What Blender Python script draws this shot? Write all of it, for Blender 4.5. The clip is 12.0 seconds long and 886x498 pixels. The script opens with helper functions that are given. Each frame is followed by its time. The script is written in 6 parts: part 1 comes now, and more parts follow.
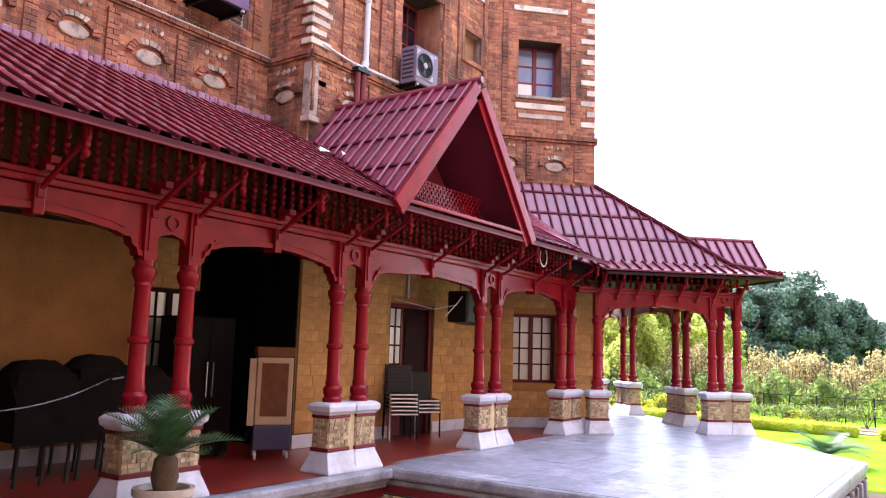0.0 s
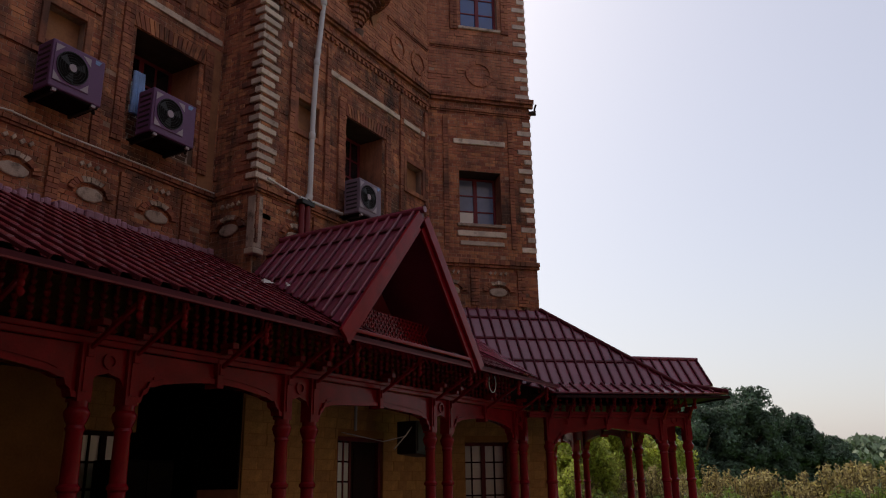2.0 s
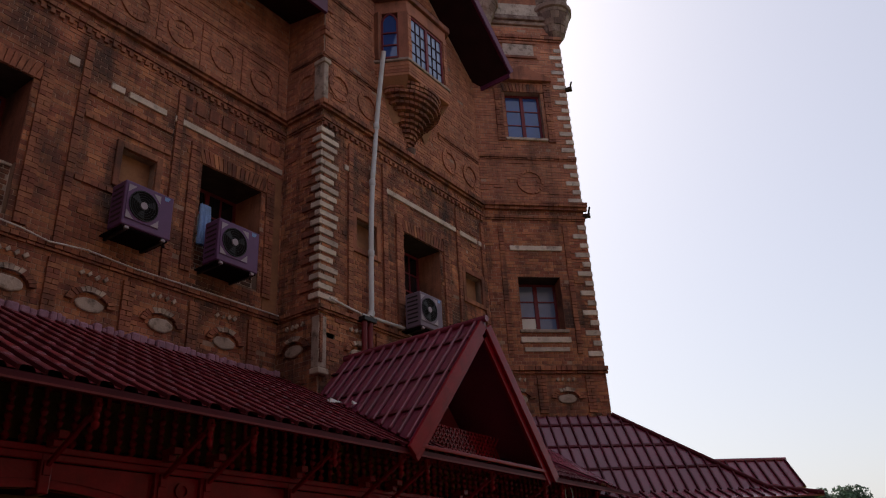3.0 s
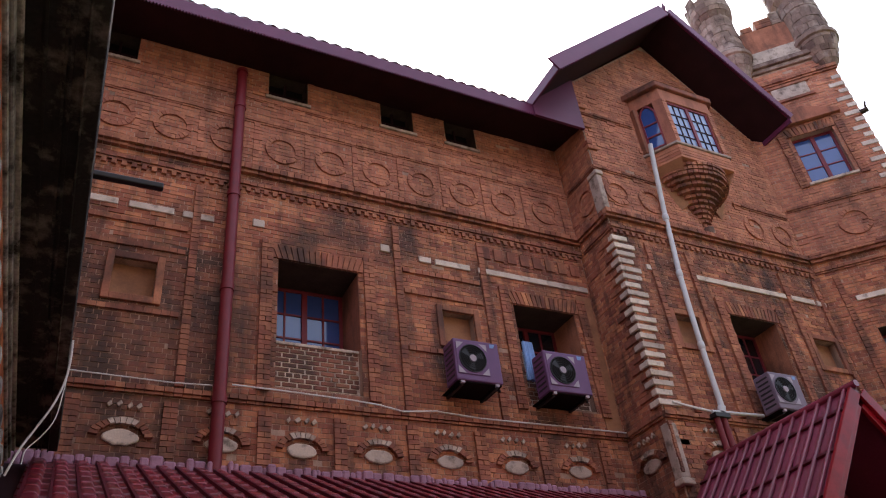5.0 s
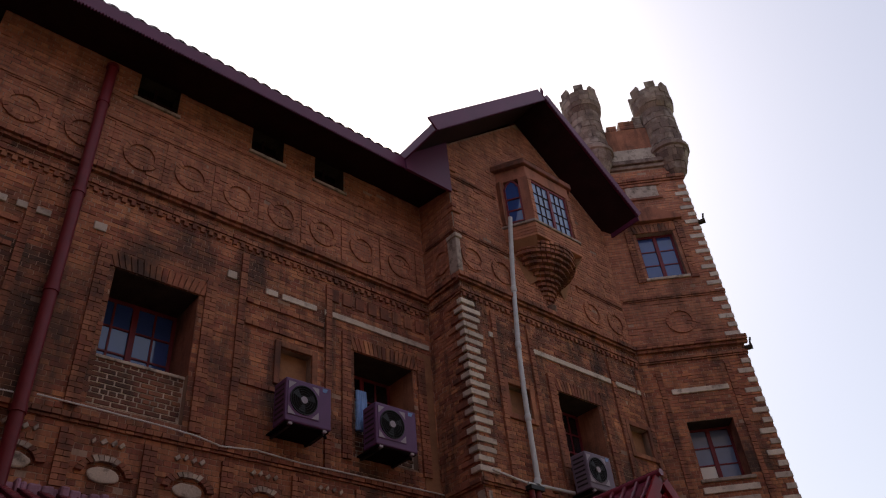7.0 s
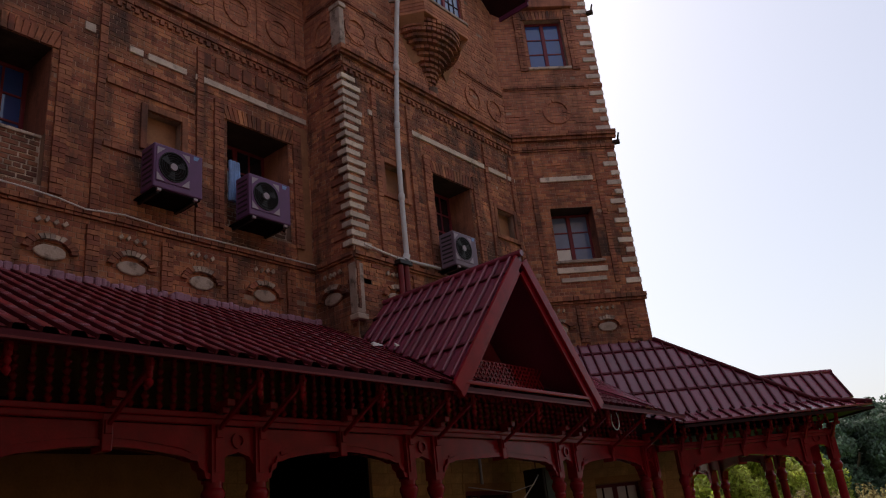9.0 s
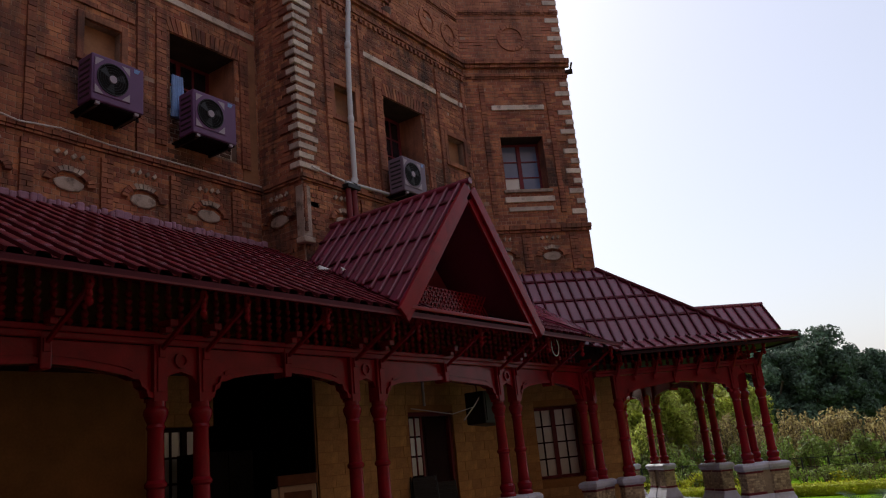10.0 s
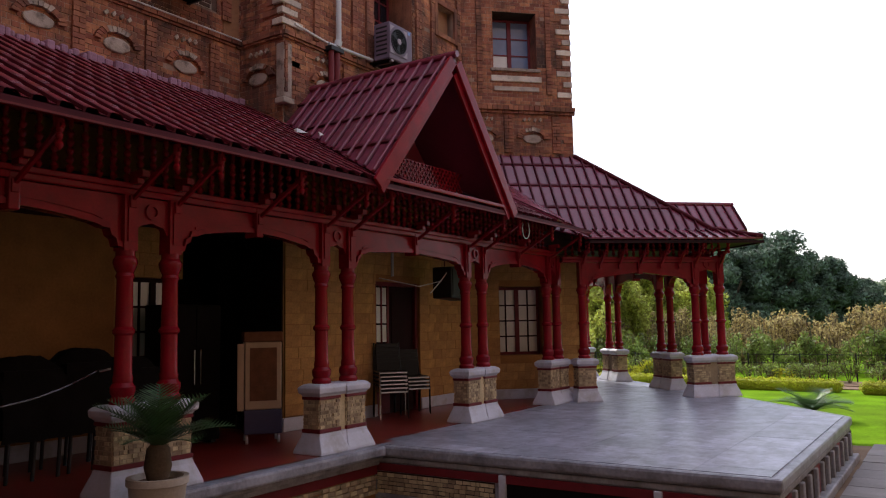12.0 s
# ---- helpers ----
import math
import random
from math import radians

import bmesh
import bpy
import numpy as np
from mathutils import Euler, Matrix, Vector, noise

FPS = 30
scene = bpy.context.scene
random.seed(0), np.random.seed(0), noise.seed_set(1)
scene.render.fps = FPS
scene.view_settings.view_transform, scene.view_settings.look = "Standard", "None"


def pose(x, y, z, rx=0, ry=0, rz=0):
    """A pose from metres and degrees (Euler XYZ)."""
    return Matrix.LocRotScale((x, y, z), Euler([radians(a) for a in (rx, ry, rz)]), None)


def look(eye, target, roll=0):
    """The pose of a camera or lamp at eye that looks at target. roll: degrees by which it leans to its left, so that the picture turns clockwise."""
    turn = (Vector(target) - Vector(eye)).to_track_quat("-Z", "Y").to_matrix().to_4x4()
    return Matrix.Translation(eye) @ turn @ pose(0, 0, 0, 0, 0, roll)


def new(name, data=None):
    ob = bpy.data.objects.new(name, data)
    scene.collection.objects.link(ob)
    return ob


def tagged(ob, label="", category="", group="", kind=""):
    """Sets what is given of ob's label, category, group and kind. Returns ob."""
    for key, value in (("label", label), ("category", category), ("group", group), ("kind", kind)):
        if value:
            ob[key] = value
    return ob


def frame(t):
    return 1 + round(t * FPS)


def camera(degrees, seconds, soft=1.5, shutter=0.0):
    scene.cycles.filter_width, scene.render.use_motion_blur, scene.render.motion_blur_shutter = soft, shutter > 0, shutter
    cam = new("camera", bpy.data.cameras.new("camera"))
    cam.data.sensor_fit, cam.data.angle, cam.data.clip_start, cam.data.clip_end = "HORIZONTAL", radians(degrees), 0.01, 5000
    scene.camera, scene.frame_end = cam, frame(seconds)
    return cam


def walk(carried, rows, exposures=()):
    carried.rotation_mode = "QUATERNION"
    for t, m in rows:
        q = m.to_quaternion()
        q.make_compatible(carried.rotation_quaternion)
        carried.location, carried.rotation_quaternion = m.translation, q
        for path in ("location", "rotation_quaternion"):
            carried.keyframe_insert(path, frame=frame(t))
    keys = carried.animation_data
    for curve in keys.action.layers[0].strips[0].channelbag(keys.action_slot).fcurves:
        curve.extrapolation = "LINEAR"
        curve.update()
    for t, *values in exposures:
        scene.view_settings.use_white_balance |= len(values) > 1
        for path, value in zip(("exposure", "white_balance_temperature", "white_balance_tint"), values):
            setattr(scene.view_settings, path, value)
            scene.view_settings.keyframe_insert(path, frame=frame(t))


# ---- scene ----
# ---- camera ----
cam = camera(59.4, 12.0, soft=1.15)
EYE = (0.0, 0.0, 1.5)
ROWS = [
    (0.0, 97.42, -1.69, -55.50), (0.5, 97.04, -1.32, -60.60), (1.0, 98.77, -0.19, -62.75),
    (1.5, 102.27, 1.42, -59.69), (2.0, 106.83, 0.86, -59.01), (2.5, 110.27, 1.28, -57.49),
    (3.0, 115.09, 2.80, -53.50), (3.5, 118.71, 2.84, -48.46), (3.7, 119.33, 3.07, -45.63),
    (5.3, 127.15, 5.30, -23.97), (5.5, 127.83, 4.86, -23.88), (6.0, 129.53, 4.16, -27.31),
    (6.5, 131.06, 4.17, -33.82), (7.0, 127.95, 4.68, -40.02), (7.5, 123.58, 5.57, -42.69),
    (7.7, 122.56, 5.52, -44.16), (9.3, 108.58, 6.13, -50.59), (9.5, 107.34, 6.53, -51.03),
    (10.0, 105.04, 5.48, -53.80), (10.5, 103.13, 5.49, -53.71), (11.0, 100.61, 4.29, -54.46),
    (11.5, 98.25, 2.34, -54.73), (12.0, 95.69, 1.05, -56.46),
]
EXPOSURES = [(0.0, 2.58, 5700, 11), (0.3, 1.65, 5900, 10), (0.5, 0.85, 6250, 10), (0.65, 0.35, 6350, 10), (0.9, -0.4, 6450, 10), (1.2, -0.55, 6500, 10),
             (2.5, -0.45, 6500, 10), (3.7, -0.25, 6450, 10), (5.3, 1.1, 5850, 9), (5.7, 1.1, 5850, 9), (6.1, 0.55, 6100, 10), (6.5, -0.48, 6300, 10),
             (7.0, -0.44, 6300, 10), (7.7, -0.34, 6400, 10), (9.3, -0.32, 6400, 10), (10.5, -0.18, 6150, 10), (11.5, 0.3, 6150, 10), (12.0, 0.5, 6200, 10)]
walk(cam, [(t, pose(*EYE, rx, ry, rz)) for t, rx, ry, rz in ROWS], EXPOSURES)

# ---- sky and sun ----
SUN_AZ, SUN_EL = 53.0, 46.0
world = bpy.data.worlds.new("sky")
scene.world = world
world.use_nodes = True
wn = world.node_tree.nodes
sky = wn.new("ShaderNodeTexSky")
sky.sky_type, sky.sun_disc = "NISHITA", False
sky.sun_elevation, sky.sun_rotation = radians(SUN_EL), radians(90 - SUN_AZ)
sky.air_density, sky.dust_density, sky.ozone_density = 1.2, 3.0, 1.0
wn["Background"].inputs["Strength"].default_value = 0.10
haze = wn.new("ShaderNodeMix")
haze.data_type, haze.blend_type = "RGBA", "ADD"
haze.inputs["Factor"].default_value = 1.0
haze.inputs["B"].default_value = (5.2, 4.9, 5.4, 1)
world.node_tree.links.new(sky.outputs[0], haze.inputs["A"])
world.node_tree.links.new(haze.outputs["Result"], wn["Background"].inputs["Color"])
sun = new("sun", bpy.data.lights.new("sun", "SUN"))
sun.data.energy, sun.data.angle, sun.data.color = 3.5, radians(0.6), (1.0, 0.93, 0.82)
a, b = radians(SUN_AZ), radians(SUN_EL)
sun.matrix_world = look((0, 0, 30), Vector((0, 0, 30)) - Vector((math.cos(a) * math.cos(b), math.sin(a) * math.cos(b), math.sin(b))))

# ---- materials ----


def surface(name, colour, rough=0.7, vary=0.15, scale=3.0, fine=40.0, bump=0.15, metal=0.0, pieces=0.0, stain=None, stain_amount=0.5, stain_scale=0.6, coat=0.0, stain_from=0.5, spec=0.4, streak=0.0):
    """Base colour with broad and fine variation, relief, and a tone of its own for each piece."""
    m = bpy.data.materials.new(name)
    m.use_nodes = True
    n, l = m.node_tree.nodes, m.node_tree.links
    bsdf = n["Principled BSDF"]
    bsdf.inputs["Roughness"].default_value, bsdf.inputs["Metallic"].default_value = rough, metal
    bsdf.inputs["Coat Weight"].default_value, bsdf.inputs["Specular IOR Level"].default_value = coat, spec
    tc = n.new("ShaderNodeTexCoord")
    broad = n.new("ShaderNodeTexNoise")
    broad.inputs["Scale"].default_value, broad.inputs["Detail"].default_value = scale, 5
    grain = n.new("ShaderNodeTexNoise")
    grain.inputs["Scale"].default_value, grain.inputs["Detail"].default_value = fine, 4
    for t in (broad, grain):
        l.new(tc.outputs["Object"], t.inputs["Vector"])
    add = n.new("ShaderNodeMath")
    add.operation = "MULTIPLY_ADD"
    l.new(broad.outputs["Fac"], add.inputs[0])
    add.inputs[1].default_value = 0.65
    half = n.new("ShaderNodeMath")
    half.operation = "MULTIPLY"
    half.inputs[1].default_value = 0.35
    l.new(grain.outputs["Fac"], half.inputs[0])
    l.new(half.outputs[0], add.inputs[2])
    value = n.new("ShaderNodeMapRange")
    value.inputs["From Min"].default_value, value.inputs["From Max"].default_value = 0.3, 0.7
    value.inputs["To Min"].default_value, value.inputs["To Max"].default_value = 1 - vary, 1 + vary
    value.clamp = False
    l.new(add.outputs[0], value.inputs["Value"])
    hsv = n.new("ShaderNodeHueSaturation")
    hsv.inputs["Color"].default_value = (*colour, 1)
    last = value.outputs[0]
    if pieces:
        geo, info = n.new("ShaderNodeNewGeometry"), n.new("ShaderNodeObjectInfo")
        s = n.new("ShaderNodeMath")
        s.operation = "ADD"
        l.new(geo.outputs["Random Per Island"], s.inputs[0])
        l.new(info.outputs["Random"], s.inputs[1])
        fr = n.new("ShaderNodeMath")
        fr.operation = "FRACT"
        l.new(s.outputs[0], fr.inputs[0])
        pr = n.new("ShaderNodeMapRange")
        pr.inputs["To Min"].default_value, pr.inputs["To Max"].default_value = 1 - pieces, 1 + pieces
        l.new(fr.outputs[0], pr.inputs["Value"])
        mul = n.new("ShaderNodeMath")
        mul.operation = "MULTIPLY"
        l.new(last, mul.inputs[0])
        l.new(pr.outputs[0], mul.inputs[1])
        last = mul.outputs[0]
        hue = n.new("ShaderNodeMapRange")
        hue.inputs["To Min"].default_value, hue.inputs["To Max"].default_value = 0.5 - 0.03 * pieces, 0.5 + 0.03 * pieces
        l.new(fr.outputs[0], hue.inputs["Value"])
        l.new(hue.outputs[0], hsv.inputs["Hue"])
    l.new(last, hsv.inputs["Value"])
    colour_out = hsv.outputs[0]
    if stain:
        big = n.new("ShaderNodeTexNoise")
        big.inputs["Scale"].default_value, big.inputs["Detail"].default_value, big.inputs["Roughness"].default_value = stain_scale, 7, 0.65
        l.new(tc.outputs["Object"], big.inputs["Vector"])
        sm = n.new("ShaderNodeMapRange")
        sm.inputs["From Min"].default_value, sm.inputs["From Max"].default_value = stain_from, stain_from + 0.16
        sm.inputs["To Max"].default_value = stain_amount
        l.new(big.outputs["Fac"], sm.inputs["Value"])
        mix = n.new("ShaderNodeMix")
        mix.data_type = "RGBA"
        l.new(sm.outputs[0], mix.inputs["Factor"])
        l.new(colour_out, mix.inputs["A"])
        mix.inputs["B"].default_value = (*stain, 1)
        colour_out = mix.outputs["Result"]
    if streak:
        stretch = n.new("ShaderNodeMapping")
        stretch.inputs["Scale"].default_value = (1.0, 1.0, 0.16)
        l.new(tc.outputs["Object"], stretch.inputs["Vector"])
        run = n.new("ShaderNodeTexNoise")
        run.inputs["Scale"].default_value, run.inputs["Detail"].default_value, run.inputs["Roughness"].default_value = 3.2, 6, 0.7
        l.new(stretch.outputs[0], run.inputs["Vector"])
        rm = n.new("ShaderNodeMapRange")
        rm.inputs["From Min"].default_value, rm.inputs["From Max"].default_value, rm.inputs["To Max"].default_value = 0.46, 0.68, streak
        l.new(run.outputs["Fac"], rm.inputs["Value"])
        wet = n.new("ShaderNodeMix")
        wet.data_type = "RGBA"
        l.new(rm.outputs[0], wet.inputs["Factor"])
        l.new(colour_out, wet.inputs["A"])
        wet.inputs["B"].default_value = (0.035, 0.024, 0.022, 1)
        colour_out = wet.outputs["Result"]
    l.new(colour_out, bsdf.inputs["Base Color"])
    if bump:
        bp = n.new("ShaderNodeBump")
        bp.inputs["Strength"].default_value, bp.inputs["Distance"].default_value = bump, 0.02
        l.new(add.outputs[0], bp.inputs["Height"])
        l.new(bp.outputs[0], bsdf.inputs["Normal"])
    return m


BRICK = surface("brick", (0.385, 0.143, 0.079), 0.9, 0.3, 2.0, 45, 0.6, pieces=0.36, stain=(0.055, 0.034, 0.028), stain_amount=0.88, stain_scale=0.8, stain_from=0.455, streak=0.9)
BRICK_TRIM = surface("brick_trim", (0.33, 0.126, 0.074), 0.9, 0.35, 2.5, 35, 0.7, pieces=0.26, stain=(0.055, 0.034, 0.028), stain_amount=0.7, stain_scale=1.1, streak=0.7)
BRICK_UPPER = surface("washed_brick", (0.425, 0.172, 0.103), 0.9, 0.28, 1.6, 30, 0.5, pieces=0.20, stain=(0.12, 0.055, 0.035), stain_amount=0.6, stain_scale=1.1, stain_from=0.52, streak=0.45)
# darker, more stained brick; low on the left wall it also carries shade
BRICK_DARK = surface("dark_brick", (0.25, 0.095, 0.058), 0.9, 0.35, 2.0, 45, 0.6, pieces=0.3, stain=(0.05, 0.035, 0.028), stain_amount=0.85, stain_scale=1.4, stain_from=0.42, streak=0.8)
# dark brown: shade inside openings put into colour; also spouts and rubble joints
DARK_BROWN = surface("dark_brown_facing", (0.05, 0.034, 0.028), 0.95, 0.5, 4.0, 40, 0.5, spec=0.2)
INFILL_MORTAR = surface("infill_mortar", (0.56, 0.47, 0.40), 0.95, 0.4, 5.0, 60, 0.5, stain=(0.10, 0.08, 0.07), stain_amount=0.6, stain_scale=3.0)
MORTAR = surface("mortar", (0.42, 0.28, 0.21), 0.95, 0.3, 3.0, 60, 0.4, stain=(0.08, 0.055, 0.045), stain_amount=0.75, stain_scale=0.75, streak=0.6)
PALE = surface("pale_stone", (0.44, 0.35, 0.29), 0.85, 0.3, 4.0, 50, 0.5, pieces=0.25, stain=(0.10, 0.075, 0.06), stain_amount=0.85, stain_scale=6.0)
QUOIN = surface("pale_quoin_stone", (0.56, 0.47, 0.40), 0.85, 0.3, 4.0, 50, 0.5, pieces=0.22, stain=(0.16, 0.11, 0.085), stain_amount=0.7, stain_scale=7.0, stain_from=0.54)
SOOT = surface("sooty_stone", (0.19, 0.125, 0.10), 0.9, 0.5, 3.0, 30, 0.8, pieces=0.35, stain=(0.42, 0.33, 0.28), stain_amount=0.7, stain_scale=2.5)
OCHRE = surface("ochre_stone", (0.36, 0.165, 0.055), 0.9, 0.28, 2.2, 30, 0.35, pieces=0.12, stain=(0.30, 0.14, 0.045), stain_amount=0.6, stain_scale=1.6)
RUBBLE = surface("rubble", (0.43, 0.33, 0.21), 0.9, 0.3, 6.0, 60, 0.6, pieces=0.4)
RED = surface("red_gloss_paint", (0.23, 0.007, 0.015), 0.22, 0.25, 3.0, 60, 0.08, stain=(0.13, 0.008, 0.016), stain_amount=0.5, stain_scale=3.5, spec=0.18)
RED_FLAT = surface("red_band", (0.15, 0.010, 0.018), 0.5, 0.25, 5.0, 60, 0.15)
ROOF = surface("red_roof_sheet", (0.20, 0.030, 0.062), 0.27, 0.25, 1.4, 40, 0.08, spec=0.75, pieces=0.12, stain=(0.16, 0.035, 0.05), stain_amount=0.5, stain_scale=1.5)
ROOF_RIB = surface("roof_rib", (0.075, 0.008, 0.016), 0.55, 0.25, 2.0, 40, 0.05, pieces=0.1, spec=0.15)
TILE_ROOF = surface("red_tile_sheet", (0.18, 0.013, 0.025), 0.36, 0.3, 1.6, 40, 0.15, pieces=0.2, stain=(0.12, 0.014, 0.012), stain_amount=0.75, stain_scale=2.2, spec=0.35)
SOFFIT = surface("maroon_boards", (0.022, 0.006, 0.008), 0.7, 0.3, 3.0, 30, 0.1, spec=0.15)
FASCIA = surface("purple_red_fascia", (0.105, 0.016, 0.055), 0.45, 0.15, 2.0, 40, 0.05)
MARBLE = surface("grey_marble", (0.33, 0.33, 0.40), 0.34, 0.5, 3.2, 14, 0.08, pieces=0.2, stain=(0.17, 0.165, 0.20), stain_amount=0.8, stain_scale=3.0)
MARBLE_EDGE = surface("worn_marble_edge", (0.29, 0.29, 0.34), 0.42, 0.45, 3.0, 25, 0.25, stain=(0.12, 0.115, 0.13), stain_amount=0.75, stain_scale=2.6)
WHITE = surface("white_marble", (0.57, 0.57, 0.66), 0.45, 0.14, 3.0, 30, 0.1, stain=(0.34, 0.31, 0.29), stain_amount=0.6, stain_scale=2.5)
OXIDE = surface("red_oxide_floor", (0.24, 0.030, 0.022), 0.28, 0.25, 1.2, 30, 0.04, stain=(0.12, 0.02, 0.017), stain_amount=0.5, stain_scale=1.3)
# near black: unlit depth of rooms, vents and fan wells put into colour
DARK = surface("near_black", (0.008, 0.006, 0.006), 0.9, 0.3, 3.0, 30, 0.1, spec=0.12)
BLACK = surface("black_plastic", (0.008, 0.008, 0.010), 0.45, 0.3, 6.0, 60, 0.05)
STEEL = surface("chrome_tube", (0.62, 0.62, 0.62), 0.25, 0.1, 5.0, 50, 0.0, metal=1.0)
GREYPIPE = surface("grey_pipe", (0.55, 0.56, 0.58), 0.4, 0.12, 5.0, 30, 0.05)
ACPAINT = surface("lilac_grey_metal", (0.125, 0.055, 0.15), 0.5, 0.15, 4.0, 40, 0.03)
ACTRIM = surface("pale_lilac_plastic", (0.34, 0.29, 0.34), 0.5, 0.15, 6.0, 40, 0.03)
ACGREY = surface("grey_lilac_metal", (0.16, 0.12, 0.17), 0.5, 0.15, 4.0, 40, 0.03)
CABLE = surface("white_cable", (0.7, 0.68, 0.66), 0.5, 0.2, 4.0, 40, 0.0)
BEIGE = surface("beige_plastic", (0.50, 0.36, 0.24), 0.5, 0.1, 4.0, 40, 0.03)
NAVY = surface("navy_plastic", (0.05, 0.045, 0.10), 0.5, 0.1, 4.0, 40, 0.03)
PAD = surface("brown_pad", (0.17, 0.07, 0.035), 0.9, 0.3, 8.0, 80, 0.4)
BLUE = surface("blue_plastic", (0.16, 0.28, 0.55), 0.35, 0.3, 5.0, 40, 0.1)
GRASS = surface("lawn", (0.105, 0.205, 0.004), 1.0, 0.5, 1.2, 18, 0.3, stain=(0.09, 0.15, 0.006), stain_amount=0.6, stain_scale=0.25, spec=0.03)
PAVING = surface("stone_paving", (0.22, 0.20, 0.20), 0.8, 0.25, 1.5, 25, 0.3, pieces=0.2, stain=(0.18, 0.16, 0.15), stain_amount=0.6)
EARTH = surface("earth", (0.16, 0.10, 0.06), 0.95, 0.3, 2.0, 30, 0.5)
# leaf colour lifted a little for distance haze
LEAF_DARK = surface("dark_foliage", (0.075, 0.11, 0.07), 0.7, 0.4, 0.5, 8, 0.0, pieces=0.5)
LEAF_YELLOW = surface("yellow_green_foliage", (0.40, 0.42, 0.03), 0.7, 0.3, 1.0, 8, 0.0, pieces=0.4)
LEAF_GREEN = surface("green_foliage", (0.16, 0.21, 0.045), 0.65, 0.4, 1.0, 8, 0.0, pieces=0.55)
# brighter copy of the green leaf, with sunlight put into its colour
LEAF_SUN = surface("sun_brightened_foliage", (0.40, 0.42, 0.075), 0.65, 0.4, 1.0, 8, 0.0, pieces=0.5)
LEAF_OLIVE = surface("olive_foliage", (0.24, 0.25, 0.06), 0.75, 0.4, 1.0, 8, 0.0, pieces=0.5)
LEAF_DRY = surface("dry_foliage", (0.33, 0.26, 0.11), 0.75, 0.4, 1.0, 8, 0.0, pieces=0.55)
LEAF_CYCAD = surface("cycad_leaf", (0.05, 0.105, 0.035), 0.4, 0.3, 3.0, 30, 0.0, pieces=0.3)
BARK = surface("bark", (0.12, 0.085, 0.055), 0.95, 0.4, 4.0, 40, 0.6)
# paled colours: distance haze is mixed into far leaves and hill
LEAF_FAR = surface("haze_paled_foliage", (0.25, 0.30, 0.19), 0.9, 0.3, 0.05, 0.5, 0.0, pieces=0.25)
HILL = surface("haze_paled_hill", (0.32, 0.36, 0.29), 1.0, 0.45, 0.02, 0.15, 0.0)
PLASTER = surface("orange_plaster", (0.30, 0.145, 0.075), 0.9, 0.25, 3.0, 30, 0.3, stain=(0.13, 0.06, 0.04), stain_amount=0.5, stain_scale=2.0)
MAUVE = surface("mauve_mortar", (0.32, 0.17, 0.24), 0.8, 0.3, 4.0, 40, 0.4)
BLOCK = surface("ochre_block", (0.46, 0.25, 0.090), 0.9, 0.32, 5.0, 40, 0.6, pieces=0.12, stain=(0.28, 0.13, 0.045), stain_amount=0.6, stain_scale=1.6)
PORCH_STONE = surface("blackened_moulding", (0.40, 0.38, 0.34), 0.9, 0.5, 2.0, 30, 0.8, pieces=0.3, stain=(0.022, 0.020, 0.017), stain_amount=0.96, stain_scale=3.5, stain_from=0.46)
PORCH_BRICK = surface("peeling_orange_wash", (0.46, 0.15, 0.060), 0.9, 0.4, 2.0, 30, 0.6, stain=(0.06, 0.035, 0.025), stain_amount=0.9, stain_scale=3.0)
PORCH_SOFFIT = surface("mouldy_soffit", (0.030, 0.029, 0.026), 0.95, 0.5, 2.0, 30, 0.5, stain=(0.24, 0.21, 0.17), stain_amount=0.8, stain_scale=3.4, stain_from=0.50, spec=0.15)
GREYSTONE = surface("weathered_grey_stone", (0.30, 0.29, 0.31), 0.6, 0.35, 3.0, 30, 0.3, stain=(0.13, 0.12, 0.12), stain_amount=0.6, stain_scale=2.5, streak=0.4)
CLAY = surface("white_clay", (0.5, 0.44, 0.38), 0.7, 0.2, 4.0, 40, 0.2, stain=(0.25, 0.2, 0.16))


def glass(name, colour, rough):
    m = surface(name, colour, rough, 0.1, 2.0, 10, 0.0)
    m.node_tree.nodes["Principled BSDF"].inputs["Specular IOR Level"].default_value = 0.9
    return m


# pane colours carry light: blue for sky reflection, near black for unlit rooms
GLASS = glass("window_glass", (0.04, 0.08, 0.26), 0.05)
GLASS_DARK = glass("unlit_glass", (0.012, 0.014, 0.022), 0.08)
GLASS_MID = glass("sky_tinted_glass", (0.17, 0.23, 0.38), 0.06)
# pale panes: daylight on and behind the glass put into its colour
GLASS_PALE = glass("daylight_pale_glass", (0.78, 0.76, 0.72), 0.12)


def thin_leaf(m, share):
    """Leaves that let light through."""
    n, l = m.node_tree.nodes, m.node_tree.links
    through_light, both = n.new("ShaderNodeBsdfTranslucent"), n.new("ShaderNodeMixShader")
    both.inputs[0].default_value = share
    bsdf = n["Principled BSDF"]
    l.new(bsdf.inputs["Base Color"].links[0].from_socket, through_light.inputs["Color"])
    l.new(bsdf.outputs[0], both.inputs[1])
    l.new(through_light.outputs[0], both.inputs[2])
    l.new(both.outputs[0], n["Material Output"].inputs["Surface"])


for leaf_mat in (LEAF_GREEN, LEAF_SUN, LEAF_DRY, LEAF_YELLOW, LEAF_OLIVE):
    thin_leaf(leaf_mat, 0.42)
thin_leaf(LEAF_DARK, 0.25)
thin_leaf(LEAF_CYCAD, 0.2)

# ---- mesh helpers ----


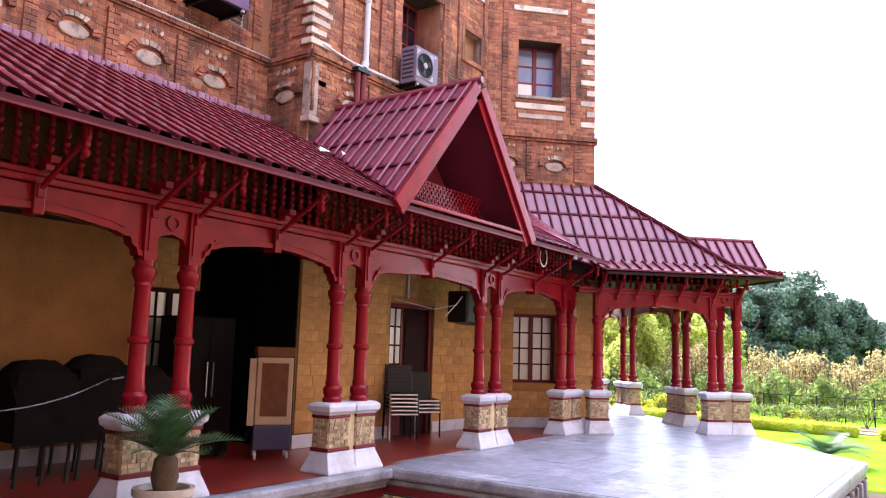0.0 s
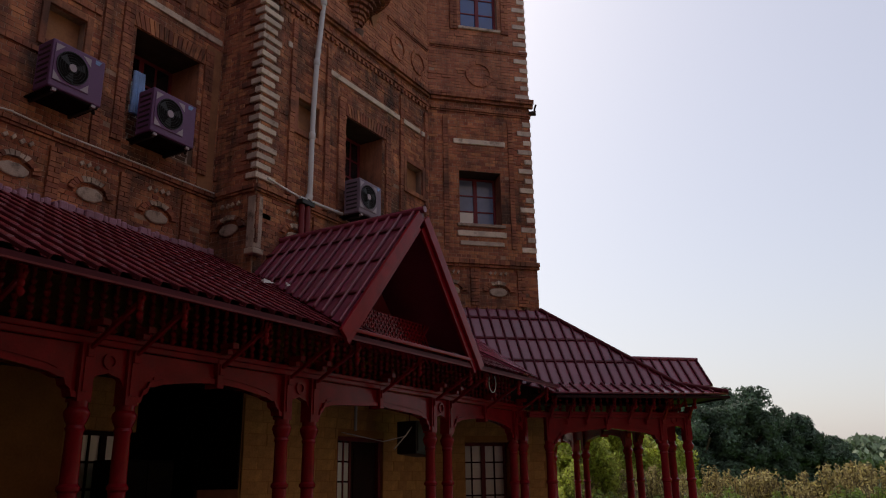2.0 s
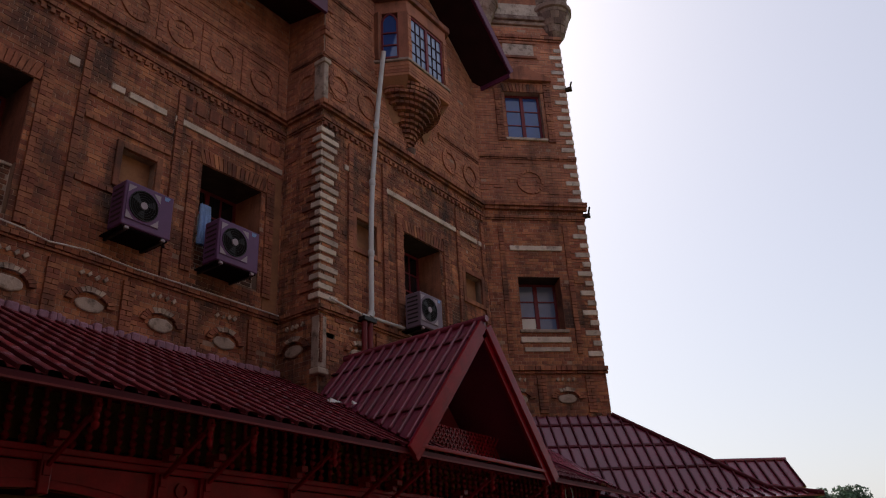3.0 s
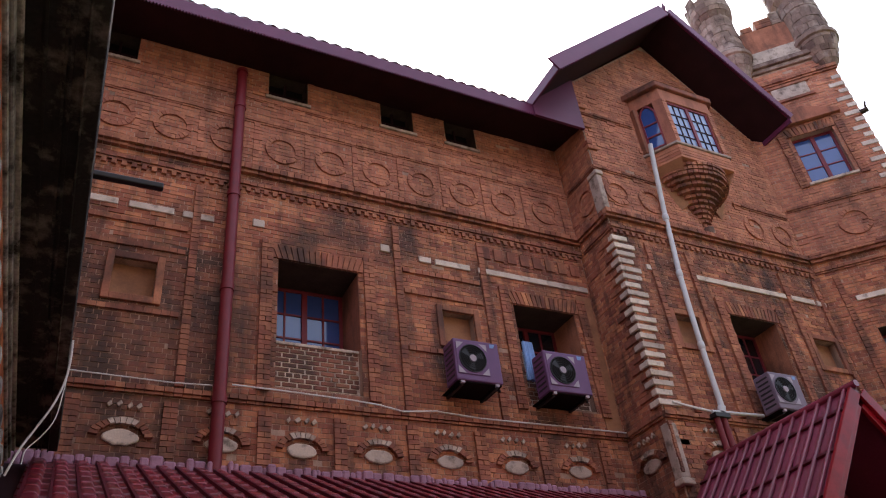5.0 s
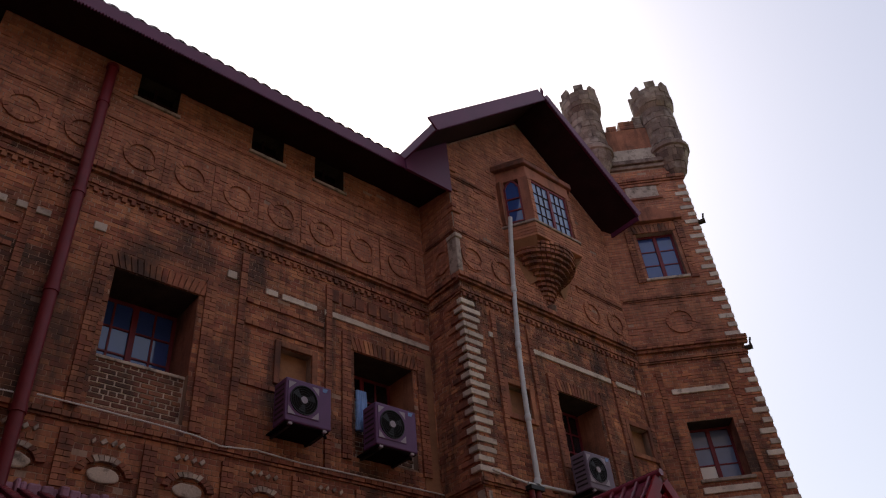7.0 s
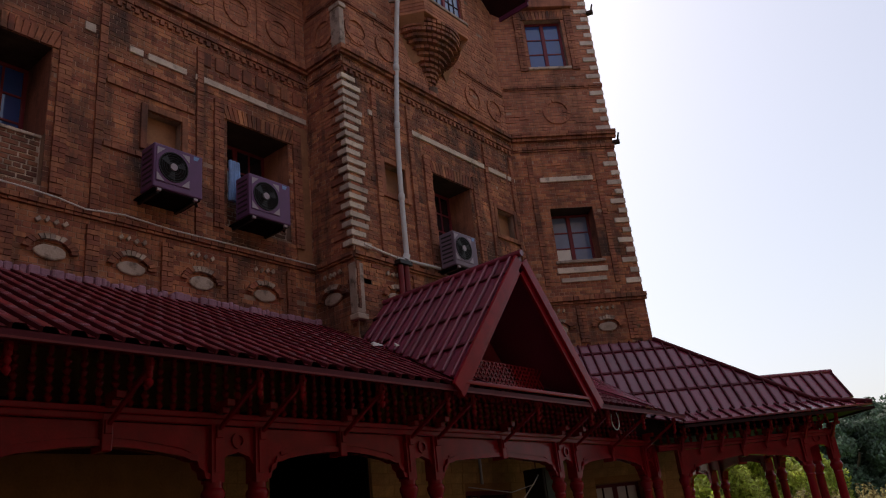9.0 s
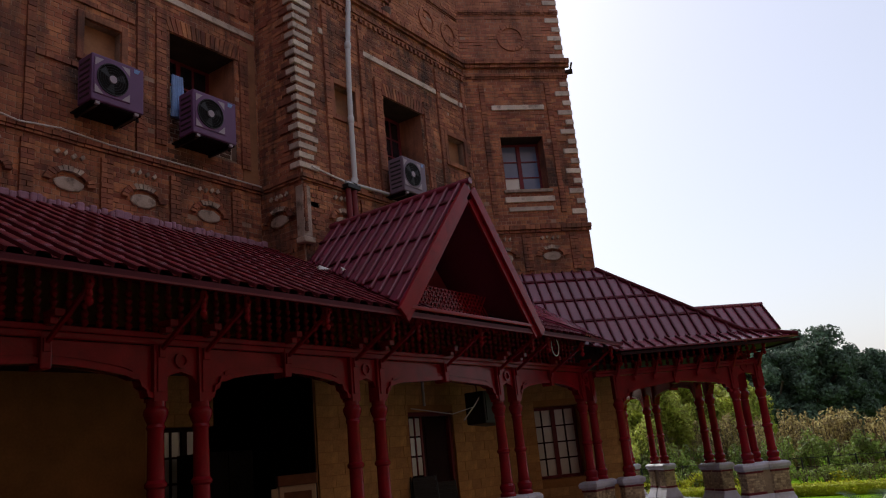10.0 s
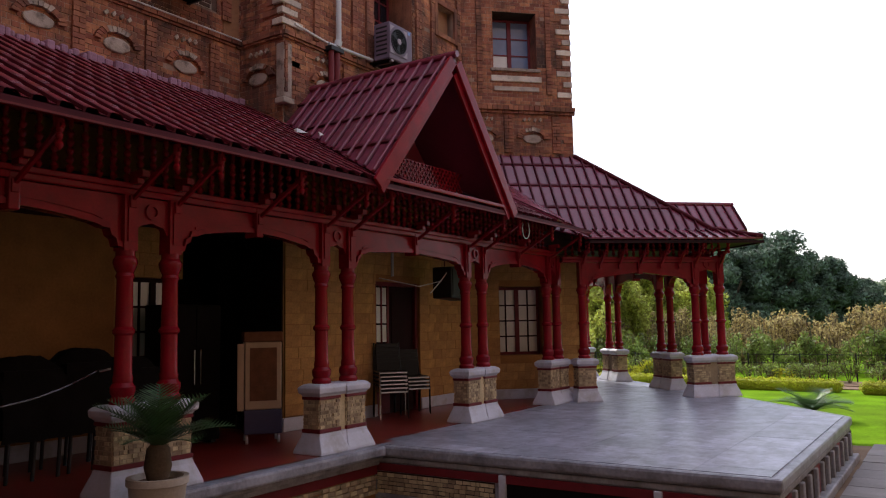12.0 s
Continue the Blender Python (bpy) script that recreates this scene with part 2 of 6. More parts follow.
class Geo:
    """Collects points and faces for one mesh."""

    def __init__(self):
        self.v, self.f = [], []

    def add(self, pts, faces):
        k = len(self.v)
        self.v += [tuple(p) for p in pts]
        self.f += [tuple(k + i for i in f) for f in faces]
        return self

    def box(self, x0, x1, y0, y1, z0, z1):
        p = [(x, y, z) for z in (z0, z1) for y in (y0, y1) for x in (x0, x1)]
        return self.add(p, [(0, 2, 3, 1), (4, 5, 7, 6), (0, 1, 5, 4), (1, 3, 7, 5), (3, 2, 6, 7), (2, 0, 4, 6)])

    def prism(self, poly, z0, z1):
        """A ground-plan outline, anticlockwise, drawn up from z0 to z1."""
        n = len(poly)
        p = [(x, y, z0) for x, y in poly] + [(x, y, z1) for x, y in poly]
        return self.add(p, [tuple(range(n - 1, -1, -1)), tuple(range(n, 2 * n))] + [(i, (i + 1) % n, n + (i + 1) % n, n + i) for i in range(n)])

    def slab(self, poly, y0, y1):
        """An outline in x and z, anticlockwise as seen from the front, from y0 (front) to y1 (back)."""
        n = len(poly)
        p = [(x, y0, z) for x, z in poly] + [(x, y1, z) for x, z in poly]
        return self.add(p, [tuple(range(n)), tuple(range(2 * n - 1, n - 1, -1))] + [(i, n + i, n + (i + 1) % n, (i + 1) % n) for i in range(n)])

    def strip(self, low, high, y0, y1):
        """A band between two lines of equal count in x and z, with thickness."""
        n = len(low)
        pts = [(x, y, z) for line, y in ((low, y0), (high, y0), (high, y1), (low, y1)) for x, z in line]
        f = [(k * n + i, k * n + i + 1, (k + 1) % 4 * n + i + 1, (k + 1) % 4 * n + i) for k in range(4) for i in range(n - 1)]
        return self.add(pts, f + [(0, n, 2 * n, 3 * n), (n - 1, 4 * n - 1, 3 * n - 1, 2 * n - 1)])

    def lathe(self, profile, x=0, y=0, sides=14, twist=0.0):
        n = len(profile)
        p = [(x + r * math.cos(twist + 2 * math.pi * k / sides), y + r * math.sin(twist + 2 * math.pi * k / sides), z) for r, z in profile for k in range(sides)]
        f = [(i * sides + k, i * sides + (k + 1) % sides, (i + 1) * sides + (k + 1) % sides, (i + 1) * sides + k) for i in range(n - 1) for k in range(sides)]
        f += [tuple(range(sides - 1, -1, -1)), tuple((n - 1) * sides + k for k in range(sides))]
        return self.add(p, f)

    def tube(self, path, r, sides=8):
        path = [Vector(p) for p in path]
        rings = []
        for i, p in enumerate(path):
            d = (path[min(i + 1, len(path) - 1)] - path[max(i - 1, 0)]).normalized()
            s = d.cross(Vector((0.31, 0.17, 0.93))).normalized()
            t = d.cross(s)
            rings += [p + r * (math.cos(2 * math.pi * k / sides) * s + math.sin(2 * math.pi * k / sides) * t) for k in range(sides)]
        n = len(path)
        f = [(i * sides + k, (i + 1) * sides + k, (i + 1) * sides + (k + 1) % sides, i * sides + (k + 1) % sides) for i in range(n - 1) for k in range(sides)]
        f += [tuple(range(sides)), tuple((n - 1) * sides + k for k in range(sides - 1, -1, -1))]
        return self.add(rings, f)

    def bar(self, p, q, w, h, up=(0, 0, 1)):
        """A square bar from p to q, w wide and h high above the line."""
        p, q, up = Vector(p), Vector(q), Vector(up)
        d = (q - p).normalized()
        s = d.cross(up).normalized() * w / 2
        t = s.cross(d).normalized() * h
        c = [p - s, p + s, q + s, q - s]
        return self.add(c + [k + t for k in c], [(0, 3, 2, 1), (4, 5, 6, 7), (0, 1, 5, 4), (1, 2, 6, 5), (2, 3, 7, 6), (3, 0, 4, 7)])

    def ring(self, x, z, r0, r1, y0, y1, a0=0, a1=360, n=20, squash=1.0):
        a = [radians(a0 + (a1 - a0) * k / n) for k in range(n + 1)]
        line = [[(x + r * math.cos(g), z + squash * r * math.sin(g)) for g in a] for r in (max(r0, 0.002), r1)]
        return self.strip(line[0], line[1], y0, y1)

    def mesh(self, name, smooth=0):
        me = bpy.data.meshes.new(name)
        me.from_pydata(self.v, [], self.f)
        bm = bmesh.new()
        bm.from_mesh(me)
        bmesh.ops.recalc_face_normals(bm, faces=bm.faces)
        bm.to_mesh(me)
        bm.free()
        if smooth:
            me.shade_smooth()
            me.set_sharp_from_angle(angle=radians(smooth))
        return me


def part(name, geo, material, parent=None, label="", smooth=0, bevel=0.0, m=None, kind=""):
    """One mesh object, under a thing or part, or by itself."""
    me = geo if isinstance(geo, bpy.types.Mesh) else geo.mesh(name, smooth)
    if not me.materials:
        me.materials.append(material)
    ob = new(name, me)
    if parent:
        ob.parent = parent
    if m is not None:
        ob.matrix_basis = m
    if bevel:
        mod = ob.modifiers.new("bevel", "BEVEL")
        mod.width, mod.segments, mod.limit_method, mod.angle_limit = bevel, 2, "ANGLE", radians(40)
    if label or kind:
        tagged(ob, label=label, kind=kind)
    return ob


def bent(path, n=5):
    """A smooth line through a few points."""
    p = [Vector(q) for q in path]
    p = [2 * p[0] - p[1]] + p + [2 * p[-1] - p[-2]]
    out = []
    for a, b, c, d in zip(p, p[1:], p[2:], p[3:]):
        for k in range(n):
            t = k / n
            out.append(0.5 * (2 * b + (c - a) * t + (2 * a - 5 * b + 4 * c - d) * t * t + (3 * b - a - 3 * c + d) * t ** 3))
    return out + [p[-2]]


def thing(name, label, category, group="", kind="", m=None):
    ob = new(name)
    ob.empty_display_size = 0.1
    if m is not None:
        ob.matrix_basis = m
    return tagged(ob, label, category, group, kind)


def face(x, y, nx, ny):
    """A wall's own axes: x along it, y into it, z up; (nx, ny) points out of it."""
    k = math.hypot(nx, ny)
    nx, ny = nx / k, ny / k
    return Matrix(((-ny, -nx, 0, x), (nx, -ny, 0, y), (0, 0, 1, 0), (0, 0, 0, 1)))


F_MAIN = face(0, 9.35, 0, -1)
F_BAY = face(0, 8.38, 0, -1)
F_RETURN = face(8.345, 9.35, -1, 0)
F_TOWER = face(13.55, 8.36, -1, -1)
F_TOWER_B = face(15.25, 6.66, 1, -1)

# ---- walls ----
GROUND_Z = -0.68


def holed(u0, u1, z0, z1, holes, y0=0.0, y1=0.4):
    """A wall slab with openings (u0, u1, z0, z1) through it."""
    us = sorted({u0, u1, *[min(max(k, u0), u1) for h in holes for k in h[:2]]})
    zs = sorted({z0, z1, *[min(max(k, z0), z1) for h in holes for k in h[2:4]]})
    nu, nz = len(us) - 1, len(zs) - 1

    def solid(i, j):
        if not (0 <= i < nu and 0 <= j < nz):
            return False
        mu, mz = (us[i] + us[i + 1]) / 2, (zs[j] + zs[j + 1]) / 2
        return not any(h[0] < mu < h[1] and h[2] < mz < h[3] for h in holes)

    def v(i, j, k):
        return (j * (nu + 1) + i) * 2 + k
    g = Geo()
    f = []
    for i in range(nu):
        for j in range(nz):
            if solid(i, j):
                c = [(i, j), (i + 1, j), (i + 1, j + 1), (i, j + 1)]
                f += [tuple(v(*p, 0) for p in c), tuple(v(*p, 1) for p in reversed(c))]
                for k, (di, dj) in enumerate(((0, -1), (1, 0), (0, 1), (-1, 0))):
                    if not solid(i + di, j + dj):
                        p, q = c[k], c[(k + 1) % 4]
                        f.append((v(*p, 0), v(*p, 1), v(*q, 1), v(*q, 0)))
    return g.add([(u, y, z) for z in zs for u in us for y in (y0, y1)], f)


MAIN_HOLES = [(2.53, 3.80, 6.28, 8.38), (6.60, 7.86, 6.45, 8.31), (2.28, 2.99, 11.81, 12.42), (4.40, 5.06, 11.81, 12.42), (5.74, 6.41, 11.81, 12.42),
              (-0.45, 0.12, 11.81, 12.42), (0.30, 0.85, 7.37, 7.93), (5.20, 5.77, 7.37, 7.93)]
BAY_HOLES = [(10.58, 11.76, 6.15, 8.21), (9.20, 9.75, 7.40, 7.98), (12.60, 13.22, 7.42, 8.0)]
TOWER_HOLES = [(0.66, 1.64, 6.95, 8.2), (0.77, 1.70, 11.88, 13.25)]

wall_main = part("wall_main", holed(-3.0, 8.35, 4.9, 12.6, MAIN_HOLES, 0.0, 0.95), MORTAR, None, "weathered red brick wall with stone bands above the veranda roof", m=F_MAIN, kind="structure")
wall_return = part("wall_return", holed(0, 0.97, 4.4, 13.6, [], 0, 0.35), MORTAR, None, "short brick return wall beside the projecting bay", m=F_RETURN, kind="structure")
bay_geo = holed(8.36, 13.56, 4.4, 13.5, BAY_HOLES, 0.0, 0.85)
bay_geo.slab([(8.36, 13.5), (13.56, 13.5), (10.93, 15.75)], 0.0, 0.4)
wall_bay = part("wall_bay", bay_geo, MORTAR, None, "gabled red brick bay wall with oriel window", m=F_BAY, kind="structure")
wall_tower = part("wall_tower", holed(0, 2.4, 4.5, 15.4, TOWER_HOLES, 0, 0.62), MORTAR, None, "angled red brick tower wall with stone quoins", m=F_TOWER, kind="structure")
wall_tower_side = part("wall_tower_side", holed(0, 2.4, 4.5, 15.4, [], 0, 0.4), MORTAR, None, "brick tower wall turned away to the garden", m=F_TOWER_B, kind="structure")
PORCH = face(-0.715, 0, 1, -0.031)
wall_wing = part("wall_porch", holed(-3.0, 9.0, -0.68, 5.2, []), SOOT, None, "sooty carved stone wall of the porch", m=PORCH, kind="structure")
# unseen wall, added so less sky light reaches the left of the house
part("wall_wing", Geo().box(-2.0, -1.5, -3.0, 9.3, 5.25, 13.0), MORTAR, None, "added unseen wall above the porch, blocks sky from the left", kind="structure")
# unseen walls behind the eye, added tall and dark to cut sky light
wall_opposite = part("wall_opposite", Geo().box(-7.0, 26.0, -7.4, -7.0, GROUND_Z, 15.5).box(-7.4, -7.0, -7.4, 16.9, GROUND_Z, 15.5), SOOT, None, "added unseen dark walls behind, cut sky light on the house", kind="structure")
# unseen back walls; the stretch to x = 21 is added to shade the terrace
back = Geo()
back.box(-3.0, 21.0, 16.5, 16.9, -0.68, 12.6).box(16.95, 17.35, 8.36, 10.0, -0.68, 12.6).box(17.35, 21.0, 10.0, 10.4, -0.68, 12.6).box(20.6, 21.0, 10.4, 16.5, -0.68, 12.6)
part("wall_back", back, MORTAR, None, "unseen brick walls behind the house, extended to shade the terrace", kind="structure")

# ochre walls inside the veranda, with their openings
LOW_MAIN = [(2.0, 3.3, 0.0, 2.3), (6.45, 7.30, 0.75, 2.25), (7.30, 8.34, 0.0, 3.2)]
LOW_BAY = [(10.55, 11.86, 0.0, 2.30)]
LOW_TOWER = [(0.66, 1.66, 0.88, 2.30)]
wall_veranda = part("wall_veranda", holed(-1.3, 8.35, -0.1, 4.89, LOW_MAIN, 0.0, 0.4), OCHRE, None, "ochre stone wall at the back of the veranda", m=F_MAIN, kind="structure")
part("wall_veranda_return", holed(0, 0.97, -0.1, 4.39, [(0.0, 0.94, 0.0, 3.2)], 0, 0.35), OCHRE, None, "ochre stone corner of the bay in the veranda", m=F_RETURN, kind="structure")
wall_veranda_bay = part("wall_veranda_bay", holed(8.36, 13.55, -0.1, 4.39, LOW_BAY, 0.0, 0.4), OCHRE, None, "ochre stone bay wall under the veranda roof", m=F_BAY, kind="structure")
wall_veranda_tower = part("wall_veranda_tower", holed(0, 2.4, -0.1, 4.49, LOW_TOWER, 0.0, 0.6), OCHRE, None, "ochre stone tower wall under the veranda roof", m=F_TOWER, kind="structure")
part("wall_veranda_tower_side", holed(0, 2.4, -0.1, 4.49, [], 0.0, 0.4), OCHRE, None, "ochre stone tower wall facing the garden", m=F_TOWER_B, kind="structure")
for nm, m, u0, u1, gaps in (("baseboard", F_MAIN, -1.3, 8.35, LOW_MAIN), ("baseboard", F_RETURN, 0, 0.97, []), ("baseboard", F_BAY, 8.33, 13.55, LOW_BAY), ("baseboard", F_TOWER, 0, 2.4, [])):
    low = [h for h in gaps if h[2] < 0.1]
    part(nm, holed(u0, u1, 0.0, 0.2, low, -0.03, -0.002), WHITE, None, "white marble skirting along the veranda wall", m=m, kind="structure", bevel=0.008)
# solid cores added to stop sun leaks, near black for unlit rooms
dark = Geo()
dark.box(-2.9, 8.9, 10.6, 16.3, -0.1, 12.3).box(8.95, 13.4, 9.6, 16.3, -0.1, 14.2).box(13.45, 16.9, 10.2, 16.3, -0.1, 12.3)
part("inner_wall", dark, DARK, None, "added near-black cores, block stray sun and darken the openings", kind="structure")
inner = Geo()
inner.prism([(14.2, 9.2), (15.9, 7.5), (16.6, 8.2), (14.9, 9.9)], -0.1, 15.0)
part("inner_wall", inner, DARK, None, "added near-black core inside the tower", kind="structure")

# ---- floors and ground ----
g = Geo()
g.prism([(-1.3, 6.38), (8.4, 6.38), (8.4, 6.55), (13.9, 6.7), (15.25, 6.66), (13.55, 8.36), (13.5, 9.35), (-1.3, 9.35)], -0.1, 0.0)
part("floor", g, OXIDE, None, "polished red oxide veranda floor", kind="structure")
n_ring = 48
g = Geo()
g.add([(2500 * math.cos(2 * math.pi * k / n_ring), 2500 * math.sin(2 * math.pi * k / n_ring), GROUND_Z) for k in range(n_ring)], [tuple(range(n_ring))])
part("ground", g, GRASS, None, "sunlit mown lawn reaching to the distance", kind="structure")
g = Geo()
g.box(-6, 15.2, -6, 6.3, GROUND_Z + 0.004, GROUND_Z + 0.02)
pavement = part("pavement", g, EARTH, None, "joints under worn stone paving beside the terrace", kind="structure")

# ---- roofs ----


def ribbed(name, label, corners, step, seam, parent, sheet=None, rib=None, rib_h=0.035, rib_w=0.03, phase=0.5):
    """A plane of roof sheeting (first edge is the eave): a thin slab, ribs up the slope and lapped seams across."""
    pts = [Vector(c) for c in corners]
    ax = (pts[1] - pts[0]).normalized()
    nrm = ax.cross(pts[-1] - pts[0]).normalized()
    if nrm.z < 0:
        nrm = -nrm
    up = nrm.cross(ax)
    if up.z < 0:
        up = -up
    flat = [((p - pts[0]).dot(ax), (p - pts[0]).dot(up)) for p in pts]
    n = len(pts)
    g = Geo()
    g.add([p for p in pts] + [p - nrm * 0.03 for p in pts], [tuple(range(n)), tuple(range(2 * n - 1, n - 1, -1))] + [(i, n + i, n + (i + 1) % n, (i + 1) % n) for i in range(n)])
    roof = part(name, g, sheet or ROOF, parent, label)

    def cut(k, c):
        hits = []
        for p, q in zip(flat, flat[1:] + flat[:1]):
            if (p[k] - c) * (q[k] - c) < 0:
                hits.append(p[1 - k] + (c - p[k]) / (q[k] - p[k]) * (q[1 - k] - p[1 - k]))
        return (min(hits), max(hits)) if len(hits) >= 2 else None
    lo, hi = min(p[0] for p in flat), max(p[0] for p in flat)
    c = lo + step * phase
    while c < hi:
        h = cut(0, c)
        if h and h[1] - h[0] > 0.06:
            r = Geo().bar(pts[0] + ax * c + up * h[0], pts[0] + ax * c + up * h[1], rib_w, rib_h, nrm)
            part("rib", r, rib or ROOF_RIB, roof)
        c += step
    top = max(p[1] for p in flat)
    c = seam
    while c < top - 0.1:
        h = cut(1, c)
        if h:
            r = Geo().bar(pts[0] + ax * h[0] + up * c, pts[0] + ax * h[1] + up * c, 0.05, rib_h * 0.6, nrm)
            part("lap_seam", r, rib or ROOF_RIB, roof)
        c += seam
    return roof


EAVE_Y, EAVE_Z, ROOF_K = 5.72, 3.25, 0.501
veranda_roof = thing("veranda_roof", "red ribbed metal lean-to roof over the veranda", "roof", kind="structure")


def roof_z(y):
    return EAVE_Z + ROOF_K * (y - EAVE_Y)


# pressed tile sheets on the long slope; round ribs with small steps
SHEET_W, PITCH = 0.86, 0.215


def tile_sheet(width, y_top):
    g = Geo()
    cols = [k * PITCH / 12 for k in range(int(round(width / PITCH * 12)) + 1)]
    run = y_top - EAVE_Y
    rows = []
    steps = int(run / 0.36) + 1
    for k in range(steps):
        rows += [(min(k * 0.36, run), 0.010), (min((k + 1) * 0.36 - 0.006, run), 0.0)]
    pts = []
    for y, lift in rows:
        for x in cols:
            w = 0.040 * min(1.0, max(0.0, (0.31 - abs((x / PITCH) % 1.0 - 0.5)) / 0.09))
            pts.append((x, y, ROOF_K * y + w + lift))
    nc = len(cols)
    g.add(pts, [(r * nc + c, r * nc + c + 1, (r + 1) * nc + c + 1, (r + 1) * nc + c) for r in range(len(rows) - 1) for c in range(nc - 1)])
    me = g.mesh("roof_sheet", 35)
    return me


sheet_mesh = tile_sheet(SHEET_W, 9.33)
x = -0.2
while x < 8.2:
    s = part("roof_sheet", sheet_mesh, TILE_ROOF, veranda_roof, m=Matrix.Translation((x, EAVE_Y, EAVE_Z + 0.01)))
    x += SHEET_W
short_mesh = tile_sheet(SHEET_W, 8.36)
for k in range(3):
    part("roof_sheet", short_mesh, TILE_ROOF, veranda_roof, m=Matrix.Translation((10.3 + k * SHEET_W, EAVE_Y, EAVE_Z + 0.01)))
# dark fins in the troughs beside the ribs: flank shade put into colour
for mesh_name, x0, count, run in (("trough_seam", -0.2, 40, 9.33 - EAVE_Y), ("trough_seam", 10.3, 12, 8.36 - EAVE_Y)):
    shade_fin_mesh = Geo().bar((0, 0.01, ROOF_K * 0.01), (0, run, ROOF_K * run), 0.024, 0.044).mesh(mesh_name)
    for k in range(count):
        part(mesh_name, shade_fin_mesh, ROOF_RIB, veranda_roof, m=Matrix.Translation((x0 + (k + 0.19) * PITCH, EAVE_Y, EAVE_Z + 0.008)))
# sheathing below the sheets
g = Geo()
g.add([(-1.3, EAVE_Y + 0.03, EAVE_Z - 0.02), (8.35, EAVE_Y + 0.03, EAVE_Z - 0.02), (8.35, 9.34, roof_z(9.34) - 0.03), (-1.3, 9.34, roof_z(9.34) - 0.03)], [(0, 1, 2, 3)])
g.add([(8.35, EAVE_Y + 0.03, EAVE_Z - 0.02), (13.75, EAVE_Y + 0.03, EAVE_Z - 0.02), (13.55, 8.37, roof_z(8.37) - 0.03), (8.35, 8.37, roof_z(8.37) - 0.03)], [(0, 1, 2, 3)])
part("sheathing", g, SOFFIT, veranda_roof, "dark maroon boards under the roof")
g = Geo().bar((-0.2, EAVE_Y - 0.012, EAVE_Z - 0.05), (13.76, EAVE_Y - 0.012, EAVE_Z - 0.05), 0.03, 0.05)
part("fascia", g, ROOF_RIB, veranda_roof, "dark red eaves board")
part("fascia_bead", Geo().bar((-0.2, EAVE_Y - 0.022, EAVE_Z - 0.068), (13.70, EAVE_Y - 0.022, EAVE_Z - 0.068), 0.02, 0.018), RED_FLAT, veranda_roof)
g = Geo()
lump = random.Random(77)
x = -1.3
while x < 8.3:
    w = min(lump.uniform(0.06, 0.16), 8.32 - x)
    y_ = 9.18 + lump.uniform(-0.03, 0.03)
    g.box(x, x + w, y_, 9.34, roof_z(y_) - 0.03, roof_z(9.27) + lump.uniform(0.075, 0.125))
    x += w
part("flashing", g, MAUVE, veranda_roof, "uneven mauve mortar flashing along the wall", bevel=0.03)
dormer = thing("gable_roof", "red metal gable roof with lattice front above the veranda", "roof", kind="structure")
FY = EAVE_Y - 0.05
for sgn, low in ((-1, 7.23), (1, 10.54)):
    foot = 8.40 if sgn < 0 else 9.50
    pl = [Vector((8.95, FY, 5.28)), Vector((8.95, 8.38, 5.28)), Vector((foot, 8.38, 4.64)), Vector((low, FY, EAVE_Z + 0.06))]
    nrm = (pl[1] - pl[0]).cross(pl[3] - pl[0]).normalized()
    nrm = nrm if nrm.z > 0 else -nrm
    g = Geo().add(pl + [p - nrm * 0.04 for p in pl], [(0, 1, 2, 3), (7, 6, 5, 4), (0, 4, 5, 1), (1, 5, 6, 2), (2, 6, 7, 3), (3, 7, 4, 0)])
    slope = part("slope", g, ROOF, dormer, m=Matrix.Translation((0, 0, 0)))
    down = (pl[3] - pl[0])
    yy = FY + 0.12
    while yy < 8.3:
        f = min(1.0, (8.38 - yy) / (8.38 - FY))
        length = (pl[2] - pl[1]).length / down.length * (1 - f) + f
        a0 = Vector((8.95, yy, 5.28))
        part("rib", Geo().bar(a0, a0 + down * length, 0.05, 0.045, nrm), ROOF, slope, bevel=0.015)
        yy += 0.215
    for k in (0.16, 0.45, 0.73):
        a0 = pl[0] + down * k
        full = 1 - max(0.0, (k - (pl[2] - pl[1]).length / down.length) / (1 - (pl[2] - pl[1]).length / down.length))
        part("lap_seam", Geo().bar(a0, a0 + Vector((0, (8.38 - FY) * full, 0)), 0.05, 0.03, nrm), ROOF_RIB, slope)
    # barge boards, outer and inner
    a0, a1 = pl[0] + Vector((0, -0.02, 0.02)), pl[3] + Vector((0, -0.02, 0.0))
    part("barge_board", Geo().bar(a0 - Vector((0, 0, 0.16)), a1 - Vector((0, 0, 0.16)), 0.05, 0.16), RED, dormer, bevel=0.008)
    part("barge_board", Geo().bar(a0 + Vector((0, 0.05, -0.30)), a1 + Vector((-sgn * 0.1, 0.05, -0.20)), 0.05, 0.10), RED, dormer, bevel=0.008)
part("ridge_cap", Geo().tube([(8.95, FY - 0.06, 5.30), (8.95, 8.38, 5.30)], 0.05, 8), ROOF, dormer, smooth=50)
part("gable_panel", Geo().slab([(7.6, EAVE_Z + 0.1), (10.2, EAVE_Z + 0.1), (8.95, 4.75)], FY + 1.0, FY + 1.05), RED_FLAT, dormer, "recessed dark red gable panel")
g = Geo()
for k in range(-16, 17):
    for s in (-1, 1):
        xa = 8.95 + k * 0.09
        for z0 in (0,):
            za, zb = EAVE_Z + 0.12, EAVE_Z + 0.55
            xb = xa + s * (zb - za) * 0.8
            if 7.75 < xa < 10.1 and 7.9 < xb < 9.95:
                g.bar((xa, FY + 0.53, za), (xb, FY + 0.53, zb), 0.02, 0.02, (0, -1, 0))
